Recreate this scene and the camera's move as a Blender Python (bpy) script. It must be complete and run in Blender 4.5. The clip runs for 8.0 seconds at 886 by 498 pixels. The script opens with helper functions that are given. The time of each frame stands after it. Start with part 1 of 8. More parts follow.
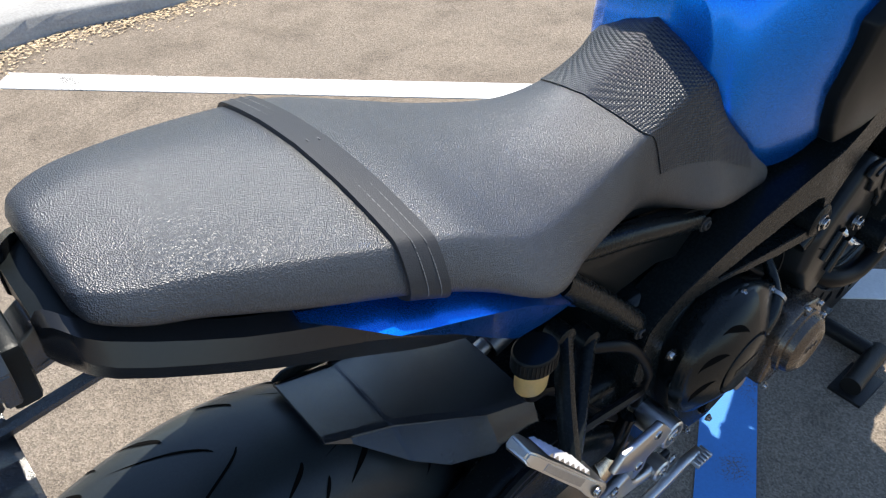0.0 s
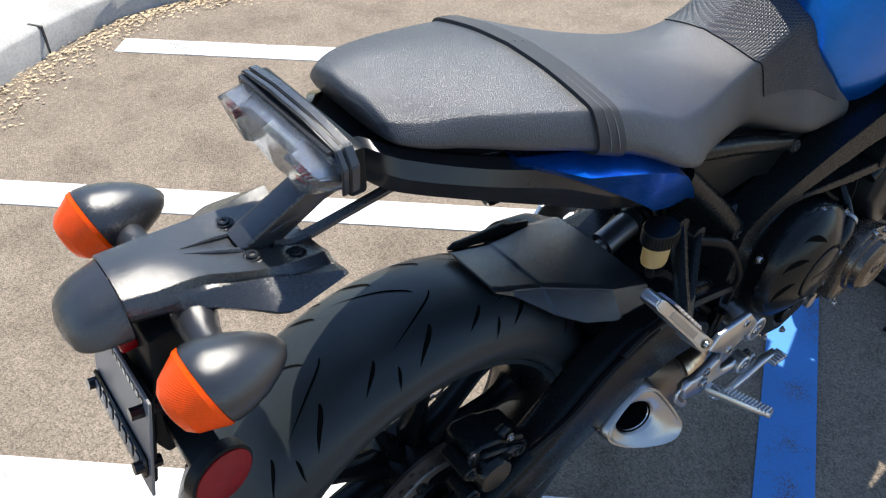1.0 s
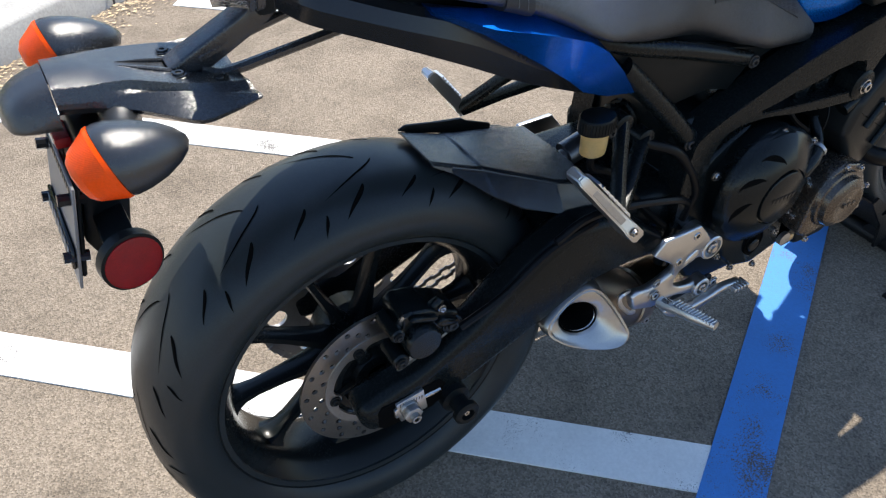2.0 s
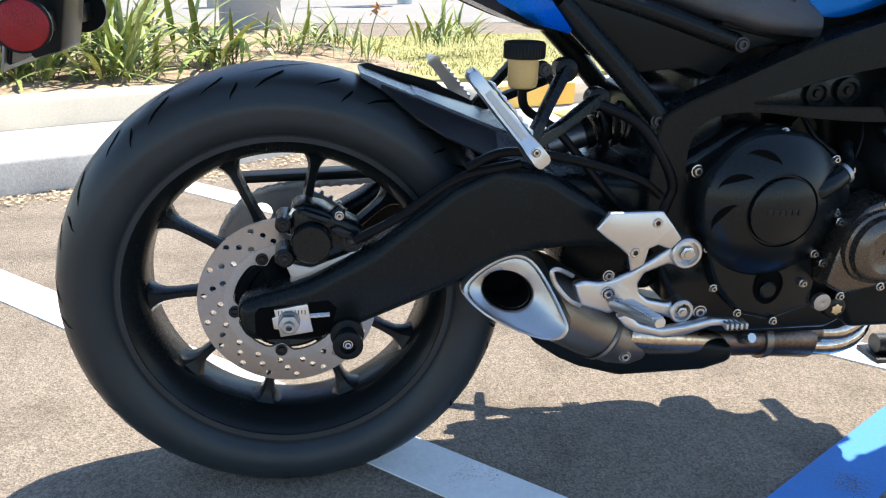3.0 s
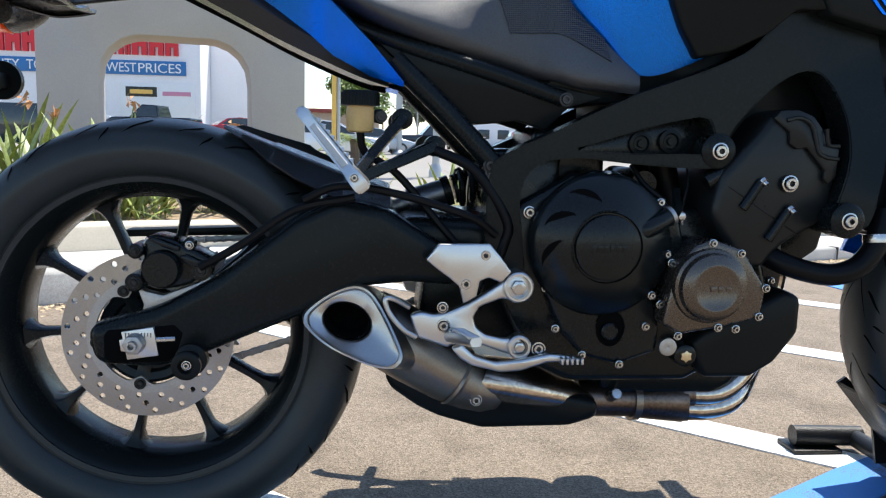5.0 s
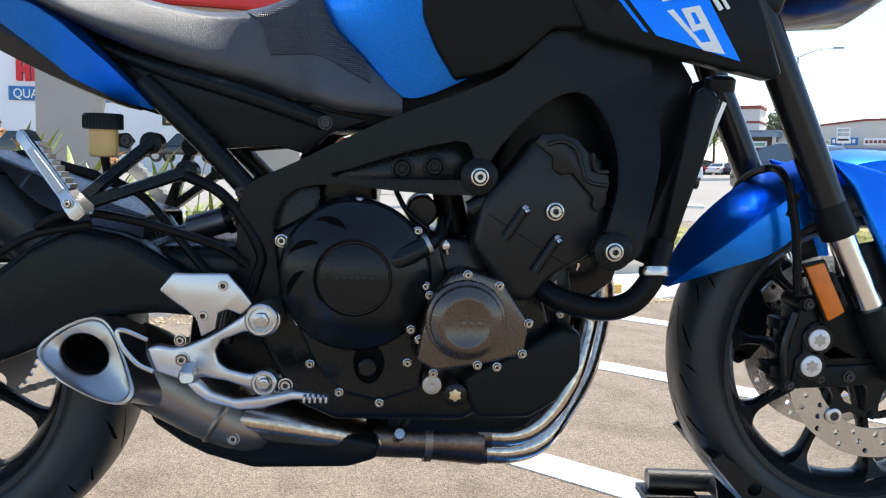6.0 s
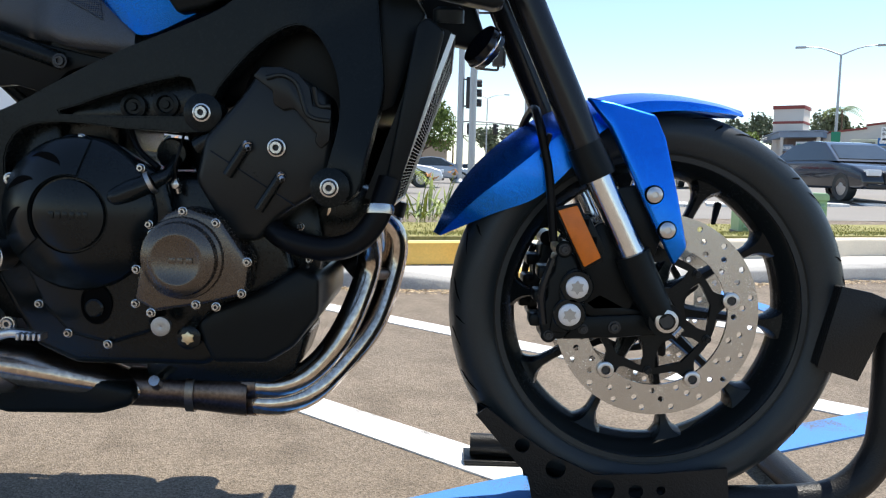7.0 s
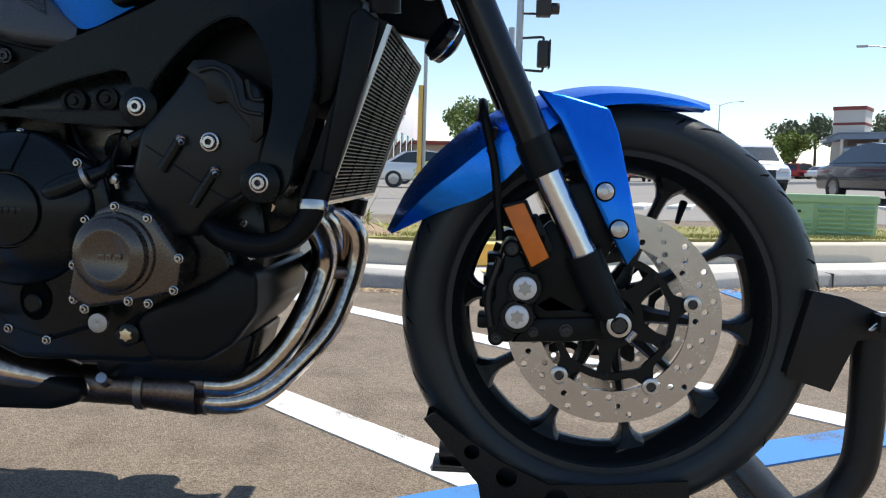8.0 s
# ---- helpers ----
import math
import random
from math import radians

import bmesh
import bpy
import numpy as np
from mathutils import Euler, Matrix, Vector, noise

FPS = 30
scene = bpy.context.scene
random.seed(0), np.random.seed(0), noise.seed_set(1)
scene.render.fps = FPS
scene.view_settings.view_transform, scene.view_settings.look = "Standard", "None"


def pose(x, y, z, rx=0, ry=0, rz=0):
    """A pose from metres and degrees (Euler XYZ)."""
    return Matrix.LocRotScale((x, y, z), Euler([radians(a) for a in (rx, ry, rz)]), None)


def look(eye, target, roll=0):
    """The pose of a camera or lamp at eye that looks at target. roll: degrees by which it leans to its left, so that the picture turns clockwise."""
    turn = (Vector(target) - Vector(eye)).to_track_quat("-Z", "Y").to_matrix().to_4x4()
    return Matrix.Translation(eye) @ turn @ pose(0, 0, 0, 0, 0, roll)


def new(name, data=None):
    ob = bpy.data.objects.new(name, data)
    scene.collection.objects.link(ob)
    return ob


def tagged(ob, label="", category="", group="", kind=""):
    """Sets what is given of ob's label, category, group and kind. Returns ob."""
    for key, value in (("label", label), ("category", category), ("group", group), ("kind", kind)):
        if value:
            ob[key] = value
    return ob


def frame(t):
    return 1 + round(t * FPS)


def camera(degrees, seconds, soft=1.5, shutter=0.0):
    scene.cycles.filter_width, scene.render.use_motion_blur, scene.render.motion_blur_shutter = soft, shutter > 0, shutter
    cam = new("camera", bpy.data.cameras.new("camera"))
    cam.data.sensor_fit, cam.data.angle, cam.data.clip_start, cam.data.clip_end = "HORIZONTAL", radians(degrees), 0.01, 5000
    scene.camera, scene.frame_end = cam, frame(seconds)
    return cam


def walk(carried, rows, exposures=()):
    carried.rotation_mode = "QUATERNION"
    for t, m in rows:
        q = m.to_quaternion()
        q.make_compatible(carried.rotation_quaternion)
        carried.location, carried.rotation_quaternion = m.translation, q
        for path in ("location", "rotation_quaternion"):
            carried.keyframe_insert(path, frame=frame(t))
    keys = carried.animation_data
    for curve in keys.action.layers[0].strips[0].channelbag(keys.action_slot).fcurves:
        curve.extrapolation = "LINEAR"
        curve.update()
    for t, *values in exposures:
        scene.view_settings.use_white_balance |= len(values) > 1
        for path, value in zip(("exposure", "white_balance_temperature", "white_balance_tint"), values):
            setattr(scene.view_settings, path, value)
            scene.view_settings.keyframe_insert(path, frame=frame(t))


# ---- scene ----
cam = camera(59.1, 8.0, 1.2)
PATH = [
    (0, (-0.106, -0.443, 1.238), (0.907, 0.693, -0.06), 1.5),
    (0.5, (-0.275, -0.486, 1.244), (0.688, 0.688, -0.058), 1.4),
    (1, (-0.364, -0.536, 1.271), (0.578, 0.651, -0.035), 1.4),
    (1.5, (-0.377, -0.571, 1.282), (0.556, 0.627, -0.02), 1.3),
    (2, (-0.316, -0.758, 1.182), (0.488, 0.543, -0.108), 1.2),
    (2.2, (-0.247, -0.849, 1.096), (0.368, 0.554, -0.189), 1.1),
    (3.3, (0.093, -1.136, 0.671), (0.369, 0.786, 0.192), 1.4),
    (3.5, (0.085, -1.154, 0.608), (0.362, 0.786, 0.208), 1.5),
    (4, (0.08, -1.174, 0.512), (0.351, 0.779, 0.175), 1.5),
    (4.2, (0.086, -1.175, 0.508), (0.342, 0.781, 0.176), 1.5),
    (5.3, (0.454, -1.246, 0.637), (0.606, 0.733, 0.388), 1.4),
    (5.5, (0.544, -1.232, 0.638), (0.664, 0.750, 0.406), 1.4),
    (6, (0.709, -1.204, 0.616), (0.815, 0.782, 0.409), 1.5),
    (6.5, (0.933, -1.200, 0.591), (0.994, 0.789, 0.387), 1.5),
    (7, (1.126, -1.193, 0.541), (1.131, 0.797, 0.336), 1.5),
    (7.5, (1.202, -1.167, 0.490), (1.151, 0.822, 0.285), 1.5),
    (8, (1.269, -1.152, 0.536), (1.147, 0.834, 0.333), 1.6),
]
walk(cam, [(t, look(eye, target, roll)) for t, eye, target, roll in PATH],
     exposures=((0, 0.78), (2.2, 0.80), (3.3, 1.26), (3.5, 1.22), (4.0, 0.92), (4.2, 0.90), (5.3, 0.82), (6.0, 0.95), (6.5, 0.88), (7.0, 0.55), (7.5, 0.30), (8.0, 0.25)))


# ---- world and sun ----
SUN_WAY = Vector((0.34, 0.30, 1.0)).normalized()
SUN_EL = math.asin(SUN_WAY.z)
world = bpy.data.worlds.new("sky")
scene.world = world
world.use_nodes = True
wn = world.node_tree.nodes
sky = wn.new("ShaderNodeTexSky")
sky.sky_type = "NISHITA"
sky.sun_disc = False
sky.sun_elevation = SUN_EL
sky.sun_rotation = math.atan2(SUN_WAY.x, SUN_WAY.y)
sky.air_density, sky.dust_density, sky.ozone_density = 1.0, 0.08, 1.8
wn["Background"].inputs["Strength"].default_value = 0.145
world.node_tree.links.new(sky.outputs[0], wn["Background"].inputs["Color"])
sun_data = bpy.data.lights.new("sun", "SUN")
sun_data.energy, sun_data.angle, sun_data.color = 5.0, radians(0.53), (1.0, 0.94, 0.84)
sun = new("sun", sun_data)
sun.matrix_world = look(SUN_WAY * 20, (0, 0, 0))


# ---- materials ----
def surface(name, base, rough=0.5, metal=0.0, vary=0.15, scale=6.0, fine=120.0, bump=0.0, bump_scale=400.0, coat=0.0,
            rough_vary=0.1, tint=None, spec=0.5, stretch=None, trans=0.0, ior=1.45, sheen=0.0):
    """A Principled surface whose colour and gloss vary at a coarse and a fine scale, with a fine relief."""
    m = bpy.data.materials.new(name)
    m.use_nodes = True
    nt = m.node_tree
    n, l = nt.nodes, nt.links
    p = n["Principled BSDF"]
    tc = n.new("ShaderNodeTexCoord")
    src = tc.outputs["Object"]
    if stretch:
        mp = n.new("ShaderNodeMapping")
        mp.inputs["Scale"].default_value = stretch
        l.new(src, mp.inputs["Vector"])
        src = mp.outputs[0]
    big = n.new("ShaderNodeTexNoise")
    big.inputs["Scale"].default_value, big.inputs["Detail"].default_value = scale, 5
    small = n.new("ShaderNodeTexNoise")
    small.inputs["Scale"].default_value, small.inputs["Detail"].default_value = fine, 3
    for t in (big, small):
        l.new(src, t.inputs["Vector"])
    both = n.new("ShaderNodeMath")
    both.operation = "ADD"
    l.new(big.outputs["Fac"], both.inputs[0])
    l.new(small.outputs["Fac"], both.inputs[1])
    ramp = n.new("ShaderNodeMapRange")
    ramp.inputs["From Min"].default_value, ramp.inputs["From Max"].default_value = 0.6, 1.4
    l.new(both.outputs[0], ramp.inputs["Value"])
    mix = n.new("ShaderNodeMix")
    mix.data_type = "RGBA"
    low = [c * (1 - vary) for c in base]
    high = [min(1, c * (1 + vary)) for c in (tint or base)]
    mix.inputs["A"].default_value, mix.inputs["B"].default_value = (*low, 1), (*high, 1)
    l.new(ramp.outputs[0], mix.inputs["Factor"])
    l.new(mix.outputs["Result"], p.inputs["Base Color"])
    rr = n.new("ShaderNodeMapRange")
    rr.inputs["To Min"].default_value, rr.inputs["To Max"].default_value = max(0.02, rough * (1 - rough_vary)), min(1, rough * (1 + rough_vary))
    l.new(both.outputs[0], rr.inputs["Value"])
    rr.inputs["From Min"].default_value, rr.inputs["From Max"].default_value = 0.6, 1.4
    l.new(rr.outputs[0], p.inputs["Roughness"])
    p.inputs["Metallic"].default_value = metal
    p.inputs["Coat Weight"].default_value = coat
    p.inputs["Coat Roughness"].default_value = 0.04
    p.inputs["Specular IOR Level"].default_value = spec
    p.inputs["Transmission Weight"].default_value = trans
    p.inputs["IOR"].default_value = ior
    if bump:
        tex = n.new("ShaderNodeTexNoise")
        tex.inputs["Scale"].default_value, tex.inputs["Detail"].default_value = bump_scale, 2
        l.new(src, tex.inputs["Vector"])
        b = n.new("ShaderNodeBump")
        b.inputs["Strength"].default_value, b.inputs["Distance"].default_value = bump, 0.001
        l.new(tex.outputs["Fac"], b.inputs["Height"])
        l.new(b.outputs[0], p.inputs["Normal"])
    return m


def nodes_of(m):
    return m.node_tree.nodes, m.node_tree.links, m.node_tree.nodes["Principled BSDF"]


M = {
    "blue": surface("blue_paint", (0.0, 0.162, 0.75), 0.27, 0.88, 0.08, 3, 1500, coat=0.32, spec=0.3),
    "plastic": surface("black_plastic", (0.0068, 0.0087, 0.0093), 0.33, 0, 0.2, 8, 300, 0.10, 900, spec=0.15),
    "gloss": surface("black_gloss", (0.010, 0.0108, 0.0122), 0.2, 0, 0.1, 8, 300, spec=0.4),
    "satin": surface("satin_dark_plastic", (0.0205, 0.0220, 0.0246), 0.25, 0, 0.15, 8, 300, 0.30, 1300, spec=0.95),
    "frame": surface("frame_black_paint", (0.0060, 0.0082, 0.0088), 0.27, 0.0, 0.15, 6, 250, 0.15, 700, spec=0.18),
    "engine": surface("engine_black_paint", (0.0055, 0.0076, 0.0081), 0.23, 0.0, 0.2, 7, 260, 0.08, 600, spec=0.30),
    "engine_grey": surface("engine_grey_paint", (0.0100, 0.0116, 0.0121), 0.30, 0.0, 0.15, 7, 260, 0.10, 600, spec=0.28),
    "bronze": surface("bronze_cover_paint", (0.112, 0.095, 0.081), 0.27, 0.85, 0.08, 7, 300, 0.04, 700),
    "alu": surface("brushed_aluminium", (0.58, 0.575, 0.57), 0.33, 1.0, 0.06, 12, 400, 0.06, 900),
    "alu_cast": surface("cast_aluminium", (0.40, 0.39, 0.38), 0.45, 1.0, 0.15, 20, 350, 0.3, 500),
    "chrome": surface("polished_steel", (0.74, 0.74, 0.74), 0.20, 1.0, 0.05, 10, 300),
    "bolt": surface("zinc_bolt", (0.50, 0.49, 0.48), 0.26, 1.0, 0.1, 40, 400),
    "socket": surface("dark_steel_socket", (0.05, 0.05, 0.05), 0.5, 0.6, 0.2, 40, 400),
    "bowl": surface("silvered_plastic", (0.52, 0.52, 0.54), 0.22, 0.9, 0.15, 60, 300),
    "rail": surface("tail_rail_plastic", (0.014, 0.0150, 0.0170), 0.24, 0, 0.1, 8, 300, spec=0.5),
    "shock": surface("grey_anodised_metal", (0.17, 0.175, 0.19), 0.36, 0.9, 0.12, 20, 300, 0.1, 700),
    "thread": surface("grey_thread", (0.16, 0.16, 0.16), 0.8, 0, 0.2, 40, 300),
    "scorched": surface("scorched_steel", (0.10, 0.075, 0.06), 0.34, 1.0, 0.35, 14, 200, tint=(0.16, 0.12, 0.10)),
    "strap": surface("strap_vinyl", (0.026, 0.026, 0.028), 0.55, 0, 0.15, 10, 300, 0.3, 900),
    "muffler": surface("titanium_grey_steel", (0.22, 0.195, 0.170), 0.40, 1.0, 0.12, 9, 350, 0.15, 700, tint=(0.26, 0.22, 0.18)),
    "tip": surface("satin_steel_tip", (0.43, 0.42, 0.405), 0.33, 1.0, 0.08, 14, 350, 0.05, 700),
    "burnt": surface("heat_stained_steel", (0.38, 0.30, 0.235), 0.24, 1.0, 0.35, 11, 160, tint=(0.55, 0.45, 0.36)),
    "header": surface("header_steel", (0.40, 0.32, 0.245), 0.17, 1.0, 0.3, 9, 140, tint=(0.56, 0.49, 0.42)),
    "tyre": surface("tyre_rubber", (0.0200, 0.0250, 0.0272), 0.36, 0, 0.25, 14, 500, 0.15, 1500, spec=0.36),
    # Near-black: painted-in shade for grooves, slots and the bore; plain black on the radiator.
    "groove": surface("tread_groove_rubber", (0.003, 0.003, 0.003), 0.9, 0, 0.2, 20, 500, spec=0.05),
    "rim": surface("rim_black_paint", (0.0070, 0.0092, 0.0100), 0.26, 0.0, 0.12, 10, 300, spec=0.22),
    "disc": surface("brake_disc_steel", (0.36, 0.34, 0.315), 0.30, 1.0, 0.12, 14, 500, 0.1, 1200),
    "disc_bright": surface("polished_brake_disc_steel", (0.55, 0.54, 0.525), 0.26, 1.0, 0.08, 14, 500, 0.1, 1200),
    "amber": surface("amber_lens", (0.90, 0.075, 0.0), 0.22, 0, 0.12, 20, 400, spec=0.25),
    "amber_flat": surface("amber_reflector", (0.62, 0.145, 0.006), 0.24, 0, 0.2, 60, 700, 0.6, 900, coat=0.1),
    "red": surface("red_reflector", (0.22, 0.002, 0.005), 0.22, 0, 0.25, 60, 700, 0.6, 900, spec=0.4),
    "yellowed": surface("brake_fluid_reservoir", (0.70, 0.47, 0.18), 0.35, 0, 0.1, 30, 300, trans=0.35),
    "cable": surface("black_rubber_hose", (0.0046, 0.0050, 0.0058), 0.36, 0, 0.2, 30, 300, spec=0.14),
    "white": surface("white_decal", (0.80, 0.80, 0.78), 0.3, 0, 0.04, 10, 200, coat=0.5),
    "plate": surface("licence_plate_metal", (0.20, 0.20, 0.205), 0.4, 0.3, 0.15, 20, 200, 0.1, 500),
    "plug": surface("silver_paint", (0.66, 0.66, 0.67), 0.42, 0.45, 0.06, 30, 300),
    "brass": surface("pale_brass", (0.62, 0.52, 0.34), 0.32, 1.0, 0.1, 30, 300),
    "chock": surface("textured_black_steel", (0.0075, 0.0075, 0.0075), 0.42, 0.0, 0.3, 20, 300, 0.9, 380, spec=0.35),
}

# seat vinyl: pebbled grain
vinyl = surface("seat_vinyl", (0.0130, 0.0150, 0.0188), 0.42, 0, 0.15, 6, 500, spec=0.85, ior=1.55)
n, l, p = nodes_of(vinyl)
vor = n.new("ShaderNodeTexVoronoi")
vor.inputs["Scale"].default_value = 900
tcv = n.new("ShaderNodeTexCoord")
l.new(tcv.outputs["Object"], vor.inputs["Vector"])
bv = n.new("ShaderNodeBump")
bv.inputs["Strength"].default_value, bv.inputs["Distance"].default_value = 0.80, 0.0006
l.new(vor.outputs["Distance"], bv.inputs["Height"])
l.new(bv.outputs[0], p.inputs["Normal"])
# Each cell's colour multiplier paints in the vinyl's sparkle; its gloss differs too.
grain_glint = n.new("ShaderNodeMapRange")
grain_glint.inputs["To Min"].default_value, grain_glint.inputs["To Max"].default_value = 0.4, 1.9
sep = n.new("ShaderNodeSeparateColor")
l.new(vor.outputs["Color"], sep.inputs[0])
l.new(sep.outputs[0], grain_glint.inputs["Value"])
shade = n.new("ShaderNodeHueSaturation")
l.new(grain_glint.outputs[0], shade.inputs["Value"])
l.new(p.inputs["Base Color"].links[0].from_socket, shade.inputs["Color"])
l.new(shade.outputs[0], p.inputs["Base Color"])
gl = n.new("ShaderNodeMapRange")
gl.inputs["To Min"].default_value, gl.inputs["To Max"].default_value = 0.31, 0.54
l.new(sep.outputs[1], gl.inputs["Value"])
l.new(gl.outputs[0], p.inputs["Roughness"])
M["vinyl"] = vinyl

# dotted grip vinyl on the seat's nose
grip = surface("grip_vinyl", (0.0135, 0.0152, 0.0182), 0.40, 0, 0.1, 6, 500, spec=0.75)
n, l, p = nodes_of(grip)
vor = n.new("ShaderNodeTexVoronoi")
vor.inputs["Scale"].default_value, vor.inputs["Randomness"].default_value = 330, 0.0
tcv = n.new("ShaderNodeTexCoord")
l.new(tcv.outputs["Object"], vor.inputs["Vector"])
bv = n.new("ShaderNodeBump")
bv.invert = True
bv.inputs["Strength"].default_value, bv.inputs["Distance"].default_value = 0.9, 0.002
l.new(vor.outputs["Distance"], bv.inputs["Height"])
l.new(bv.outputs[0], p.inputs["Normal"])
M["grip"] = grip

# fine ribs moulded into the amber lenses
n, l, p = nodes_of(M["amber"])
wv = n.new("ShaderNodeTexWave")
wv.inputs["Scale"].default_value = 210
wv.bands_direction = "Z"
tcv = n.new("ShaderNodeTexCoord")
l.new(tcv.outputs["Object"], wv.inputs["Vector"])
bv = n.new("ShaderNodeBump")
bv.inputs["Strength"].default_value, bv.inputs["Distance"].default_value = 0.18, 0.001
l.new(wv.outputs["Fac"], bv.inputs["Height"])
l.new(bv.outputs[0], p.inputs["Normal"])

# clear ribbed lens of the tail lamp
clear = bpy.data.materials.new("clear_ribbed_lens")
clear.use_nodes = True
n, l, p = nodes_of(clear)
p.inputs["Base Color"].default_value = (0.80, 0.82, 0.84, 1)
p.inputs["Roughness"].default_value, p.inputs["Transmission Weight"].default_value = 0.04, 0.97
wave = n.new("ShaderNodeTexWave")
wave.inputs["Scale"].default_value = 90
wave.bands_direction = "Y"
tcv = n.new("ShaderNodeTexCoord")
l.new(tcv.outputs["Object"], wave.inputs["Vector"])
bv = n.new("ShaderNodeBump")
bv.inputs["Strength"].default_value, bv.inputs["Distance"].default_value = 0.8, 0.001
l.new(wave.outputs["Fac"], bv.inputs["Height"])
l.new(bv.outputs[0], p.inputs["Normal"])
M["clear"] = clear


# ---- mesh helpers ----
def part(name, bm, material, parent=None, label="", sharp=38):
    """Links a bmesh as one mesh object under a thing or part."""
    bmesh.ops.recalc_face_normals(bm, faces=bm.faces)
    me = bpy.data.meshes.new(name)
    bm.to_mesh(me)
    bm.free()
    me.materials.append(material)
    for poly in me.polygons:
        poly.use_smooth = True
    me.set_sharp_from_angle(angle=radians(sharp))
    ob = new(name, me)
    if parent:
        ob.parent = parent
    return tagged(ob, label)


def thing(name, label, category, at=(0, 0, 0), group=""):
    ob = new(name)
    ob.location = at
    ob.empty_display_size = 0.1
    return tagged(ob, label, category, group)


def lathe(profile, centre, seg=72, closed=True, bm=None, tilt=None):
    """Turns (radius, y) pairs about the y axis through centre; tilt turns the whole about it."""
    bm = bm or bmesh.new()
    rings = []
    for k in range(seg):
        a = 2 * math.pi * k / seg
        ring = []
        for r, y in profile:
            v = Vector((r * math.cos(a), y, r * math.sin(a)))
            if tilt:
                v = tilt @ v
            ring.append(bm.verts.new(v + Vector(centre)))
        rings.append(ring)
    m = len(profile)
    for k in range(seg):
        a, b = rings[k], rings[(k + 1) % seg]
        for j in range(m if closed else m - 1):
            bm.faces.new((a[j], a[(j + 1) % m], b[(j + 1) % m], b[j]))
    if not closed:
        for j in (0, m - 1):
            if profile[j][0] > 1e-4:
                bm.faces.new([ring[j] for ring in rings])
    return bm


def prism(poly, y0, y1, bevel=0.0, seg=2, bm=None, lean=None):
    """A plate with an outline of (x, z) pairs between y0 and y1, its edges rounded. lean(x, z) shifts it in y."""
    own = bmesh.new()
    a = [own.verts.new((x, y0 + (lean(x, z) if lean else 0), z)) for x, z in poly]
    b = [own.verts.new((x, y1 + (lean(x, z) if lean else 0), z)) for x, z in poly]
    n = len(poly)
    own.faces.new(a)
    own.faces.new(b[::-1])
    for k in range(n):
        own.faces.new((a[k], b[k], b[(k + 1) % n], a[(k + 1) % n]))
    bmesh.ops.recalc_face_normals(own, faces=own.faces)
    if bevel:
        bmesh.ops.bevel(own, geom=own.edges[:], offset=bevel, segments=seg, affect="EDGES", profile=0.5, clamp_overlap=True)
    return merged(bm, own)


def merged(bm, own):
    if bm is None:
        return own
    me = bpy.data.meshes.new("t")
    own.to_mesh(me)
    own.free()
    bm.from_mesh(me)
    bpy.data.meshes.remove(me)
    return bm


def box(x0, x1, y0, y1, z0, z1, bevel=0.0, seg=2, bm=None, turn=None):
    own = bmesh.new()
    bmesh.ops.create_cube(own, size=1)
    c = Vector(((x0 + x1) / 2, (y0 + y1) / 2, (z0 + z1) / 2))
    for v in own.verts:
        v.co = Vector((v.co.x * (x1 - x0), v.co.y * (y1 - y0), v.co.z * (z1 - z0)))
    if bevel:
        bmesh.ops.bevel(own, geom=own.edges[:], offset=bevel, segments=seg, affect="EDGES", profile=0.5, clamp_overlap=True)
    for v in own.verts:
        v.co = (turn @ v.co if turn else v.co) + c
    return merged(bm, own)


def spline(points, steps=6):
    """Points along a smooth curve through those given."""
    p = [Vector(q) for q in points]
    p = [p[0] * 2 - p[1]] + p + [p[-1] * 2 - p[-2]]
    out = []
    for k in range(1, len(p) - 2):
        a, b, c, d = p[k - 1 : k + 3]
        for s in range(steps):
            t = s / steps
            out.append(0.5 * ((2 * b) + (c - a) * t + (2 * a - 5 * b + 4 * c - d) * t * t + (3 * b - a - 3 * c + d) * t**3))
    return out + [p[-2]]


def sweep(points, radius, seg=12, steps=6, flat=1.0, up=(0, 1, 0), bm=None, square=False):
    """A bar along a smooth curve; radius is a number or one for each point; flat squeezes it along up."""
    own = bmesh.new()
    path = spline(points, steps) if steps > 1 else [Vector(q) for q in points]
    if isinstance(radius, (int, float)):
        radii = [radius] * len(path)
    else:
        radii = [float(v) for v in np.interp(np.linspace(0, len(radius) - 1, len(path)), range(len(radius)), radius)]
    rings = []
    for k, q in enumerate(path):
        ahead = (path[min(k + 1, len(path) - 1)] - path[max(k - 1, 0)]).normalized()
        side = ahead.cross(Vector(up))
        if side.length < 1e-3:
            side = ahead.cross(Vector((0.3, 0.1, 1)))
        side.normalize()
        top = side.cross(ahead).normalized()
        ring = []
        for s in range(seg):
            a = 2 * math.pi * (s + 0.5) / seg
            c, d = math.cos(a), math.sin(a)
            if square:
                e = max(abs(c), abs(d)) ** 0.75
                c, d = c / e, d / e
            ring.append(own.verts.new(q + radii[k] * (side * c + top * d * flat)))
        rings.append(ring)
    skin(own, rings)
    return merged(bm, own)


def skin(bm, rings, cap=True):
    n = len(rings[0])
    for a, b in zip(rings, rings[1:]):
        for s in range(n):
            bm.faces.new((a[s], a[(s + 1) % n], b[(s + 1) % n], b[s]))
    if cap:
        bm.faces.new(rings[0][::-1])
        bm.faces.new(rings[-1])
    return bm


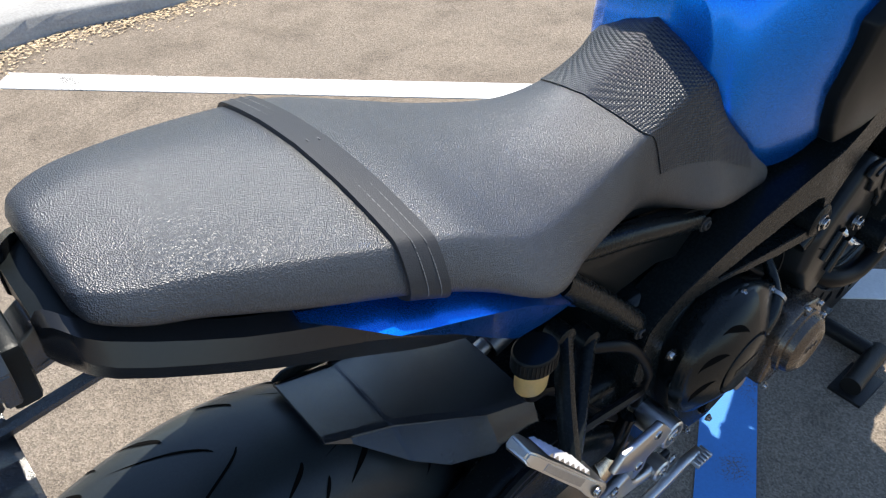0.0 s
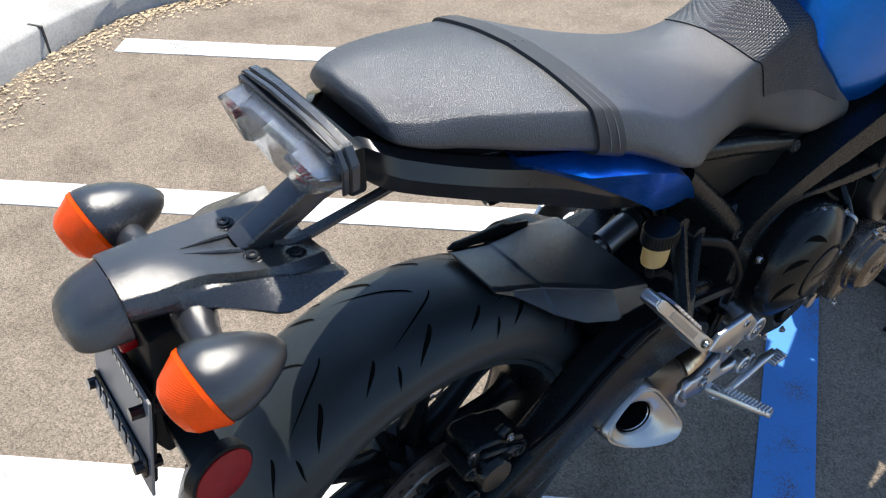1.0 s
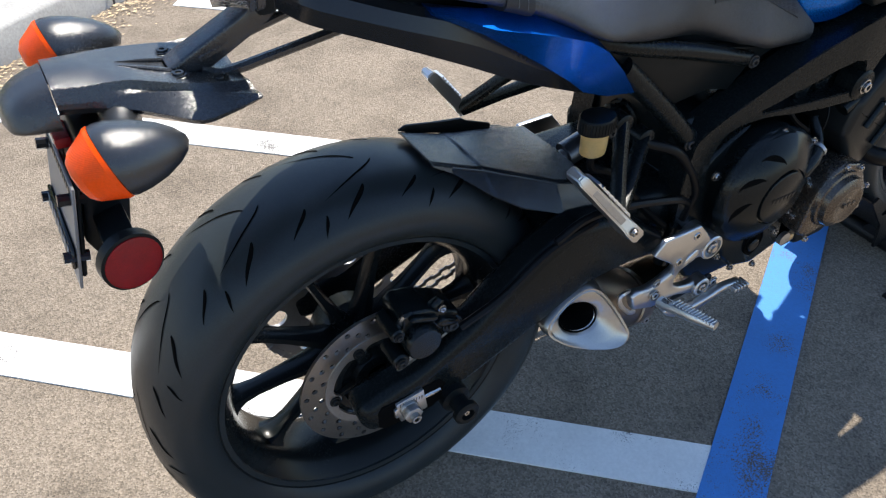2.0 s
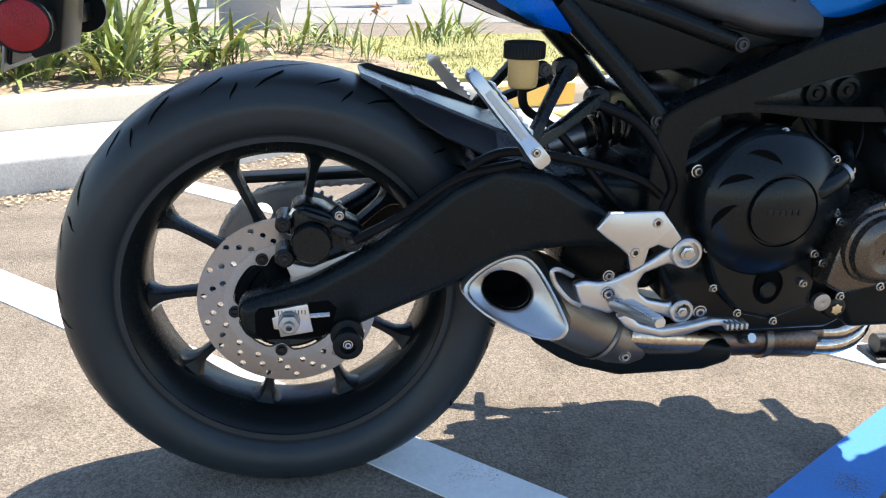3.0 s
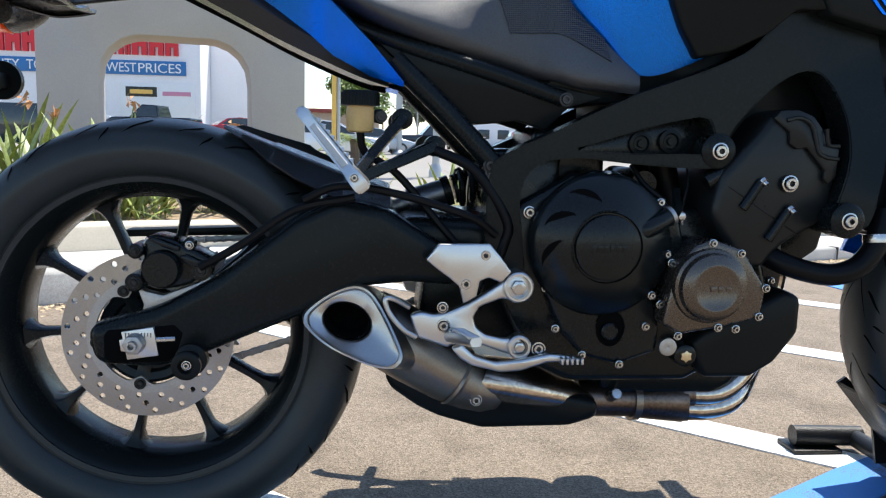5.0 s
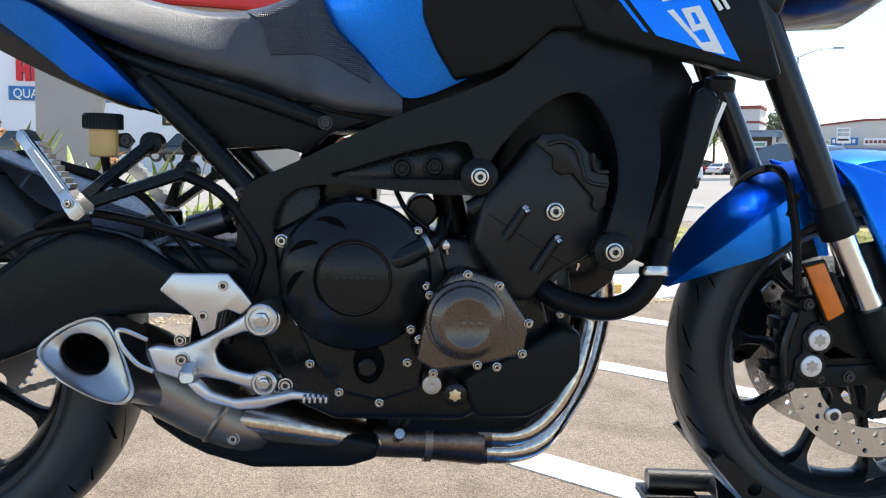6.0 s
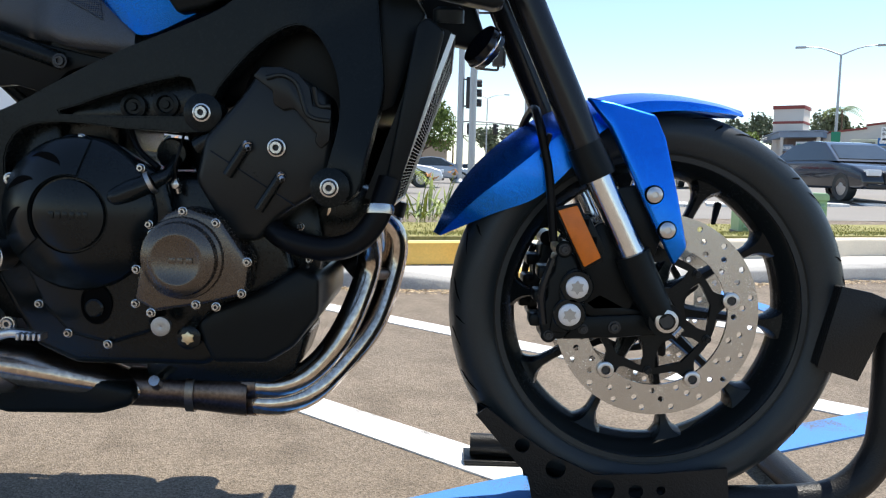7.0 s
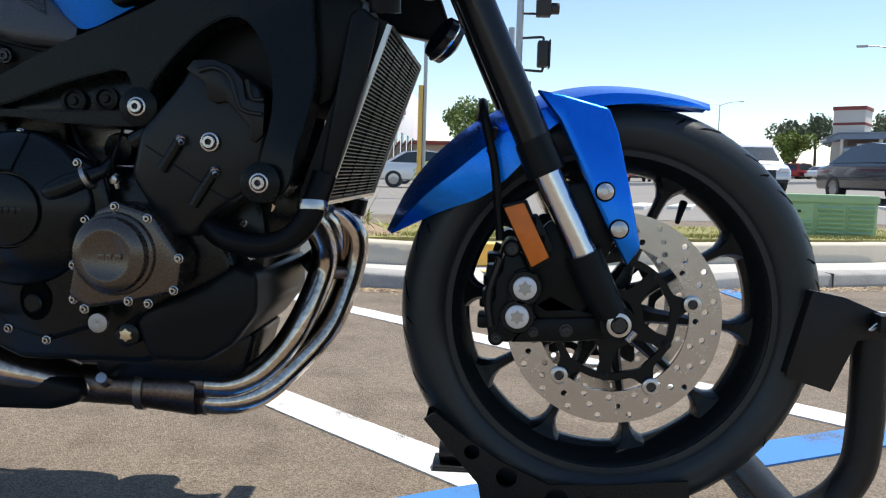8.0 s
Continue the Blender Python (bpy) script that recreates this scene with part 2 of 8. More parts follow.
def loft(rings, cap=True, bm=None):
    own = bmesh.new()
    skin(own, [[own.verts.new(v) for v in ring] for ring in rings], cap)
    return merged(bm, own)


def smooth_rows(a, n):
    """A smooth curve through the rows of an array: n steps between two rows."""
    a = np.asarray(a, float)
    pad = np.concatenate([[2 * a[0] - a[1]], a, [2 * a[-1] - a[-2]]])
    out = []
    for k in range(1, len(pad) - 2):
        p0, p1, p2, p3 = pad[k - 1 : k + 3]
        for s in range(n):
            t = s / n
            out.append(0.5 * (2 * p1 + (p2 - p0) * t + (2 * p0 - 5 * p1 + 4 * p2 - p3) * t * t + (3 * p1 - p0 - 3 * p2 + p3) * t**3))
    return np.array(out + [pad[-2]])


def hull_grid(sections, along=6, round_=4):
    """Half sections (x, [(half width, z) ... up to the middle]) to a smooth grid of points, mirrored to both sides."""
    a = np.array([[(x, -w, z) for w, z in prof] for x, prof in sections])
    a = smooth_rows(a, along)
    a = np.swapaxes(smooth_rows(np.swapaxes(a, 0, 1), round_), 0, 1)
    other = a[:, :-1][:, ::-1] * (1, -1, 1)
    return np.concatenate([a, other], 1)


def grid_mesh(g, bm=None, close=True):
    own = bmesh.new()
    v = [[own.verts.new(q) for q in row] for row in g]
    nx, ny = len(v), len(v[0])
    for i in range(nx - 1):
        for j in range(ny - 1):
            own.faces.new((v[i][j], v[i + 1][j], v[i + 1][j + 1], v[i][j + 1]))
    if close:
        for i in range(nx - 1):
            own.faces.new((v[i][0], v[i][-1], v[i + 1][-1], v[i + 1][0]))
        own.faces.new(v[0])
        own.faces.new(v[-1])
    return merged(bm, own)


def shell(g, offset, thick):
    """A thin closed skin over a grid of points, lying offset outside it."""
    g = np.asarray(g)
    du = np.gradient(g, axis=0)
    dv = np.gradient(g, axis=1)
    nrm = np.cross(du, dv)
    nrm /= np.linalg.norm(nrm, axis=2, keepdims=True) + 1e-9
    mid = g.reshape(-1, 3).mean(0)
    if ((g - mid) * nrm).sum() < 0:
        nrm = -nrm
    outer, inner = g + nrm * offset, g + nrm * (offset - thick)
    own = bmesh.new()
    a = [[own.verts.new(q) for q in row] for row in outer]
    b = [[own.verts.new(q) for q in row] for row in inner]
    nx, ny = len(a), len(a[0])
    for i in range(nx - 1):
        for j in range(ny - 1):
            own.faces.new((a[i][j], a[i + 1][j], a[i + 1][j + 1], a[i][j + 1]))
            own.faces.new((b[i][j], b[i][j + 1], b[i + 1][j + 1], b[i + 1][j]))
    for i in range(nx - 1):
        own.faces.new((a[i][0], b[i][0], b[i + 1][0], a[i + 1][0]))
        own.faces.new((a[i][-1], a[i + 1][-1], b[i + 1][-1], b[i][-1]))
    for j in range(ny - 1):
        own.faces.new((a[0][j], a[0][j + 1], b[0][j + 1], b[0][j]))
        own.faces.new((a[-1][j], b[-1][j], b[-1][j + 1], a[-1][j + 1]))
    return own


def circle(cx, cz, r, n=12, phase=0.0):
    return [(cx + r * math.cos(2 * math.pi * k / n + phase), cz + r * math.sin(2 * math.pi * k / n + phase)) for k in range(n)]


def rounded(poly, steps=3):
    """A closed outline with its corners eased."""
    p = [Vector((*q, 0)) for q in poly]
    n = len(p)
    out = []
    for k in range(n):
        a, b, c, d = p[k - 1], p[k], p[(k + 1) % n], p[(k + 2) % n]
        for s in range(steps):
            t = s / steps
            v = 0.5 * ((2 * b) + (c - a) * t + (2 * a - 5 * b + 4 * c - d) * t * t + (3 * b - a - 3 * c + d) * t**3)
            out.append((v.x, v.y))
    return out


def holed(outer, holes, y0, y1, bm=None, lean=None):
    """A flat plate with an outline and real holes through it, all given as (x, z) pairs."""
    own = bmesh.new()
    loops = []
    for poly in (outer, *holes):
        vs = [own.verts.new((x, y0 + (lean(x, z) if lean else 0), z)) for x, z in poly]
        loops.append(vs)
        for k in range(len(vs)):
            own.edges.new((vs[k], vs[(k + 1) % len(vs)]))
    bmesh.ops.triangle_fill(own, edges=own.edges[:], use_beauty=True)
    front = own.faces[:]
    twin = {v: own.verts.new((v.co.x, v.co.y + y1 - y0, v.co.z)) for v in own.verts[:]}
    for f in front:
        own.faces.new([twin[v] for v in reversed(f.verts)])
    for vs in loops:
        for k in range(len(vs)):
            a, b = vs[k], vs[(k + 1) % len(vs)]
            own.faces.new((a, twin[a], twin[b], b))
    return merged(bm, own)


def mirrored(bm):
    """A mirror copy across the machine's middle plane."""
    own = bm.copy()
    for v in own.verts:
        v.co.y = -v.co.y
    bmesh.ops.reverse_faces(own, faces=own.faces)
    return own


BOLTS = {}


def bolt(parent, x, y, z, r=0.0060, high=0.007, material="bolt", turn=None, label=""):
    """A cap bolt whose head faces -y, with a sunk socket, on one shared mesh for each size."""
    r *= 0.9
    key = (r, high, material)
    if key not in BOLTS:
        own = bmesh.new()
        lathe([(r * 1.12, 0), (r * 1.12, -high * 0.45), (r * 0.92, -high * 0.5), (r * 0.90, -high * 0.3), (r * 0.78, -high * 0.3), (r * 0.76, -high + 0.0008), (r * 0.70, -high), (r * 0.38, -high), (r * 0.36, -high * 0.5), (0.0001, -high * 0.5)], (0, 0, 0), 14, False, own)
        bmesh.ops.recalc_face_normals(own, faces=own.faces)
        me = bpy.data.meshes.new("bolt")
        own.to_mesh(me)
        own.free()
        me.materials.append(M[material])
        me.materials.append(M["socket"])
        for poly in me.polygons:
            poly.use_smooth = True
            far = math.hypot(poly.center.x, poly.center.z) / r
            # the sunk socket and ring recess are coloured dark for their shade
            poly.material_index = int(far < 0.375 or 0.77 < far < 0.905)
        me.set_sharp_from_angle(angle=radians(35))
        BOLTS[key] = me
    ob = new("bolt", BOLTS[key])
    ob.location = (x, y, z)
    if turn:
        ob.rotation_euler = turn
    ob.parent = parent
    return ob


# ---- motorcycle ----
bike = thing("motorcycle", "blue and black naked motorcycle standing upright in a wheel chock", "motorcycle")
RC, FC = Vector((0, 0, 0.317)), Vector((1.44, 0, 0.338))


def tyre_mesh(c, outer, half, seat):
    s = outer - seat
    prof = [(0, 1.0), (0.30, 0.985), (0.55, 0.93), (0.75, 0.84), (0.90, 0.70), (0.985, 0.52), (1.0, 0.40), (0.96, 0.22), (0.86, 0.04), (0.80, 0.0)]
    right = [(seat + s * h, -half * w) for w, h in prof]
    left = [(r, -y) for r, y in right[1:]]
    return lathe(right[::-1] + left + [(seat - 0.01, half * 0.78), (seat - 0.01, -half * 0.78)], c, 120)


def tyre_point(c, outer, half, seat, u, a, lift):
    """A point on the tread: u from -1 (right shoulder) to 1, a the angle round the wheel."""
    s = outer - seat
    w = abs(u)
    h = float(np.interp(w, [0, 0.30, 0.55, 0.75, 0.90, 0.985], [1.0, 0.985, 0.93, 0.84, 0.70, 0.52]))
    r = seat + s * h + lift * (1 - 0.5 * w)
    return Vector((r * math.cos(a), u * (half + lift * w), r * math.sin(a))) + Vector(c)


def tread(c, outer, half, seat, count):
    """Curved strips over tread and shoulders, coloured near-black as the shade in rain grooves."""
    bm = bmesh.new()
    for k in range(count):
        a0 = 2 * math.pi * k / count
        for side in (-1, 1):
            for u0, u1, d0, d1, wide in ((0.04, 0.56, 0.0, 0.27, 0.020), (0.50, 0.86, 0.10, 0.22, 0.030), (0.74, 0.93, 0.29, 0.33, 0.016), (0.52, 0.80, 0.35, 0.45, 0.024)):
                rows = []
                for s in range(9):
                    t = s / 8
                    u = side * (u0 + (u1 - u0) * t)
                    a = a0 + (0.06 if side > 0 else 0) + d0 + (d1 - d0) * t**1.4
                    w = wide * math.sin(math.pi * min(1, 0.08 + t * 0.9)) * 0.5
                    rows.append([bm.verts.new(tyre_point(c, outer, half, seat, u, a + q * w, 0.0006)) for q in (-1, 0, 1)])
                for p0, p1 in zip(rows, rows[1:]):
                    for j in (0, 1):
                        bm.faces.new((p0[j], p0[j + 1], p1[j + 1], p1[j]))
    return bm


def rim_mesh(c, half):
    lip = [(0.239, half), (0.239, half - 0.006), (0.230, half - 0.010), (0.220, half - 0.022), (0.209, half - 0.036)]
    inner = [(0.200, half - 0.042), (0.207, half - 0.026), (0.217, half - 0.014), (0.226, half - 0.004), (0.233, half)]
    outer_side = lip + [(r, -y) for r, y in lip[::-1]]
    inner_side = [(r, -y) for r, y in inner[::-1]] + inner
    return lathe(outer_side + inner_side, c, 96)


def spoke_mesh(c, angle, depth, off):
    """One spoke: slim in the middle, broad where it joins hub and rim."""
    rows = []
    e, f = Vector((math.cos(angle), 0, math.sin(angle))), Vector((-math.sin(angle), 0, math.cos(angle)))
    for r, w, d, o in ((0.040, 0.017, 0.024, 0), (0.070, 0.0105, 0.020, 0.2), (0.120, 0.0075, 0.015, 0.5), (0.160, 0.0070, 0.014, 0.8), (0.179, 0.0082, 0.016, 1.0), (0.189, 0.0125, 0.019, 1.0), (0.196, 0.0185, 0.022, 1.0), (0.201, 0.0265, 0.025, 1.0), (0.207, 0.040, 0.028, 1.0)):
        w, d = w, d * depth
        mid = Vector(c) + e * r + Vector((0, off * o, 0))
        rows.append([mid + f * (w * q) + Vector((0, d * s, 0)) for q, s in ((-1, -0.45), (-0.55, -1), (0.55, -1), (1, -0.45), (1, 0.45), (0.55, 1), (-0.55, 1), (-1, 0.45))])
    return loft(rows)


def disc_mesh(c, r0, r1, y0, thick, holes, waves=0, phase=0.0, rows=3, hole=0.0036):
    n = 90
    def edge(r, amp):
        return [(c[0] + (r + amp * math.cos(waves * 2 * math.pi * k / n)) * math.cos(2 * math.pi * k / n), c[2] + (r + amp * math.cos(waves * 2 * math.pi * k / n)) * math.sin(2 * math.pi * k / n)) for k in range(n)]
    cut = [edge(r0, 0.0)]
    for k in range(holes):
        a = 2 * math.pi * k / holes + phase
        q = (k % rows) / max(1, rows - 1)
        r = r0 + (r1 - r0) * (0.20 + 0.58 * q)
        cut.append(circle(c[0] + r * math.cos(a), c[2] + r * math.sin(a), hole, 8))
    return holed(edge(r1, 0.0), cut, y0, y0 + thick)


def hexagon(x, z, r):
    return circle(x, z, r, 6)


# rear wheel
rear = part("rear_wheel", rim_mesh(RC, 0.074), M["rim"], bike, "black cast rim with ten slim spokes")
part("tyre", tyre_mesh(RC, 0.317, 0.092, 0.234), M["tyre"], rear, "wide black rear tyre with curved grooves")
for y in (-1, 1):
    for r, hw in ((0.2655, 0.0893), (0.256, 0.0850), (0.249, 0.0810)):
        part("sidewall_ring", lathe([(r + 0.0012, y * (hw - 0.004)), (r + 0.0012, y * hw), (r - 0.0012, y * hw), (r - 0.0012, y * (hw - 0.004))], RC, 96), M["tyre"], rear)
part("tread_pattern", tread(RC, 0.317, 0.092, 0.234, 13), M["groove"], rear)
part("hub", lathe([(0.050, -0.055), (0.050, 0.055), (0.020, 0.060), (0.020, -0.060)], RC, 40), M["rim"], rear)
for k in range(10):
    part("spoke", spoke_mesh(RC, radians(5 + 36 * k), 1.0, 0.0), M["rim"], rear)
part("brake_disc", disc_mesh(RC, 0.084, 0.1225, -0.083, 0.005, 54, hole=0.0044), M["disc"], rear, "drilled steel brake disc")
def five_lobes(r, lift, n=100):
    """A circle of radius r that reaches inwards round each of its five bolts."""
    out = []
    for k in range(n):
        t = 2 * math.pi * k / n
        q = r - lift * max(0, math.cos(5 * (t - radians(44)))) ** 3
        out.append((RC.x + q * math.cos(t), RC.z + q * math.sin(t)))
    return out
part("disc_ring", holed(circle(RC.x, RC.z, 0.0868, 72), [five_lobes(0.0745, 0.012)], -0.0845, -0.0795), M["alu_cast"], rear, "plain grey inner ring of the disc")
carrier = part("disc_carrier", lathe([(0.020, -0.060), (0.066, -0.060), (0.072, -0.066), (0.073, -0.076), (0.068, -0.079), (0.058, -0.076), (0.054, -0.070), (0.040, -0.070), (0.036, -0.078), (0.020, -0.080)], RC, 60), M["rim"], rear, "black disc carrier")
for k in range(5):
    a = radians(44 + 72 * k)
    e = Vector((math.cos(a), 0, math.sin(a)))
    part("carrier_arm", sweep([RC + e * 0.035 + Vector((0, -0.070, 0)), RC + e * 0.055 + Vector((0, -0.074, 0)), RC + e * 0.072 + Vector((0, -0.078, 0))], [0.014, 0.010, 0.012], 8, 3, 0.5), M["rim"], carrier)
    bolt(rear, RC.x + 0.0735 * math.cos(a), -0.0850, RC.z + 0.0735 * math.sin(a), 0.0085, 0.005, "engine_grey")
teeth = []
for k in range(45):
    for q, r in ((-0.25, 0.112), (-0.1, 0.118), (0.1, 0.118), (0.25, 0.112)):
        a = 2 * math.pi * (k + q) / 45
        teeth.append((RC.x + r * math.cos(a), RC.z + r * math.sin(a)))
part("sprocket", holed(teeth, [circle(RC.x, RC.z, 0.045, 24)] + [circle(RC.x + 0.085 * math.cos(1.05 * k), RC.z + 0.085 * math.sin(1.05 * k), 0.016, 12) for k in range(6)], 0.098, 0.104), M["alu_cast"], rear, "steel rear sprocket")

# front wheel
front = part("front_wheel", rim_mesh(FC, 0.050), M["rim"], bike, "black cast rim with ten slim spokes")
part("tyre", tyre_mesh(FC, 0.300, 0.062, 0.234), M["tyre"], front, "black front tyre with curved grooves")
for y in (-1, 1):
    for r, hw in ((0.2610, 0.0612), (0.2525, 0.0590), (0.2455, 0.0560)):
        part("sidewall_ring", lathe([(r + 0.0010, y * (hw - 0.004)), (r + 0.0010, y * hw), (r - 0.0010, y * hw), (r - 0.0010, y * (hw - 0.004))], FC, 96), M["tyre"], front)
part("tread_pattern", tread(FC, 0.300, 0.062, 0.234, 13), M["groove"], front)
part("hub", lathe([(0.034, -0.060), (0.034, 0.060), (0.014, 0.064), (0.014, -0.064)], FC, 40), M["rim"], front)
for k in range(10):
    part("spoke", spoke_mesh(FC, radians(30 + 36 * k), 0.85, 0.0), M["rim"], front)
for y, name in ((-0.078, "brake_disc"), (0.073, "brake_disc")):
    part(name, disc_mesh(FC, 0.103, 0.1475, y, 0.005, 60, rows=3, hole=0.0044), M["disc_bright"], front, "drilled steel brake disc")
    n = 120
    rim_out = [(FC.x + r * math.cos(a), FC.z + r * math.sin(a)) for a, r in ((2 * math.pi * k / n, 0.087 + 0.024 * max(0, math.cos(5 * (2 * math.pi * k / n - radians(13)))) ** 5) for k in range(n))]
    windows = []
    for k in range(5):
        a = radians(12 + 72 * k)
        windows.append([(FC.x + r * math.cos(a + d), FC.z + r * math.sin(a + d)) for r, d in ((0.044, -0.34), (0.064, -0.50), (0.078, -0.50), (0.080, 0.0), (0.078, 0.50), (0.064, 0.50), (0.044, 0.34))])
    part("disc_carrier", holed(rim_out, [circle(FC.x, FC.z, 0.030, 20)] + windows, y + 0.001 if y < 0 else y - 0.004, y + 0.008 if y < 0 else y + 0.003), M["rim"], front)
for k in range(5):
    a = radians(13 + 72 * k)
    q = (FC.x + 0.1080 * math.cos(a), 0, FC.z + 0.1080 * math.sin(a))
    part("disc_button", lathe([(0.0120, -0.079), (0.0120, -0.0835), (0.0105, -0.0845), (0.0068, -0.0845), (0.0058, -0.0815), (0.0001, -0.0815)], q, 22, False), M["alu"], front, "bare metal floating button")
    part("button_core", lathe([(0.0056, -0.0815), (0.0056, -0.0830), (0.0001, -0.0830)], q, 16, False), M["socket"], front)
for k in range(5):
    a = radians(48 + 72 * k)
    bolt(front, FC.x + 0.082 * math.cos(a), -0.078, FC.z + 0.082 * math.sin(a), 0.0060, 0.006, "engine_grey")
valve = sweep([FC + Vector((0.190 * math.cos(1.0), -0.01, 0.190 * math.sin(1.0))), FC + Vector((0.160 * math.cos(0.97), -0.03, 0.160 * math.sin(0.97)))], [0.006, 0.0035], 8, 3)
part("valve", valve, M["cable"], front)

# swingarm
ARM = [(-0.066, 0.345), (0.030, 0.373), (0.111, 0.416), (0.155, 0.452), (0.215, 0.500), (0.273, 0.529), (0.343, 0.516), (0.416, 0.470), (0.460, 0.440), (0.450, 0.405), (0.380, 0.410), (0.309, 0.403), (0.233, 0.364), (0.157, 0.333), (0.082, 0.302), (0.030, 0.286), (-0.056, 0.292)]
arm = prism(ARM, -0.154, -0.096, 0.0255, 6)
mirrored_arm = mirrored(arm)
merged(arm, mirrored_arm)
box(0.36, 0.52, -0.12, 0.12, 0.42, 0.50, 0.02, 3, arm)
box(0.26, 0.37, -0.12, 0.12, 0.44, 0.505, 0.02, 3, arm)
swing = part("swingarm", arm, M["frame"], bike, "black aluminium swingarm")
# A thin dark plate on the arm paints in the slot's shade.
part("adjuster_slot", prism([(-0.040, 0.334), (-0.034, 0.342), (0.055, 0.350), (0.066, 0.338), (0.056, 0.306), (0.044, 0.298), (-0.030, 0.296), (-0.040, 0.304)], -0.1555, -0.150, 0.002), M["groove"], swing, "thin dark plate for the shade in the adjuster slot")
part("axle_block", prism([(-0.015, 0.341), (0.022, 0.347), (0.028, 0.348), (0.034, 0.308), (-0.008, 0.302), (-0.010, 0.313), (-0.016, 0.314), (-0.018, 0.330), (-0.013, 0.331)], -0.160, -0.150, 0.001), M["alu"], swing, "silver chain adjuster block")
nut = lathe([(0.014, -0.160), (0.014, -0.164), (0.0135, -0.165), (0.0001, -0.165)], (0.004, 0, 0.326), 24, False)
prism(hexagon(0.004, 0.326, 0.0140), -0.176, -0.164, 0.0012, bm=nut)
lathe([(0.007, -0.176), (0.007, -0.184), (0.004, -0.184), (0.004, -0.178)], (0.004, 0, 0.326), 16, bm=nut)
part("axle_nut", nut, M["alu_cast"], swing)
for k in range(9):
    x = -0.009 + 0.0042 * k
    part("scale_mark", box(x - 0.0006, x + 0.0006, -0.1605, -0.1598, 0.3335 + 0.0015 * (k % 2), 0.3400, 0), M["socket"], swing)
part("adjuster_bolt", sweep([(0.03, -0.155, 0.329), (0.056, -0.155, 0.330)], 0.0040, 8, 2), M["bolt"], swing)
part("paddock_spool", lathe([(0.022, -0.150), (0.022, -0.165), (0.014, -0.168), (0.014, -0.184), (0.0195, -0.187), (0.0195, -0.195), (0.0165, -0.197), (0.0105, -0.197), (0.0095, -0.190), (0.0001, -0.190)], (0.078, 0, 0.303), 28, False), M["plastic"], swing, "black rubber paddock stand spool")
bolt(swing, 0.078, -0.190, 0.303, 0.0065, 0.004, "bolt")
part("brake_hose_guide", sweep([(0.30, -0.155, 0.53), (0.22, -0.158, 0.512), (0.15, -0.158, 0.465), (0.09, -0.150, 0.430)], 0.006, 8), M["cable"], swing)

# chain and its guard
chain = bmesh.new()
def chain_run(a, b, count):
    for k in range(count):
        q = Vector(a).lerp(Vector(b), (k + 0.5) / count)
        d = (Vector(b) - Vector(a)).normalized()
        for dy in ((-0.006, 0.006) if k % 2 else (-0.009, 0.009)):
            sweep([q - d * 0.0085 + Vector((0, dy, 0)), q + Vector((0, dy, 0)) - d * 0.003, q + Vector((0, dy, 0)) + d * 0.003, q + d * 0.0085 + Vector((0, dy, 0))], [0.0065, 0.0045, 0.0045, 0.0065], 6, 1, 0.25, bm=chain)
chain_run((0.0, 0.101, 0.433), (0.52, 0.101, 0.462), 33)
chain_run((0.0, 0.101, 0.201), (0.52, 0.101, 0.372), 34)
for k in range(22):
    a = radians(90 + 180 * (k + 0.5) / 22)
    q = RC + Vector((0.114 * math.cos(a), 0.101, 0.114 * math.sin(a)))
    d = Vector((-math.sin(a), 0, math.cos(a))) * 0.0085
    for dy in ((-0.006, 0.006) if k % 2 else (-0.009, 0.009)):
        sweep([q - d + Vector((0, dy, 0)), q + Vector((0, dy, 0)), q + d + Vector((0, dy, 0))], [0.0065, 0.0045, 0.0065], 6, 1, 0.25, bm=chain)
tagged(part("drive_chain", chain, M["alu_cast"], bike, "dark steel drive chain"), kind="stuff")
part("chain_guard", prism([(-0.08, 0.452), (0.16, 0.462), (0.30, 0.485), (0.30, 0.475), (0.16, 0.447), (-0.08, 0.440)], 0.085, 0.120, 0.003), M["plastic"], bike)

# hugger over the rear tyre
def hugger_row(x, bottom, top, mid):
    half = [(x, -bottom[0], bottom[1]), (x, -top[0], top[1]), (x, -top[0] + 0.008, top[1] + 0.003), (x, 0, mid)]
    return half + [(px, -py, pz) for px, py, pz in half[-2::-1]]
HUG = ((0.106, (0.046, 0.6205), (0.047, 0.6225), 0.6255), (0.132, (0.054, 0.6060), (0.050, 0.6120), 0.6160), (0.176, (0.086, 0.5740), (0.054, 0.5945), 0.6000), (0.181, (0.090, 0.5720), (0.0555, 0.5945), 0.6005), (0.214, (0.106, 0.5530), (0.064, 0.5820), 0.5890), (0.282, (0.112, 0.5210), (0.086, 0.5570), 0.5640), (0.350, (0.108, 0.5000), (0.092, 0.5350), 0.5420))
hug = np.array([hugger_row(*r) for r in HUG])
hugger = part("hugger", shell(hug, 0.0, 0.003), M["satin"], bike, "black plastic rear hugger", 10)
hug_seam = bmesh.new()
for a, b in (((0.1795, -0.0555, 0.5951), (0.1785, 0.0, 0.6012)), ((0.1785, 0.0, 0.6012), (0.1795, 0.0555, 0.5951)), ((0.133, -0.0500, 0.6122), (0.1785, -0.0548, 0.5950)), ((0.1785, -0.0548, 0.5950), (0.282, -0.0862, 0.5572))):
    sweep([a, b], 0.0011, 6, 1, bm=hug_seam)
part("moulded_edge", hug_seam, M["satin"], hugger, "raised moulding line")
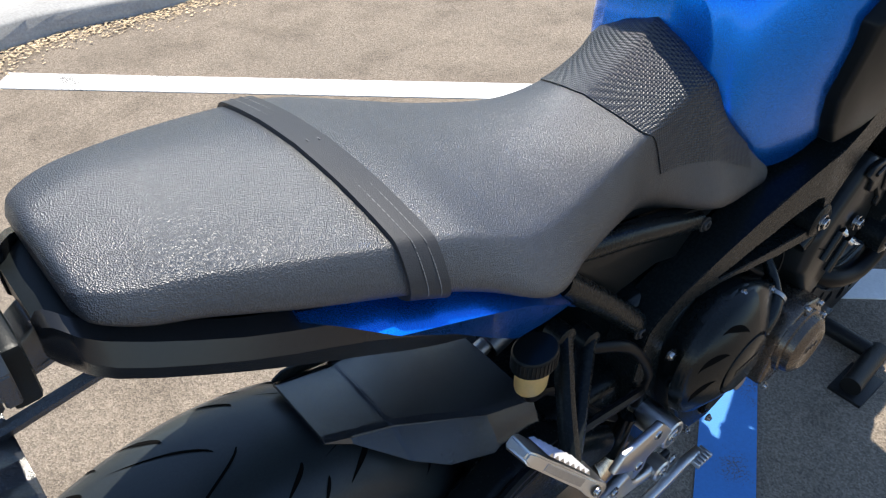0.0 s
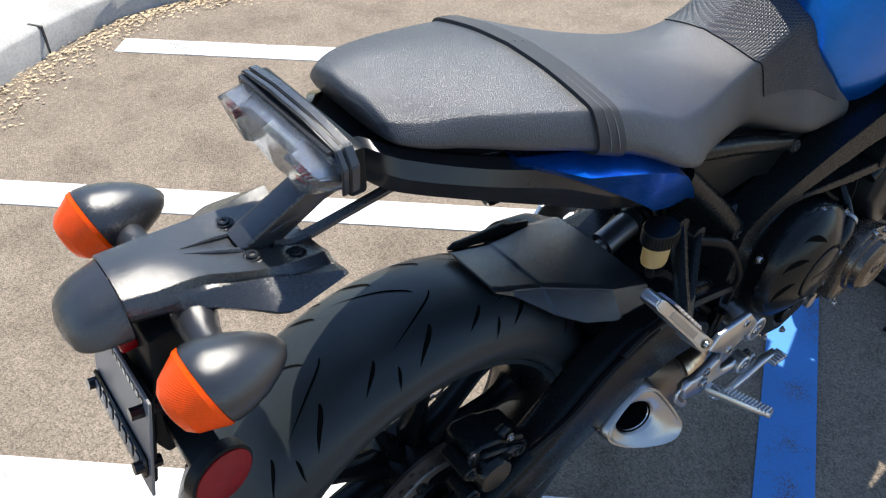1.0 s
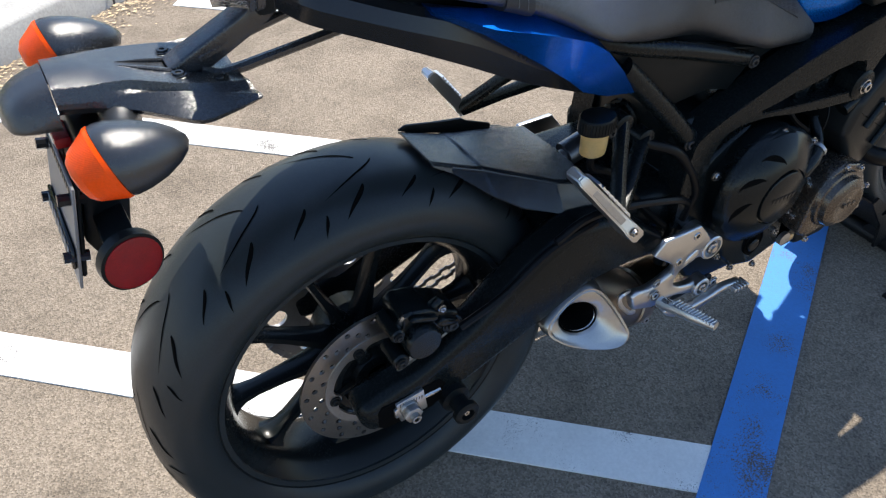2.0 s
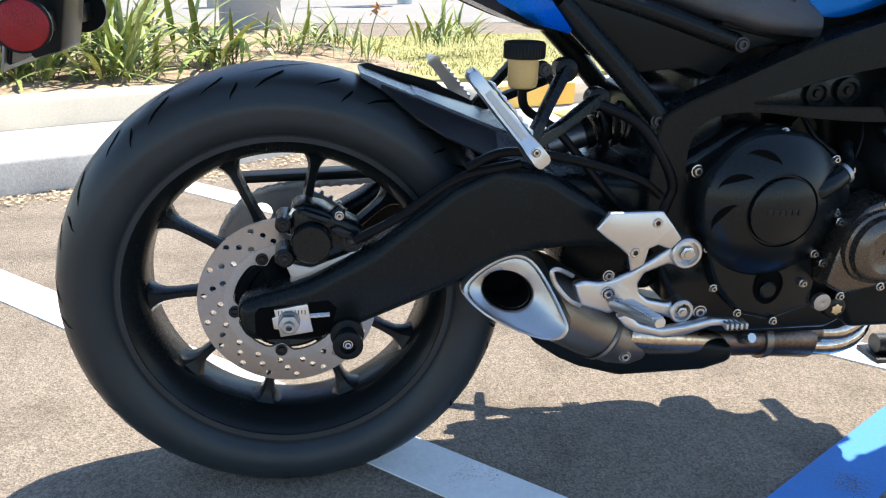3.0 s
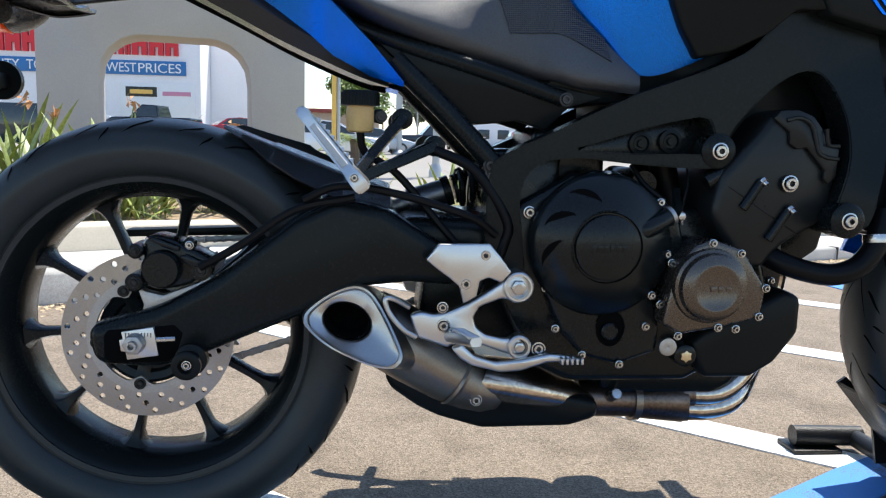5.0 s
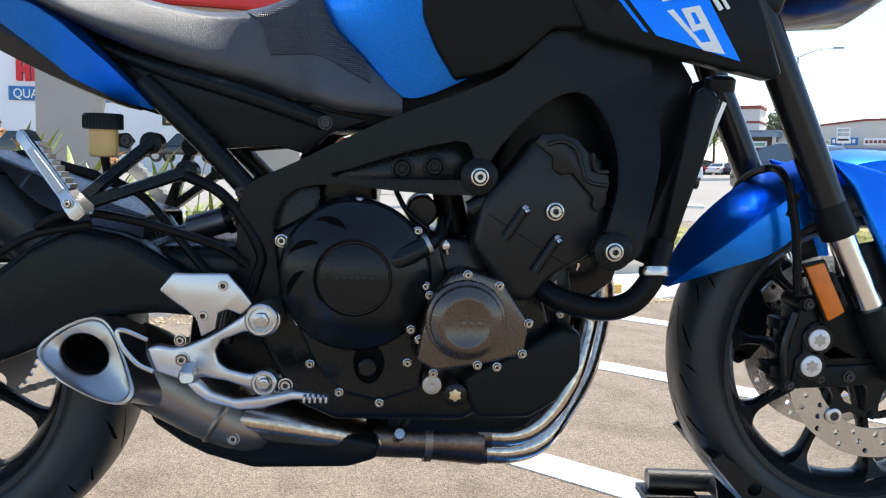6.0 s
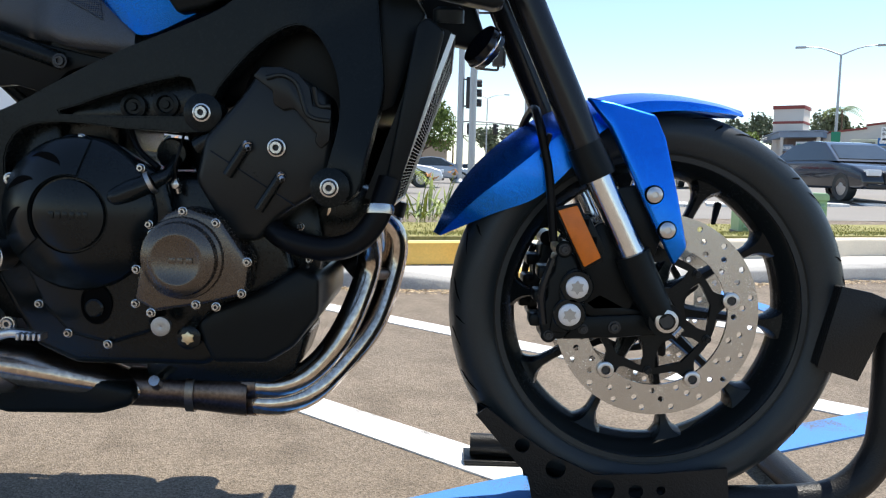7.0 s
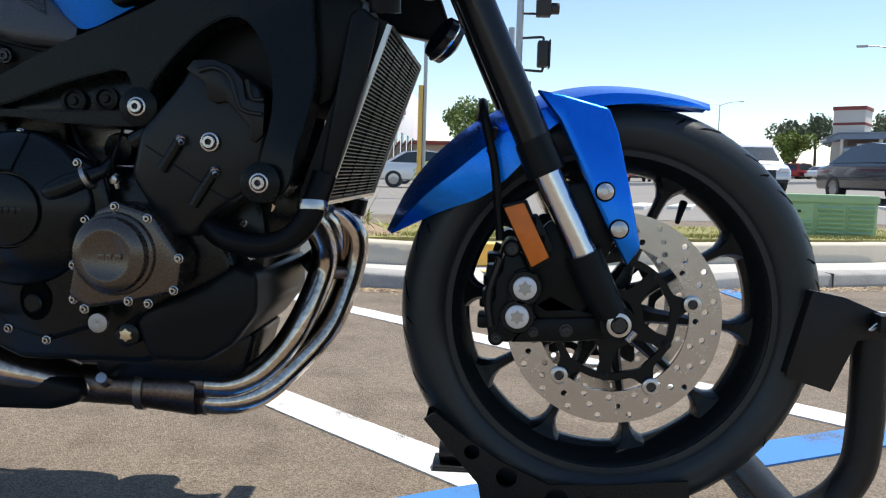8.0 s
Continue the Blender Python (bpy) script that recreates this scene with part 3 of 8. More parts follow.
part("hugger_lip", prism([(0.105, 0.624), (0.132, 0.610), (0.176, 0.592), (0.282, 0.552), (0.282, 0.566), (0.232, 0.590), (0.222, 0.598), (0.170, 0.612), (0.120, 0.627)], 0.045, 0.051, 0.002, lean=lambda x, z: 0.20 * (x - 0.106)), M["plastic"], hugger)

# rear caliper
cal = bmesh.new()
prism([(0.010, 0.465), (0.021, 0.472), (0.040, 0.468), (0.054, 0.464), (0.066, 0.455), (0.078, 0.451), (0.100, 0.439), (0.104, 0.425), (0.086, 0.414), (0.076, 0.404), (0.058, 0.398), (0.032, 0.394), (0.015, 0.405), (0.009, 0.430)], -0.132, -0.075, 0.006, 3, cal)
lathe([(0.0265, -0.128), (0.0265, -0.147), (0.0235, -0.151), (0.0001, -0.151)], (0.036, 0, 0.425), 32, False, cal)
prism([(0.018, 0.466), (0.026, 0.470), (0.062, 0.456), (0.058, 0.449), (0.040, 0.455)], -0.142, -0.130, 0.003, 2, cal)
prism([(0.058, 0.442), (0.070, 0.446), (0.094, 0.434), (0.090, 0.426), (0.070, 0.430)], -0.140, -0.130, 0.003, 2, cal)
lathe([(0.0105, -0.095), (0.0105, -0.140), (0.0085, -0.142), (0.0001, -0.142)], (0.001, 0, 0.4495), 18, False, cal)
lathe([(0.0130, -0.110), (0.0130, -0.146), (0.0105, -0.149), (0.0001, -0.149)], (0.001, 0, 0.407), 20, False, cal)
lathe([(0.0150, -0.110), (0.0150, -0.134), (0.0001, -0.134)], (0.087, 0, 0.423), 22, False, cal)
caliper = part("rear_caliper", cal, M["engine"], bike, "black rear brake caliper")
part("caliper_bracket", prism([(-0.002, 0.398), (0.014, 0.391), (0.034, 0.386), (0.054, 0.394), (0.082, 0.404), (0.097, 0.415), (0.104, 0.407), (0.082, 0.388), (0.062, 0.375), (0.058, 0.362), (0.039, 0.357), (0.001, 0.350), (0.007, 0.372)], -0.128, -0.112, 0.003), M["alu_cast"], caliper, "cast aluminium caliper bracket")
part("bracket_rib", sweep([(0.018, -0.128, 0.362), (0.048, -0.128, 0.372), (0.056, -0.128, 0.386)], 0.0022, 6, 3), M["alu_cast"], caliper)
for x, y, z, r, m in ((0.001, -0.149, 0.407, 0.0082, "engine_grey"), (0.001, -0.142, 0.4495, 0.0065, "engine_grey"), (0.087, -0.134, 0.423, 0.0120, "engine_grey"), (0.072, -0.130, 0.4575, 0.0060, "bolt")):
    bolt(caliper, x, y, z, r, 0.005, m)
part("hose_banjo", sweep([(0.066, -0.118, 0.452), (0.072, -0.120, 0.460), (0.076, -0.120, 0.466)], [0.010, 0.009, 0.006], 12, 2), M["engine"], caliper)
part("bleed_nipple", sweep([(0.012, -0.125, 0.456), (0.017, -0.128, 0.468)], [0.0055, 0.0035], 8, 2), M["bolt"], caliper)

# exhaust: stub muffler under the engine
def oval(c, ax, az, a, b, n=28, tri=0.0):
    out = []
    for k in range(n):
        t = 2 * math.pi * k / n
        r = 1 + tri * math.cos(3 * t - 3.87)
        out.append(Vector(c) + Vector(ax) * (a * r * math.cos(t)) + Vector(az) * (b * r * math.sin(t)))
    return out
TIP = [(0.228, 0.362), (0.238, 0.345), (0.269, 0.323), (0.320, 0.303), (0.355, 0.299), (0.370, 0.312), (0.365, 0.333), (0.343, 0.376), (0.323, 0.402), (0.300, 0.409), (0.267, 0.398), (0.238, 0.378)]
def tip_ring(y, grow=1.0, dx=0.0, dz=0.0):
    """The muffler's three-cornered mouth, drawn about its bore and leaning in at the top."""
    return [Vector((0.297 + (x - 0.297) * grow + dx, y + 0.35 * (z - 0.357) - 0.12 * (x - 0.297), 0.354 + (z - 0.354) * grow + dz)) for x, z in rounded(TIP, 3)]
def stretch_to(a, b, f):
    return [p.lerp(q, f) for p, q in zip(a, b)]
def bore_like(y, grow):
    out = []
    for p in tip_ring(0):
        a = math.atan2(p.z - 0.357, p.x - 0.291)
        d = Vector((math.cos(a), 0, math.sin(a)))
        u, v = d.dot(Vector((0.966, 0, -0.258))), d.dot(Vector((0.258, 0, 0.966)))
        r = grow / math.hypot(u / 0.0335, v / 0.0245)
        out.append(Vector((0.291, y + 0.35 * d.z * r - 0.12 * d.x * r, 0.357)) + d * r)
    return out
mouth, hole = tip_ring(-0.1765, 0.90), bore_like(-0.166, 1.10)
tip = loft([bore_like(-0.160, 1.0), bore_like(-0.164, 1.04), hole, stretch_to(hole, mouth, 0.55), tip_ring(-0.1745, 0.84), tip_ring(-0.1785, 0.88), mouth, tip_ring(-0.1765, 0.955), tip_ring(-0.171, 0.99), tip_ring(-0.160, 1.0), tip_ring(-0.135, 1.0, 0.010, -0.008), tip_ring(-0.110, 0.98, 0.030, -0.022)], cap=False)
exhaust = part("exhaust", tip, M["tip"], bike, "short silver tipped exhaust with a titanium grey body under the engine", 32)
part("tip_bore", loft([bore_like(-0.1605, 1.0), bore_like(-0.156, 0.92), bore_like(-0.110, 0.86), bore_like(-0.108, 0.05)], cap=False), M["groove"], exhaust)
part("bore_ring", loft([bore_like(-0.1580, 0.93), bore_like(-0.1595, 0.92), bore_like(-0.1580, 0.90)], cap=False), M["bolt"], exhaust)
part("tip_seam", loft([tip_ring(-0.112, 0.992, 0.028, -0.020), tip_ring(-0.108, 0.992, 0.031, -0.023)], cap=False), M["muffler"], exhaust)
def tube_ring(x, y, z, a, b, n=32):
    """A section across the muffler's axis, a along its upper side and b across it."""
    up = Vector((0.53, 0, 0.85))
    return [Vector((x, y, z)) + up * (a * math.sin(2 * math.pi * k / n)) + Vector((0, b * math.cos(2 * math.pi * k / n), 0)) for k in range(n)]
body = loft([tube_ring(*q) for q in ((0.318, -0.085, 0.342, 0.050, 0.052), (0.345, -0.085, 0.325, 0.0545, 0.064), (0.390, -0.085, 0.297, 0.0530, 0.064), (0.440, -0.083, 0.264, 0.0480, 0.060), (0.480, -0.080, 0.240, 0.0410, 0.055), (0.505, -0.078, 0.226, 0.0320, 0.047), (0.520, -0.078, 0.217, 0.0180, 0.032), (0.525, -0.078, 0.214, 0.003, 0.006))])
part("body_rib", loft([tube_ring(*q) for q in ((0.452, -0.083, 0.256, 0.0465, 0.0590), (0.456, -0.083, 0.254, 0.0475, 0.0605), (0.460, -0.083, 0.252, 0.0450, 0.0580))], cap=False), M["muffler"], exhaust)
part("muffler_body", body, M["muffler"], exhaust, "titanium grey muffler body", 60)
part("muffler_box", prism([(0.345, 0.262), (0.352, 0.236), (0.395, 0.205), (0.429, 0.188), (0.497, 0.168), (0.636, 0.170), (0.682, 0.184), (0.682, 0.212), (0.620, 0.225), (0.540, 0.245), (0.44, 0.29)], -0.085, 0.12, 0.012, 3), M["plastic"], exhaust)
part("heat_shield", loft([oval((0.485, -0.075, 0.252), (0, 1, 0), (0.5, 0, 0.86), 0.055, 0.034), oval((0.54, -0.065, 0.240), (0, 1, 0), (0.35, 0, 0.93), 0.055, 0.036), oval((0.60, -0.050, 0.222), (0, 1, 0), (0.25, 0, 0.97), 0.048, 0.030), oval((0.66, -0.035, 0.203), (0, 1, 0), (0.2, 0, 0.98), 0.034, 0.022), oval((0.70, -0.03, 0.195), (0, 1, 0), (0, 0, 1), 0.024, 0.020)]), M["burnt"], exhaust, "heat stained steel collector")
bolt(exhaust, 0.480, -0.131, 0.232, 0.009, 0.006, "alu_cast")
part("tip_guard", sweep([(0.376, -0.172, 0.380), (0.353, -0.184, 0.394), (0.343, -0.187, 0.393), (0.348, -0.188, 0.376), (0.368, -0.188, 0.352), (0.386, -0.182, 0.340)], 0.0036, 8), M["alu"], exhaust)
part("link_pipe", sweep([(0.66, -0.03, 0.200), (0.74, -0.03, 0.197), (0.838, -0.022, 0.192)], [0.030, 0.0290, 0.037], 20), M["scorched"], exhaust)
part("link_clamp", sweep([(0.748, -0.030, 0.1965), (0.760, -0.029, 0.196)], 0.034, 18, 2), M["muffler"], exhaust)
part("oxygen_sensor", sweep([(0.708, -0.050, 0.208), (0.712, -0.078, 0.222)], [0.011, 0.008], 8, 2), M["bolt"], exhaust)
HEADERS = (
    ((0.955, -0.070, 0.480), (0.985, -0.050, 0.474), (1.010, 0.000, 0.440), (1.013, 0.030, 0.385), (0.985, 0.000, 0.300), (0.945, -0.020, 0.240), (0.895, -0.035, 0.209), (0.828, -0.030, 0.206)),
    ((0.950, 0.000, 0.475), (0.985, 0.020, 0.470), (1.015, 0.060, 0.440), (1.020, 0.100, 0.380), (0.995, 0.090, 0.300), (0.955, 0.070, 0.235), (0.900, 0.050, 0.192), (0.828, 0.030, 0.190)),
    ((0.985, 0.060, 0.470), (1.022, 0.080, 0.460), (1.050, 0.092, 0.425), (1.046, 0.090, 0.370), (1.020, 0.060, 0.290), (0.976, 0.020, 0.234), (0.932, -0.020, 0.195), (0.885, -0.030, 0.180), (0.828, -0.020, 0.178)),
)
for run in HEADERS:
    part("header_pipe", sweep(run, 0.0200, 18), M["header"], exhaust, "polished steel header pipe")
    a, b = Vector(run[-1]), Vector(run[-2])
    part("pipe_collar", sweep([a + (b - a) * 0.1, a + (b - a) * 0.4], 0.0225, 18, 1), M["scorched"], exhaust)
part("header_bridge", sweep([(1.010, 0.025, 0.372), (1.045, 0.090, 0.366)], 0.010, 10, 2), M["scorched"], exhaust, "short cross pipe between two header pipes")

# engine
engine = part("engine", prism([(0.490, 0.500), (0.500, 0.400), (0.535, 0.330), (0.565, 0.280), (0.620, 0.256), (0.800, 0.256), (0.880, 0.300), (0.930, 0.380), (0.900, 0.480), (0.810, 0.520), (0.720, 0.528), (0.670, 0.545), (0.620, 0.575), (0.565, 0.540)], -0.125, 0.155, 0.012, 3), M["engine"], bike, "black three cylinder engine")
COVER = [(0.556, 0.468), (0.562, 0.510), (0.588, 0.548), (0.630, 0.574), (0.670, 0.572), (0.715, 0.545), (0.760, 0.520), (0.772, 0.470), (0.750, 0.430), (0.728, 0.398), (0.742, 0.350), (0.740, 0.312), (0.682, 0.292), (0.630, 0.305), (0.596, 0.340), (0.570, 0.400)]
part("clutch_cover", prism(COVER, -0.160, -0.120, 0.008, 3), M["engine"], engine, "black clutch cover")
dome = lathe([(0.1035, -0.154), (0.102, -0.164), (0.097, -0.170), (0.062, -0.188), (0.050, -0.1925), (0.0485, -0.1895), (0.0465, -0.1895), (0.0455, -0.1955), (0.0435, -0.197), (0.0001, -0.197)], (0.648, 0, 0.469), 64, False)
part("clutch_dome", dome, M["engine"], engine)
def dome_point(deg, r, lift):
    """A point over the clutch dome's cone, by its angle and distance from the middle."""
    y = float(np.interp(r, [0.045, 0.050, 0.062, 0.097, 0.1035], [-0.1945, -0.1925, -0.188, -0.170, -0.160]))
    return (0.648 + r * math.cos(radians(deg)), y - lift, 0.469 + r * math.sin(radians(deg)))
part("cover_shield", loft([[dome_point(d, r, h) for r, h in ((0.0515, -0.001), (0.0525, 0.0034), (0.062, 0.0036), (0.097, 0.0036), (0.1015, 0.0020), (0.1020, -0.002))] for d in range(78, 220, 6)]), M["engine"], engine, "raised shield on the clutch cover", 40)
# Dark strips laid on the shield, coloured as the shade in its slots.
for d0 in (100, 136, 172):
    rows = []
    for k in range(9):
        t = k / 8
        w = 0.0065 * math.sin(math.pi * (0.12 + 0.80 * t))
        d, c = d0 + 26 * t, 0.066 + 0.024 * t**0.7
        rows.append([dome_point(d - 4 * t, c - w, 0.0034), dome_point(d - 4 * t, c - w, 0.0041), dome_point(d, c + w, 0.0041), dome_point(d, c + w, 0.0034)])
    part("shield_slot", loft(rows), M["groove"], engine, "dark curved strip for the shade in a slot")
for k in range(6):
    part("raised_mark", box(0.624 + 0.0088 * k, 0.6305 + 0.0088 * k, -0.1980, -0.1968, 0.4645, 0.4735, 0.0004), M["engine"], engine)
TEAR = rounded([(0.668, 0.3715), (0.652, 0.364), (0.649, 0.345), (0.655, 0.330), (0.668, 0.3235), (0.681, 0.331), (0.687, 0.350), (0.681, 0.366)], 3)
def tear_ring(y, grow):
    return [(0.668 + (x - 0.668) * grow, y, 0.3475 + (z - 0.3475) * grow) for x, z in TEAR]
part("oil_window", loft([tear_ring(-0.159, 1.12), tear_ring(-0.1635, 1.09), tear_ring(-0.1635, 1.0), tear_ring(-0.1612, 0.96), tear_ring(-0.1608, 0.05)], cap=False), M["groove"], engine, "dark oil sight recess")
part("filler_knob", lathe([(0.0125, -0.160), (0.0125, -0.166), (0.010, -0.168), (0.0001, -0.168)], (0.666, 0, 0.344), 20, False), M["engine"], engine)
part("drain_cap", lathe([(0.0165, -0.120), (0.0165, -0.152), (0.013, -0.154), (0.0001, -0.154)], (0.787, 0, 0.304), 24, False), M["engine"], engine)
part("cap_star", prism([(0.787 + (0.0095 if k % 2 else 0.0068) * math.cos(k * math.pi / 6), 0.304 + (0.0095 if k % 2 else 0.0068) * math.sin(k * math.pi / 6)) for k in range(12)], -0.1565, -0.1535, 0.0005), M["brass"], engine, "brassy star-shaped drain cap")
part("starter_cover", prism([(0.796, 0.484), (0.842, 0.470), (0.880, 0.415), (0.874, 0.372), (0.820, 0.358), (0.757, 0.347), (0.731, 0.362), (0.738, 0.400), (0.748, 0.445), (0.772, 0.474)], -0.198, -0.140, 0.006, 3), M["bronze"], engine, "bronze painted starter cover")
part("starter_dome", lathe([(0.054, -0.196), (0.052, -0.204), (0.048, -0.206), (0.046, -0.216), (0.034, -0.224), (0.030, -0.224), (0.028, -0.2225), (0.0001, -0.2225)], (0.795, 0, 0.418), 48, False), M["bronze"], engine)
for k, w in enumerate((0.010, 0.008, 0.009)):
    part("raised_mark", box(0.786 + 0.011 * k, 0.786 + 0.011 * k + w * 0.8, -0.2238, -0.222, 0.414, 0.421, 0.0003), M["bronze"], engine)
HEAD = [(0.866, 0.632), (0.884, 0.660), (0.915, 0.668), (0.976, 0.632), (0.984, 0.568), (0.978, 0.512), (0.912, 0.472), (0.885, 0.439), (0.849, 0.439), (0.801, 0.518), (0.815, 0.575)]
part("cylinder_head", prism(HEAD, -0.172, 0.172, 0.012, 3), M["engine_grey"], engine, "dark grey cylinder block and head")
part("cam_cover", prism([(0.880, 0.652), (0.905, 0.634), (0.906, 0.618), (0.918, 0.610), (0.932, 0.613), (0.962, 0.581), (0.960, 0.570), (0.968, 0.562), (0.979, 0.572), (0.981, 0.612), (0.957, 0.617), (0.953, 0.640), (0.938, 0.657), (0.916, 0.665), (0.890, 0.664)], -0.179, -0.170, 0.0025), M["engine_grey"], engine)
part("cam_cover_rib", sweep([(0.898, -0.180, 0.650), (0.918, -0.180, 0.654), (0.936, -0.180, 0.644), (0.944, -0.180, 0.622), (0.950, -0.180, 0.606), (0.962, -0.180, 0.600), (0.979, -0.180, 0.598)], 0.0032, 8, 4), M["engine_grey"], engine)
part("cam_cover_rib", sweep([(0.958, -0.180, 0.640), (0.964, -0.178, 0.618), (0.980, -0.178, 0.616)], 0.0032, 8, 4), M["engine_grey"], engine)
part("head_joint", sweep([(0.824, -0.1725, 0.556), (0.935, -0.1725, 0.487)], 0.0010, 6, 1), M["engine"], engine)
for a, b in (((0.846, 0.525), (0.871, 0.564)), ((0.887, 0.481), (0.915, 0.525))):
    part("cooling_rib", sweep([(a[0], -0.174, a[1]), (b[0], -0.174, b[1])], 0.007, 10, 2), M["engine"], engine)
part("oil_pan", prism([(0.795, 0.322), (0.815, 0.342), (0.880, 0.370), (0.935, 0.404), (0.962, 0.392), (0.962, 0.338), (0.928, 0.292), (0.892, 0.269), (0.818, 0.268), (0.802, 0.300)], -0.150, 0.13, 0.010, 3), M["plastic"], engine, "black lower engine cover")
part("oil_sump", prism([(0.690, 0.290), (0.690, 0.222), (0.720, 0.212), (0.880, 0.214), (0.912, 0.232), (0.930, 0.290)], -0.055, 0.105, 0.010, 2), M["engine"], engine, "black oil sump over the exhaust pipes")
part("drain_plug", lathe([(0.013, -0.158), (0.013, -0.166), (0.005, -0.168), (0.0001, -0.166)], (0.754, 0, 0.321), 18, False), M["alu_cast"], engine)
for x, y, z in ((0.652, -0.158, 0.568), (0.579, -0.158, 0.531), (0.730, -0.162, 0.531), (0.556, -0.150, 0.456), (0.572, -0.152, 0.405), (0.588, -0.154, 0.346), (0.683, -0.162, 0.295), (0.628, -0.158, 0.308), (0.742, -0.168, 0.458), (0.748, -0.172, 0.446), (0.724, -0.166, 0.398), (0.735, -0.172, 0.386), (0.720, -0.160, 0.351)):
    bolt(engine, x, y, z)
for x, z in ((0.796, 0.478), (0.838, 0.464), (0.878, 0.415), (0.871, 0.374), (0.754, 0.346), (0.812, 0.358), (0.838, 0.356)):
    bolt(engine, x, -0.196, z)
bolt(engine, 0.911, -0.176, 0.562, 0.012, 0.010)
bolt(engine, 0.872, -0.176, 0.566, 0.0062, 0.010, "bolt", (0.7, 0, 0.5))
bolt(engine, 0.916, -0.176, 0.527, 0.0062, 0.010, "bolt", (0.7, 0, 0.5))
part("clutch_boss", sweep([(0.694, -0.178, 0.487), (0.701, -0.180, 0.4915), (0.722, -0.176, 0.502), (0.742, -0.168, 0.512)], [0.006, 0.0135, 0.0140, 0.0130], 16, 3), M["engine"], engine, "black clutch release boss")
part("boss_ring", sweep([(0.741, -0.168, 0.5115), (0.746, -0.167, 0.514)], 0.0150, 16, 1), M["alu_cast"], engine)
part("cable_boss", sweep([(0.744, -0.166, 0.513), (0.760, -0.150, 0.524), (0.766, -0.130, 0.545)], [0.011, 0.009, 0.008], 12), M["engine"], engine)
part("sensor_nut", prism(hexagon(0.7692, 0.5104, 0.0065), -0.150, -0.135, 0.001), M["bolt"], engine)
part("sensor_stem", sweep([(0.769, -0.142, 0.518), (0.771, -0.142, 0.506), (0.772, -0.142, 0.498)], [0.004, 0.0045, 0.003], 8, 2), M["bolt"], engine)
part("breather_cap", sweep([(0.800, -0.150, 0.560), (0.830, -0.152, 0.578)], [0.013, 0.013], 12, 2), M["engine"], engine)
part("sensor_tip", sweep([(0.826, -0.156, 0.578), (0.836, -0.158, 0.585)], [0.006, 0.005], 8, 1), M["bolt"], engine, "zinc sensor tip")
# Added dark block and cylinder that close bright gaps through the engine.
part("exhaust_port", prism([(0.945, 0.440), (0.950, 0.515), (1.000, 0.520), (1.030, 0.500), (1.020, 0.455), (0.985, 0.430)], -0.085, 0.110, 0.008, 2), M["engine"], engine)
part("starter_motor", lathe([(0.0001, -0.070), (0.020, -0.070), (0.023, -0.064), (0.023, 0.080), (0.0001, 0.080)], (0.738, 0, 0.552), 24, False), M["engine"], engine)
part("front_case", prism([(0.850, 0.370), (0.855, 0.480), (0.900, 0.500), (0.950, 0.500), (0.962, 0.430), (0.955, 0.380)], -0.095, 0.115, 0.01, 2), M["engine"], engine)
for x, z in ((0.892, 0.428), (0.928, 0.455), (0.940, 0.408)):
    bolt(engine, x, -0.095, z, 0.0055, 0.008)
part("wire_loom", sweep([(0.778, -0.130, 0.585), (0.776, -0.145, 0.560), (0.770, -0.150, 0.535), (0.769, -0.146, 0.518)], 0.0018, 6), M["cable"], engine)
part("wire_loom", sweep([(0.700, -0.118, 0.582), (0.716, -0.130, 0.555), (0.745, -0.140, 0.532)], 0.0040, 8), M["cable"], engine)

# Extra airbox block, added to fill the bright gap between frame and head.
part("airbox", box(0.66, 0.945, -0.075, 0.075, 0.620, 0.745, 0.02, 3), M["plastic"], bike, "black plastic airbox under the tank")
part("gear_case", box(0.56, 0.672, -0.085, 0.10, 0.545, 0.635, 0.015, 3), M["engine"], engine)
for y in (-0.045, 0.030):
    part("intake_stub", sweep([(0.795, y, 0.500), (0.780, y, 0.560), (0.762, y, 0.640)], 0.021, 14, 3), M["cable"], engine)
part("rear_case", box(0.495, 0.60, -0.105, 0.12, 0.40, 0.60, 0.015, 3), M["engine"], engine)

# frame, both sides from one outline
SPAR = [(0.490, 0.565), (0.505, 0.590), (0.569, 0.621), (0.627, 0.650), (0.698, 0.683), (0.776, 0.712), (0.839, 0.741), (0.869, 0.769), (0.900, 0.797), (0.935, 0.812), (0.985, 0.815), (1.030, 0.780), (1.040, 0.720), (1.047, 0.640), (1.038, 0.593), (1.027, 0.545), (1.018, 0.508), (0.990, 0.490), (0.968, 0.500), (0.978, 0.540), (0.992, 0.600), (0.986, 0.660), (0.960, 0.708), (0.932, 0.720), (0.894, 0.703), (0.856, 0.667), (0.825, 0.625), (0.832, 0.592), (0.800, 0.580), (0.700, 0.583), (0.620, 0.590), (0.560, 0.580), (0.535, 0.540), (0.540, 0.470), (0.545, 0.405), (0.515, 0.385), (0.490, 0.420), (0.485, 0.500)]
def spar_lean(x, z):
    return 0.028 * min(1, max(0, (0.80 - x) / 0.25)) - 0.045 * min(1, max(0, (x - 0.90) / 0.12)) * min(1, max(0, (0.75 - z) / 0.2))
SLOT = [(0.615, 0.600), (0.640, 0.612), (0.700, 0.632), (0.780, 0.652), (0.800, 0.640), (0.805, 0.610), (0.790, 0.600)]
spar = holed(rounded(SPAR), [rounded(SLOT, 2)], -0.162, -0.112, lean=spar_lean)
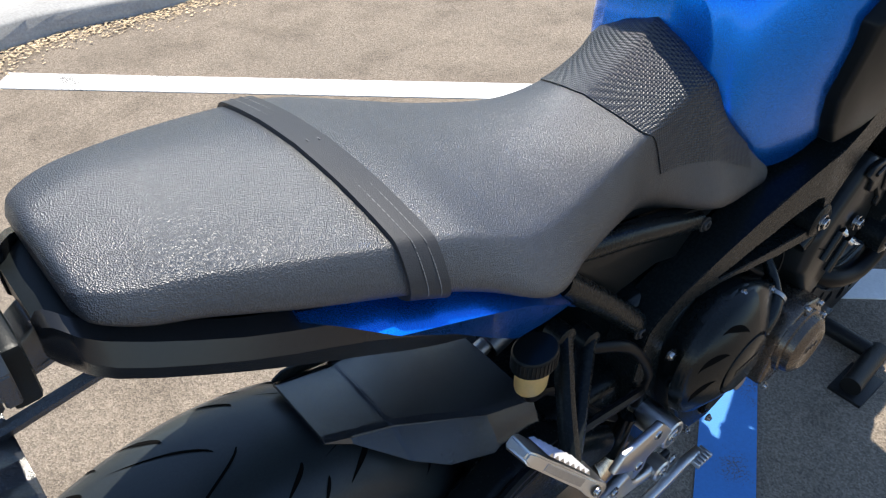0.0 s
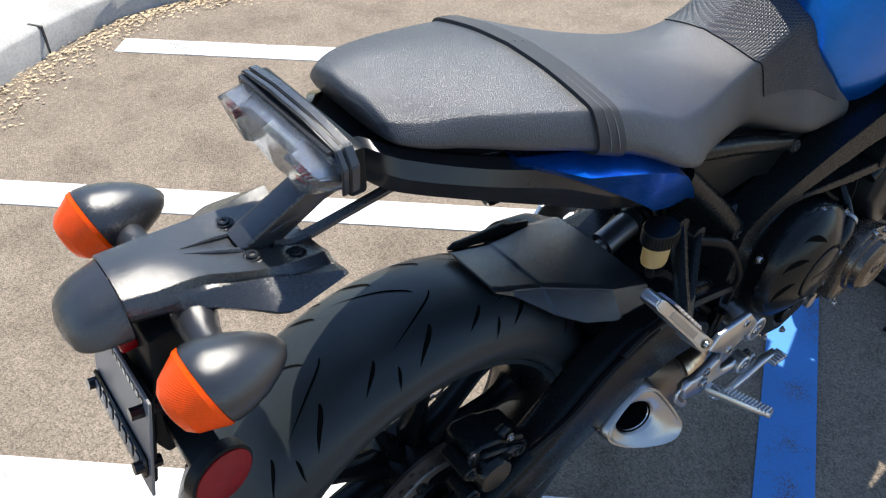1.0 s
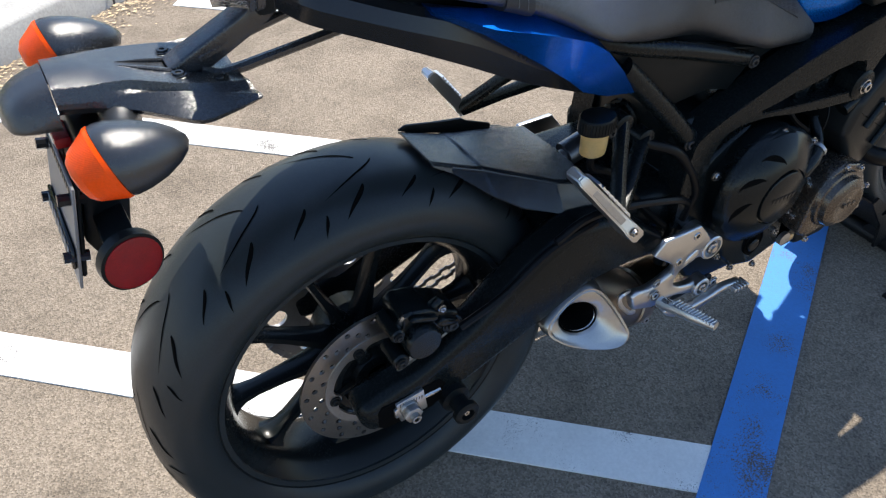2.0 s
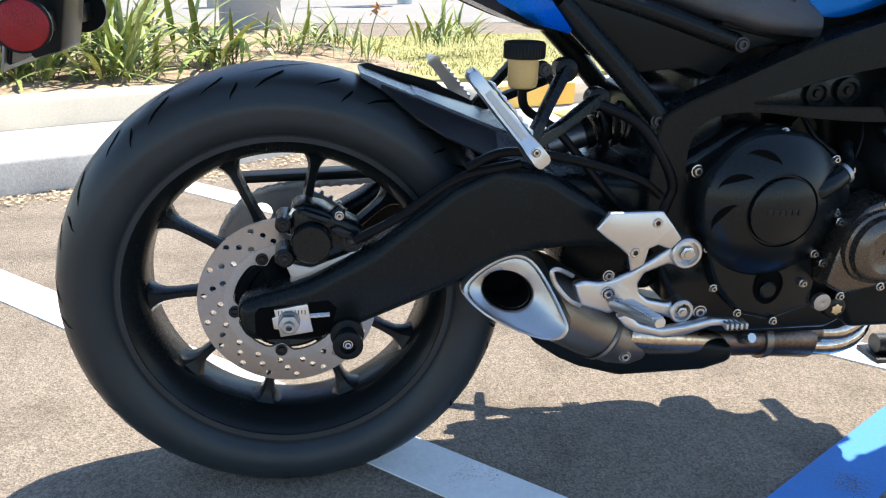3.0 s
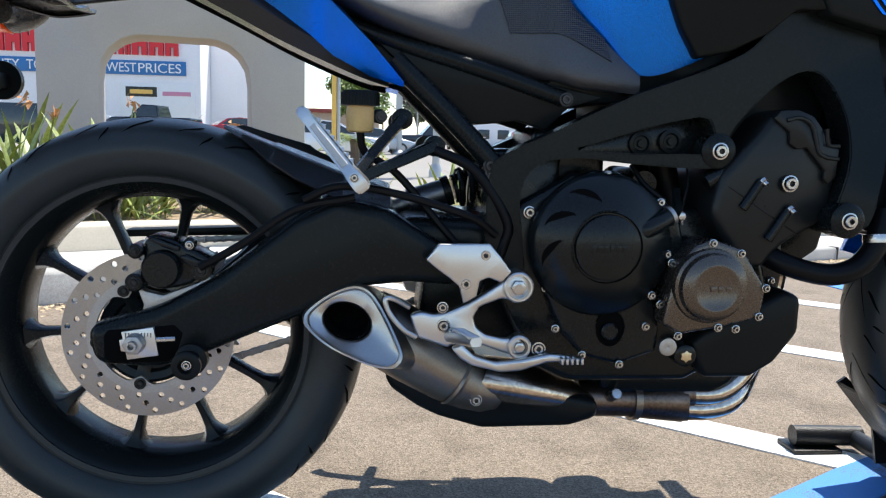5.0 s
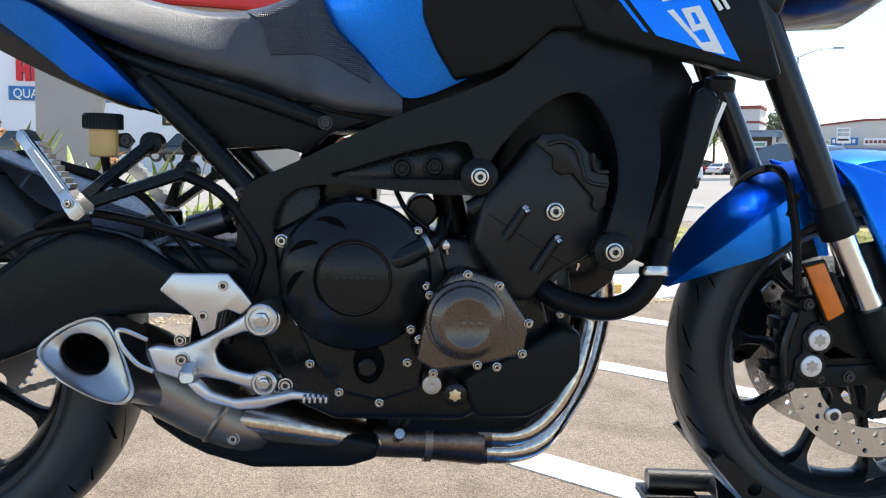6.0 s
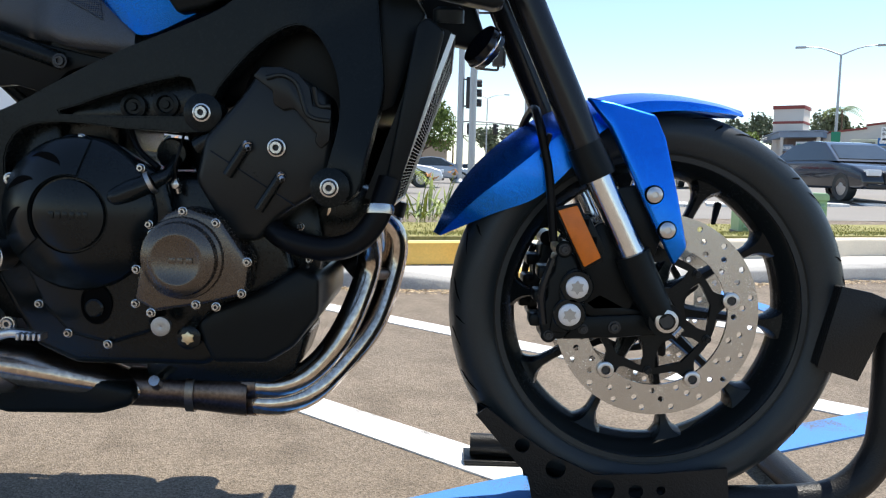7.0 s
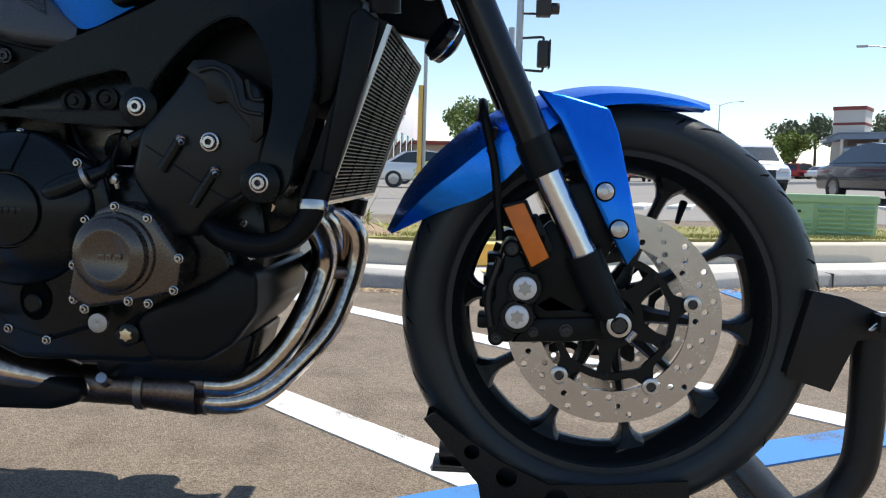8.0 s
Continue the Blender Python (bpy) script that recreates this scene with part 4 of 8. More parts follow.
bmesh.ops.bevel(spar, geom=[e for e in spar.edges if len(e.link_faces) == 2 and e.calc_face_angle(0) > 0.9], offset=0.011, segments=4, affect="EDGES", clamp_overlap=True)
merged(spar, mirrored(spar))
box(1.02, 1.09, -0.05, 0.05, 0.78, 0.98, 0.015, 3, spar)
frame_ob = part("main_frame", spar, M["frame"], bike, "black cast aluminium frame", 45)
part("slot_plate", prism([(0.612, 0.596), (0.640, 0.616), (0.700, 0.636), (0.785, 0.656), (0.808, 0.640), (0.808, 0.605), (0.790, 0.596)], -0.124, -0.110, 0.003), M["engine"], frame_ob)
for x, z, y in ((0.708, 0.613, -0.126), (0.752, 0.617, -0.126)):
    part("mount_boss", lathe([(0.017, y), (0.017, y - 0.006), (0.012, y - 0.007), (0.010, y - 0.003), (0.006, y - 0.003), (0.005, y - 0.007), (0.0001, y - 0.007)], (x, 0, z), 24, False), M["frame"], frame_ob)
for x, y, z in ((0.811, -0.160, 0.605), (0.984, -0.205, 0.513)):
    part("mount_boss", lathe([(0.025, y + 0.03), (0.025, y - 0.003), (0.021, y - 0.006), (0.0001, y - 0.006)], (x, 0, z), 28, False), M["frame"], frame_ob)
    bolt(frame_ob, x, y - 0.004, z, 0.012, 0.009)
part("pivot_boss", lathe([(0.021, -0.13), (0.021, -0.172), (0.017, -0.175), (0.0001, -0.175)], (0.529, 0, 0.409), 24, False), M["alu"], frame_ob)
bolt(frame_ob, 0.529, -0.173, 0.409, 0.012, 0.008)

part("airbox", prism([(0.560, 0.660), (0.700, 0.672), (0.780, 0.690), (0.860, 0.680), (0.830, 0.600), (0.900, 0.560), (0.995, 0.540), (1.010, 0.720), (1.000, 0.840), (0.800, 0.850), (0.620, 0.800)], -0.092, 0.092, 0.01), M["plastic"], bike, "black airbox under the tank")
part("inner_tray", prism([(0.340, 0.745), (0.480, 0.715), (0.620, 0.680), (0.720, 0.700), (0.720, 0.740), (0.560, 0.760), (0.400, 0.780)], -0.075, 0.075, 0.005), M["plastic"], bike)

# subframe
for s in (1, -1):
    part("subframe_tube", sweep([(0.500, -0.112 * s, 0.576), (0.430, -0.105 * s, 0.648), (0.352, -0.100 * s, 0.722)], 0.0155, 14), M["frame"], bike)
    part("subframe_rail", sweep([(0.600, -0.098 * s, 0.674), (0.480, -0.095 * s, 0.712), (0.330, -0.09 * s, 0.755), (0.10, -0.07 * s, 0.84), (-0.05, -0.055 * s, 0.875)], 0.0125, 12), M["frame"], bike)
bolt(bike, 0.601, -0.108, 0.673, 0.010, 0.006, "socket")
bolt(bike, 0.491, -0.122, 0.576, 0.010, 0.006, "socket")
part("side_cover", prism([(0.330, 0.745), (0.400, 0.738), (0.480, 0.722), (0.560, 0.700), (0.660, 0.678), (0.606, 0.660), (0.574, 0.629), (0.533, 0.641), (0.461, 0.634), (0.430, 0.656), (0.380, 0.700)], -0.098, -0.080, 0.003), M["plastic"], bike, "black plastic side cover")
part("side_cover", prism([(0.330, 0.745), (0.400, 0.738), (0.480, 0.722), (0.560, 0.700), (0.660, 0.678), (0.606, 0.660), (0.574, 0.629), (0.533, 0.641), (0.461, 0.634), (0.430, 0.656), (0.380, 0.700)], 0.080, 0.098, 0.003), M["plastic"], bike)

# Plain dark block, added to hide sunlit ground behind the heel plate.
part("suspension_linkage", prism([(0.395, 0.335), (0.405, 0.415), (0.470, 0.430), (0.560, 0.420), (0.570, 0.330), (0.540, 0.300), (0.450, 0.305)], -0.055, 0.060, 0.010, 2), M["frame"], bike, "plain black block added to fill the bright gap behind the heel plate")

# shock absorber
shock = part("shock_absorber", sweep([(0.383, 0.020, 0.511), (0.412, 0.020, 0.520), (0.441, 0.020, 0.529)], 0.0205, 24, 2), M["shock"], bike, "grey rear shock absorber with a black spring")
part("damper_rod", sweep([(0.330, 0.020, 0.494), (0.384, 0.020, 0.5113)], 0.011, 14, 2), M["alu_cast"], shock, "bare steel damper rod")
part("preload_ring", sweep([(0.438, 0.020, 0.528), (0.450, 0.020, 0.532)], 0.0245, 16, 2), M["frame"], shock)
part("preload_ring", sweep([(0.454, 0.020, 0.533), (0.461, 0.020, 0.535)], 0.0235, 16, 2), M["frame"], shock)
coil = [(0.458 + 0.085 * k / 42, 0.020 + 0.028 * math.cos(k * 0.8), 0.534 + 0.026 * k / 42 + 0.028 * math.sin(k * 0.8)) for k in range(43)]
part("spring", sweep(coil, 0.0055, 8, 2), M["frame"], shock)
for y in (-0.012, 0.046):
    clevis = prism([(0.282, 0.532), (0.292, 0.548), (0.310, 0.550), (0.345, 0.532), (0.358, 0.512), (0.350, 0.496), (0.332, 0.500), (0.300, 0.520)], y - 0.005, y + 0.005, 0.003)
    part("shock_clevis", clevis, M["shock"], shock, "cast grey shock clevis")
for x, z, r in ((0.296, 0.537, 0.009), (0.345, 0.508, 0.008)):
    part("clevis_bolt", lathe([(r, -0.024), (r * 1.1, -0.020), (r * 1.1, 0.054), (r, 0.058)], (x, 0, z), 14, False), M["bolt"], shock)

# seat
SEAT = [
    (-0.054, [(0.036, 0.904), (0.054, 0.906), (0.058, 0.909), (0.050, 0.914), (0, 0.918)]),
    (-0.047, [(0.050, 0.900), (0.070, 0.903), (0.074, 0.908), (0.064, 0.920), (0, 0.926)]),
    (-0.024, [(0.058, 0.894), (0.084, 0.897), (0.089, 0.905), (0.079, 0.921), (0, 0.929)]),
    (0.010, [(0.066, 0.885), (0.094, 0.890), (0.099, 0.899), (0.089, 0.919), (0, 0.929)]),
    (0.070, [(0.082, 0.869), (0.113, 0.874), (0.117, 0.885), (0.105, 0.909), (0, 0.923)]),
    (0.150, [(0.105, 0.846), (0.133, 0.853), (0.137, 0.864), (0.123, 0.892), (0, 0.910)]),
    (0.200, [(0.115, 0.826), (0.146, 0.834), (0.150, 0.847), (0.130, 0.878), (0, 0.894)]),
    (0.262, [(0.134, 0.798), (0.162, 0.804), (0.166, 0.815), (0.137, 0.851), (0, 0.870)]),
    (0.345, [(0.116, 0.764), (0.130, 0.774), (0.132, 0.790), (0.114, 0.827), (0, 0.845)]),
    (0.430, [(0.092, 0.740), (0.101, 0.752), (0.103, 0.770), (0.087, 0.814), (0, 0.834)]),
    (0.500, [(0.074, 0.722), (0.082, 0.734), (0.084, 0.754), (0.076, 0.820), (0, 0.844)]),
    (0.550, [(0.082, 0.706), (0.092, 0.720), (0.091, 0.750), (0.073, 0.838), (0, 0.868)]),
    (0.590, [(0.108, 0.699), (0.118, 0.712), (0.110, 0.745), (0.081, 0.850), (0, 0.893)]),
    (0.625, [(0.112, 0.689), (0.122, 0.703), (0.115, 0.735), (0.092, 0.800), (0, 0.850)]),
    (0.706, [(0.113, 0.683), (0.117, 0.694), (0.117, 0.702), (0.113, 0.712), (0, 0.714)]),
]
def crisp(prof):
    """Sharpens a seat section where its flank meets its top."""
    q = [np.array(v) for v in prof]
    return [tuple(v) for v in (q[0], q[1], q[2], q[3] + (q[2] - q[3]) * 0.16, q[3] + (q[4] - q[3]) * 0.10 + (0, 0.0015), q[3] + (q[4] - q[3]) * 0.55 + (0, 0.004), q[4])]
seat_grid = hull_grid([(x, crisp(prof)) for x, prof in SEAT], 6, 4)
seat = part("seat", grid_mesh(seat_grid), M["vinyl"], bike, "black grained vinyl two-up seat", 55)
xs = seat_grid[:, 0, 0]
pick = [k for k in range(len(xs)) if 0.134 < xs[k] < 0.176]
strap_grid = seat_grid[pick[0] : pick[-1] + 1]
part("seat_strap", shell(strap_grid, 0.004, 0.006), M["strap"], seat, "black stitched seat strap", 55)
for k in (1, -2):
    row = strap_grid[k]
    stitch = bmesh.new()
    line = smooth_rows(row, 8)
    for j in range(0, len(line) - 3, 3):
        a, b = Vector(line[j]), Vector(line[j + 2])
        out = Vector((0, (a.y > 0) - (a.y < 0), 1.0 if abs(a.y) < 0.125 else 0.15)).normalized() * 0.0046
        sweep([a + out, b + out], 0.00045, 4, 1, bm=stitch)
    tagged(part("stitching", stitch, M["thread"], seat, "grey stitching"), kind="stuff")
ny = seat_grid.shape[1]
cols = range(int(0.19 * (ny - 1)), ny - int(0.19 * (ny - 1)))
rows = []
for q in np.linspace(0, 1, 14):
    row = []
    for j in cols:
        deep = abs(j - (ny - 1) / 2) / ((ny - 1) / 2)
        x0 = 0.478 + 0.110 * deep**2
        x = x0 + q * (0.618 + 0.072 * deep - x0)
        row.append([np.interp(x, xs, seat_grid[:, j, c]) for c in range(3)])
    rows.append(row)
part("grip_panel", shell(np.array(rows), 0.0016, 0.003), M["grip"], seat, "dotted grip vinyl at the seat nose", 55)

# tank
TANK = [
    (0.585, [(0.060, 0.850), (0.068, 0.860), (0.066, 0.890), (0.045, 0.930), (0, 0.945)]),
    (0.605, [(0.092, 0.812), (0.100, 0.835), (0.096, 0.890), (0.065, 0.960), (0, 0.980)]),
    (0.650, [(0.103, 0.764), (0.113, 0.795), (0.120, 0.900), (0.085, 1.000), (0, 1.020)]),
    (0.706, [(0.112, 0.711), (0.124, 0.760), (0.146, 0.920), (0.105, 1.030), (0, 1.050)]),
    (0.780, [(0.130, 0.730), (0.140, 0.770), (0.165, 0.930), (0.125, 1.060), (0, 1.080)]),
    (0.900, [(0.132, 0.795), (0.148, 0.830), (0.178, 0.950), (0.135, 1.085), (0, 1.105)]),
    (1.000, [(0.120, 0.830), (0.135, 0.860), (0.165, 0.955), (0.125, 1.070), (0, 1.090)]),
    (1.090, [(0.080, 0.870), (0.090, 0.890), (0.110, 0.950), (0.080, 1.030), (0, 1.045)]),
]
tank = part("fuel_tank", grid_mesh(hull_grid(TANK, 6, 4)), M["blue"], bike, "metallic blue fuel tank", 60)
tank_lean = lambda x, z: -0.16 * (z - 0.74) - 0.16 * (x - 0.80)
for s in (1, -1):
    pad = prism([(0.722, 0.905), (0.727, 0.868), (0.731, 0.812), (0.749, 0.772), (0.775, 0.733), (0.818, 0.742), (0.864, 0.766), (0.900, 0.799), (0.960, 0.800), (0.985, 0.860), (0.960, 0.930), (0.850, 0.950), (0.745, 0.935)], -0.158, -0.120, 0.006, 3, lean=tank_lean)
    part("tank_side_panel", pad if s == 1 else mirrored(pad), M["plastic"], tank, "matt black tank side panel")
for s in (1, -1):
    sh = prism([(0.900, 0.862), (0.941, 0.792), (1.000, 0.778), (1.186, 0.741), (1.199, 0.747), (1.172, 0.820), (1.110, 0.960), (0.930, 0.960), (0.880, 0.900)], -0.196, -0.160, 0.006, 3)
    sh = sh if s == 1 else mirrored(sh)
    shroud = part("air_scoop", sh, M["plastic"], bike, "matt black air scoop with a blue and white graphic")
    y = -0.1985 if s == 1 else 0.1965
    for poly in (((0.946, 0.868), (0.953, 0.868), (1.018, 0.794), (1.011, 0.796)), ((0.961, 0.868), (1.028, 0.791), (1.140, 0.762), (1.076, 0.868))):
        part("graphic", prism(poly, y, y + 0.002), M["blue"], shroud)
    y = y - 0.0008 if s == 1 else y + 0.0012
    for poly in (((0.998, 0.866), (1.010, 0.866), (1.043, 0.840), (1.035, 0.833)), ((1.030, 0.837), (1.035, 0.833), (1.068, 0.842), (1.062, 0.849)), ((1.052, 0.846), (1.064, 0.847), (1.050, 0.866), (1.040, 0.866)),
                 ((1.040, 0.822), (1.048, 0.824), (1.088, 0.783), (1.091, 0.774)), ((1.080, 0.783), (1.108, 0.787), (1.119, 0.770), (1.091, 0.774)), ((1.072, 0.828), (1.082, 0.830), (1.119, 0.770), (1.108, 0.772)), ((1.058, 0.825), (1.082, 0.830), (1.086, 0.823), (1.062, 0.819)), ((1.058, 0.825), (1.067, 0.827), (1.080, 0.803), (1.075, 0.798)), ((1.071, 0.804), (1.088, 0.809), (1.092, 0.802), (1.075, 0.797)),
                 ((1.092, 0.846), (1.097, 0.848), (1.113, 0.827), (1.108, 0.824)), ((1.104, 0.846), (1.108, 0.847), (1.122, 0.828), (1.118, 0.826))):
        part("graphic", prism(poly, y, y + 0.002), M["white"], shroud)
        y -= 0.00006 * s
    bolt(shroud, 0.932, (-0.196 if s == 1 else 0.196), 0.846, 0.009, 0.004, "socket", None if s == 1 else (0, 0, math.pi))

# tail: rails, blue cowls
for s in (1, -1):
    def side(bm):
        return bm if s == 1 else mirrored(bm)
    rings = []
    for x, prof in (
        (-0.074, ((0.036, 0.896), (0.042, 0.892), (0.045, 0.880), (0.042, 0.868), (0.034, 0.866))),
        (-0.066, ((0.038, 0.902), (0.052, 0.897), (0.058, 0.880), (0.051, 0.861), (0.034, 0.858))),
        (-0.045, ((0.058, 0.895), (0.074, 0.889), (0.082, 0.872), (0.070, 0.851), (0.045, 0.847))),
        (0.030, ((0.084, 0.868), (0.099, 0.862), (0.106, 0.846), (0.092, 0.822), (0.060, 0.817))),
        (0.120, ((0.094, 0.838), (0.111, 0.830), (0.116, 0.811), (0.100, 0.780), (0.060, 0.775))),
        (0.200, ((0.097, 0.800), (0.112, 0.790), (0.116, 0.766), (0.102, 0.740), (0.060, 0.735))),
        (0.300, ((0.095, 0.750), (0.106, 0.740), (0.108, 0.716), (0.098, 0.698), (0.060, 0.694))),
        (0.345, ((0.096, 0.706), (0.102, 0.702), (0.104, 0.690), (0.098, 0.684), (0.080, 0.684))),
    ):
        rings.append([(x, -w, z) for w, z in prof])
    rail = loft([[tuple(v) for v in row] for row in smooth_rows(np.array(rings), 3)])
    part("tail_rail", side(rail), M["rail"], bike, "gloss black tail rail", 28)
    cowl = loft([[(x, y0, z0), (x, y1, z1), (x, y2, z2), (x, y2 + 0.02, z2 + 0.006)] for x, y0, z0, y1, z1, y2, z2 in ((0.070, -0.098, 0.858, -0.102, 0.854, -0.100, 0.850), (0.120, -0.112, 0.852, -0.148, 0.842, -0.124, 0.828), (0.190, -0.122, 0.842, -0.158, 0.824, -0.130, 0.782), (0.237, -0.124, 0.828, -0.162, 0.808, -0.134, 0.748), (0.268, -0.120, 0.800, -0.160, 0.788, -0.128, 0.722), (0.320, -0.112, 0.744, -0.138, 0.740, -0.114, 0.696), (0.366, -0.104, 0.694, -0.116, 0.690, -0.106, 0.684))])
    part("tail_cowl", side(cowl), M["blue"], bike, "metallic blue tail cowl", 25)
part("undertray", loft([[(x, -w, z0), (x, w, z0), (x, w, z1), (x, -w, z1)] for x, w, z0, z1 in ((-0.072, 0.036, 0.868, 0.890), (-0.045, 0.056, 0.850, 0.894), (0.03, 0.075, 0.826, 0.880), (0.12, 0.080, 0.790, 0.858), (0.20, 0.085, 0.752, 0.828), (0.34, 0.085, 0.700, 0.745), (0.40, 0.085, 0.700, 0.735))]), M["plastic"], bike)

# tail lamp
ARCH = [(-0.090, 0.890), (-0.092, 0.914), (-0.081, 0.9295), (-0.030, 0.9345), (0.030, 0.9345), (0.081, 0.9295), (0.092, 0.914), (0.090, 0.890)]
def hood_strip(x0, x1, grow):
    return loft([[(x0, y * grow, z + (grow - 1) * 0.1), (x1, y * grow, z + (grow - 1) * 0.1), (x1, y * 0.95, z - 0.005), (x0, y * 0.95, z - 0.005)] for y, z in ARCH])
def beveled(bm, width):
    bmesh.ops.recalc_face_normals(bm, faces=bm.faces)
    bmesh.ops.bevel(bm, geom=[e for e in bm.edges if e.calc_face_angle(0) > 0.5], offset=width, segments=2, affect="EDGES", clamp_overlap=True)
    return bm
lamp = part("tail_lamp", beveled(hood_strip(-0.1062, -0.0970, 1.0), 0.0012), M["satin"], bike, "tail lamp with a black hood and a clear ribbed lens", 30)
part("hood_strip", beveled(hood_strip(-0.1135, -0.1070, 0.992), 0.0012), M["satin"], lamp)
part("lamp_back", box(-0.1035, -0.086, -0.084, 0.084, 0.878, 0.924, 0.004), M["plastic"], lamp)
comb = bmesh.new()
for k in range(44):
    y = -0.076 + 0.152 * k / 43
    box(-0.1185, -0.110, y - 0.0010, y + 0.0010, 0.9225 - 0.03 * max(0, abs(y) - 0.06), 0.9265 - 0.03 * max(0, abs(y) - 0.06), 0, 1, comb)
tagged(part("hood_comb", comb, M["satin"], lamp), kind="stuff")
LENS = [(0.0, -0.118, 0.9240, -0.136, 0.916, -0.130, 0.876, 0.876), (0.042, -0.117, 0.9235, -0.135, 0.915, -0.129, 0.878, 0.877), (0.046, -0.116, 0.9230, -0.142, 0.9145, -0.135, 0.880, 0.878), (0.076, -0.114, 0.9190, -0.1415, 0.913, -0.135, 0.892, 0.884), (0.084, -0.112, 0.9060, -0.137, 0.909, -0.133, 0.900, 0.890)]
def lens_rows(k):
    rows = [[(-0.105, y, zf + 0.5 * (zh - zf)), (xh + k, y, zh - k), (xr + k * 1.3, y, zr - k * 0.4), (xb + k, y, zb + k), (-0.105, y, zf + k)] for y, xh, zh, xr, zr, xb, zb, zf in LENS]
    return [[(a, -b, c) for a, b, c in row] for row in rows[:0:-1]] + rows
part("lens", loft(lens_rows(0)), M["clear"], lamp, "clear ribbed lens", 15)
part("reflector_bowl", loft(lens_rows(0.0065)), M["bowl"], lamp, "silver reflector behind the lens", 15)
for s in (-1, 1):
    part("bulb", lathe([(0.004, 0), (0.004, -0.006), (0.003, -0.008), (0.0001, -0.0085)], (-0.1335, 0.062 * s + 0.004, 0.902), 12, False), M["red"], lamp)

# rear fender on its bracket
strut = part("fender_strut", prism([(-0.182, 0.814), (-0.105, 0.852), (-0.072, 0.876), (-0.046, 0.866), (-0.072, 0.841), (-0.138, 0.806), (-0.160, 0.804)], -0.017, 0.017, 0.004, 3), M["satin"], bike, "black plastic strut that carries the rear fender")
part("brace", sweep([(0.020, -0.012, 0.816), (-0.070, -0.012, 0.803), (-0.128, -0.012, 0.796), (-0.150, -0.010, 0.804)], [0.0055, 0.0055, 0.006, 0.010], 8, 4, square=True), M["satin"], strut)
part("brace", sweep([(-0.040, -0.012, 0.848), (-0.095, -0.012, 0.834), (-0.150, -0.012, 0.818)], [0.0050, 0.0048, 0.006], 8, 4, square=True), M["satin"], strut)
FEND = [
    (-0.290, [(0.034, 0.803), (0.041, 0.812), (0.042, 0.818), (0.040, 0.824), (0.034, 0.830), (0.018, 0.8345), (0, 0.8355)]),
    (-0.261, [(0.038, 0.800), (0.044, 0.808), (0.044, 0.814), (0.041, 0.820), (0.037, 0.8275), (0.018, 0.8325), (0, 0.8335)]),
    (-0.226, [(0.050, 0.795), (0.056, 0.802), (0.046, 0.815), (0.042, 0.817), (0.039, 0.8255), (0.018, 0.8260), (0, 0.8250)]),
    (-0.198, [(0.066, 0.789), (0.072, 0.796), (0.052, 0.812), (0.048, 0.811), (0.046, 0.8195), (0.024, 0.8180), (0, 0.8155)]),
    (-0.173, [(0.083, 0.785), (0.090, 0.793), (0.058, 0.809), (0.054, 0.807), (0.051, 0.8140), (0.030, 0.8120), (0, 0.8080)]),
    (-0.140, [(0.080, 0.787), (0.087, 0.795), (0.070, 0.804), (0.061, 0.800), (0.050, 0.8065), (0.034, 0.8035), (0, 0.7995)]),
    (-0.110, [(0.076, 0.792), (0.082, 0.797), (0.079, 0.7995), (0.060, 0.795), (0.044, 0.7990), (0.032, 0.7950), (0, 0.7900)]),
]
def creased(bm, width):
    """Rounds every crease of a folded sheet a little."""
    bmesh.ops.recalc_face_normals(bm, faces=bm.faces)
    bmesh.ops.bevel(bm, geom=[e for e in bm.edges if e.calc_face_angle(0) > 0.14], offset=width, segments=2, affect="EDGES", clamp_overlap=True)
    return bm
fender = part("rear_fender", creased(shell(hull_grid(FEND, 3, 1), 0, 0.004), 0.0009), M["satin"], bike, "black plastic rear fender with licence plate holder", 16)
CAP = [
    (-0.338, [(0.004, 0.792), (0.010, 0.795), (0.012, 0.798), (0.008, 0.802), (0, 0.804)]),
    (-0.332, [(0.020, 0.789), (0.030, 0.793), (0.032, 0.798), (0.022, 0.811), (0, 0.816)]),
    (-0.316, [(0.030, 0.788), (0.041, 0.794), (0.041, 0.801), (0.029, 0.821), (0, 0.827)]),
    (-0.291, [(0.036, 0.788), (0.045, 0.797), (0.042, 0.813), (0.028, 0.830), (0, 0.835)]),
]
part("end_cap", grid_mesh(hull_grid(CAP, 5, 4)), M["satin"], fender, "rounded black plate lamp housing", 60)
for x, y, z in ((-0.175, -0.028, 0.8125), (-0.138, -0.037, 0.8035), (-0.175, 0.030, 0.8125), (-0.138, 0.037, 0.8035)):
    part("bolt_boss", lathe([(0.0105, 0.004), (0.0105, -0.0003), (0.0095, -0.0008), (0.0090, 0.0006)], (x, y, z), 24, False, tilt=Matrix.Rotation(radians(-90), 3, "X")), M["satin"], fender)
    bolt(fender, x, y, z + 0.0005, 0.0085, 0.0030, "gloss", (-math.pi / 2, 0, 0))
for s in (-1, 1):
    part("fender_rib", sweep([(-0.226, 0.004 * s, 0.8250), (-0.198, 0.010 * s, 0.8172), (-0.176, 0.014 * s, 0.8102)], [0.0008, 0.0028, 0.0036], 8, 3), M["satin"], fender, "raised rib beside the strut")
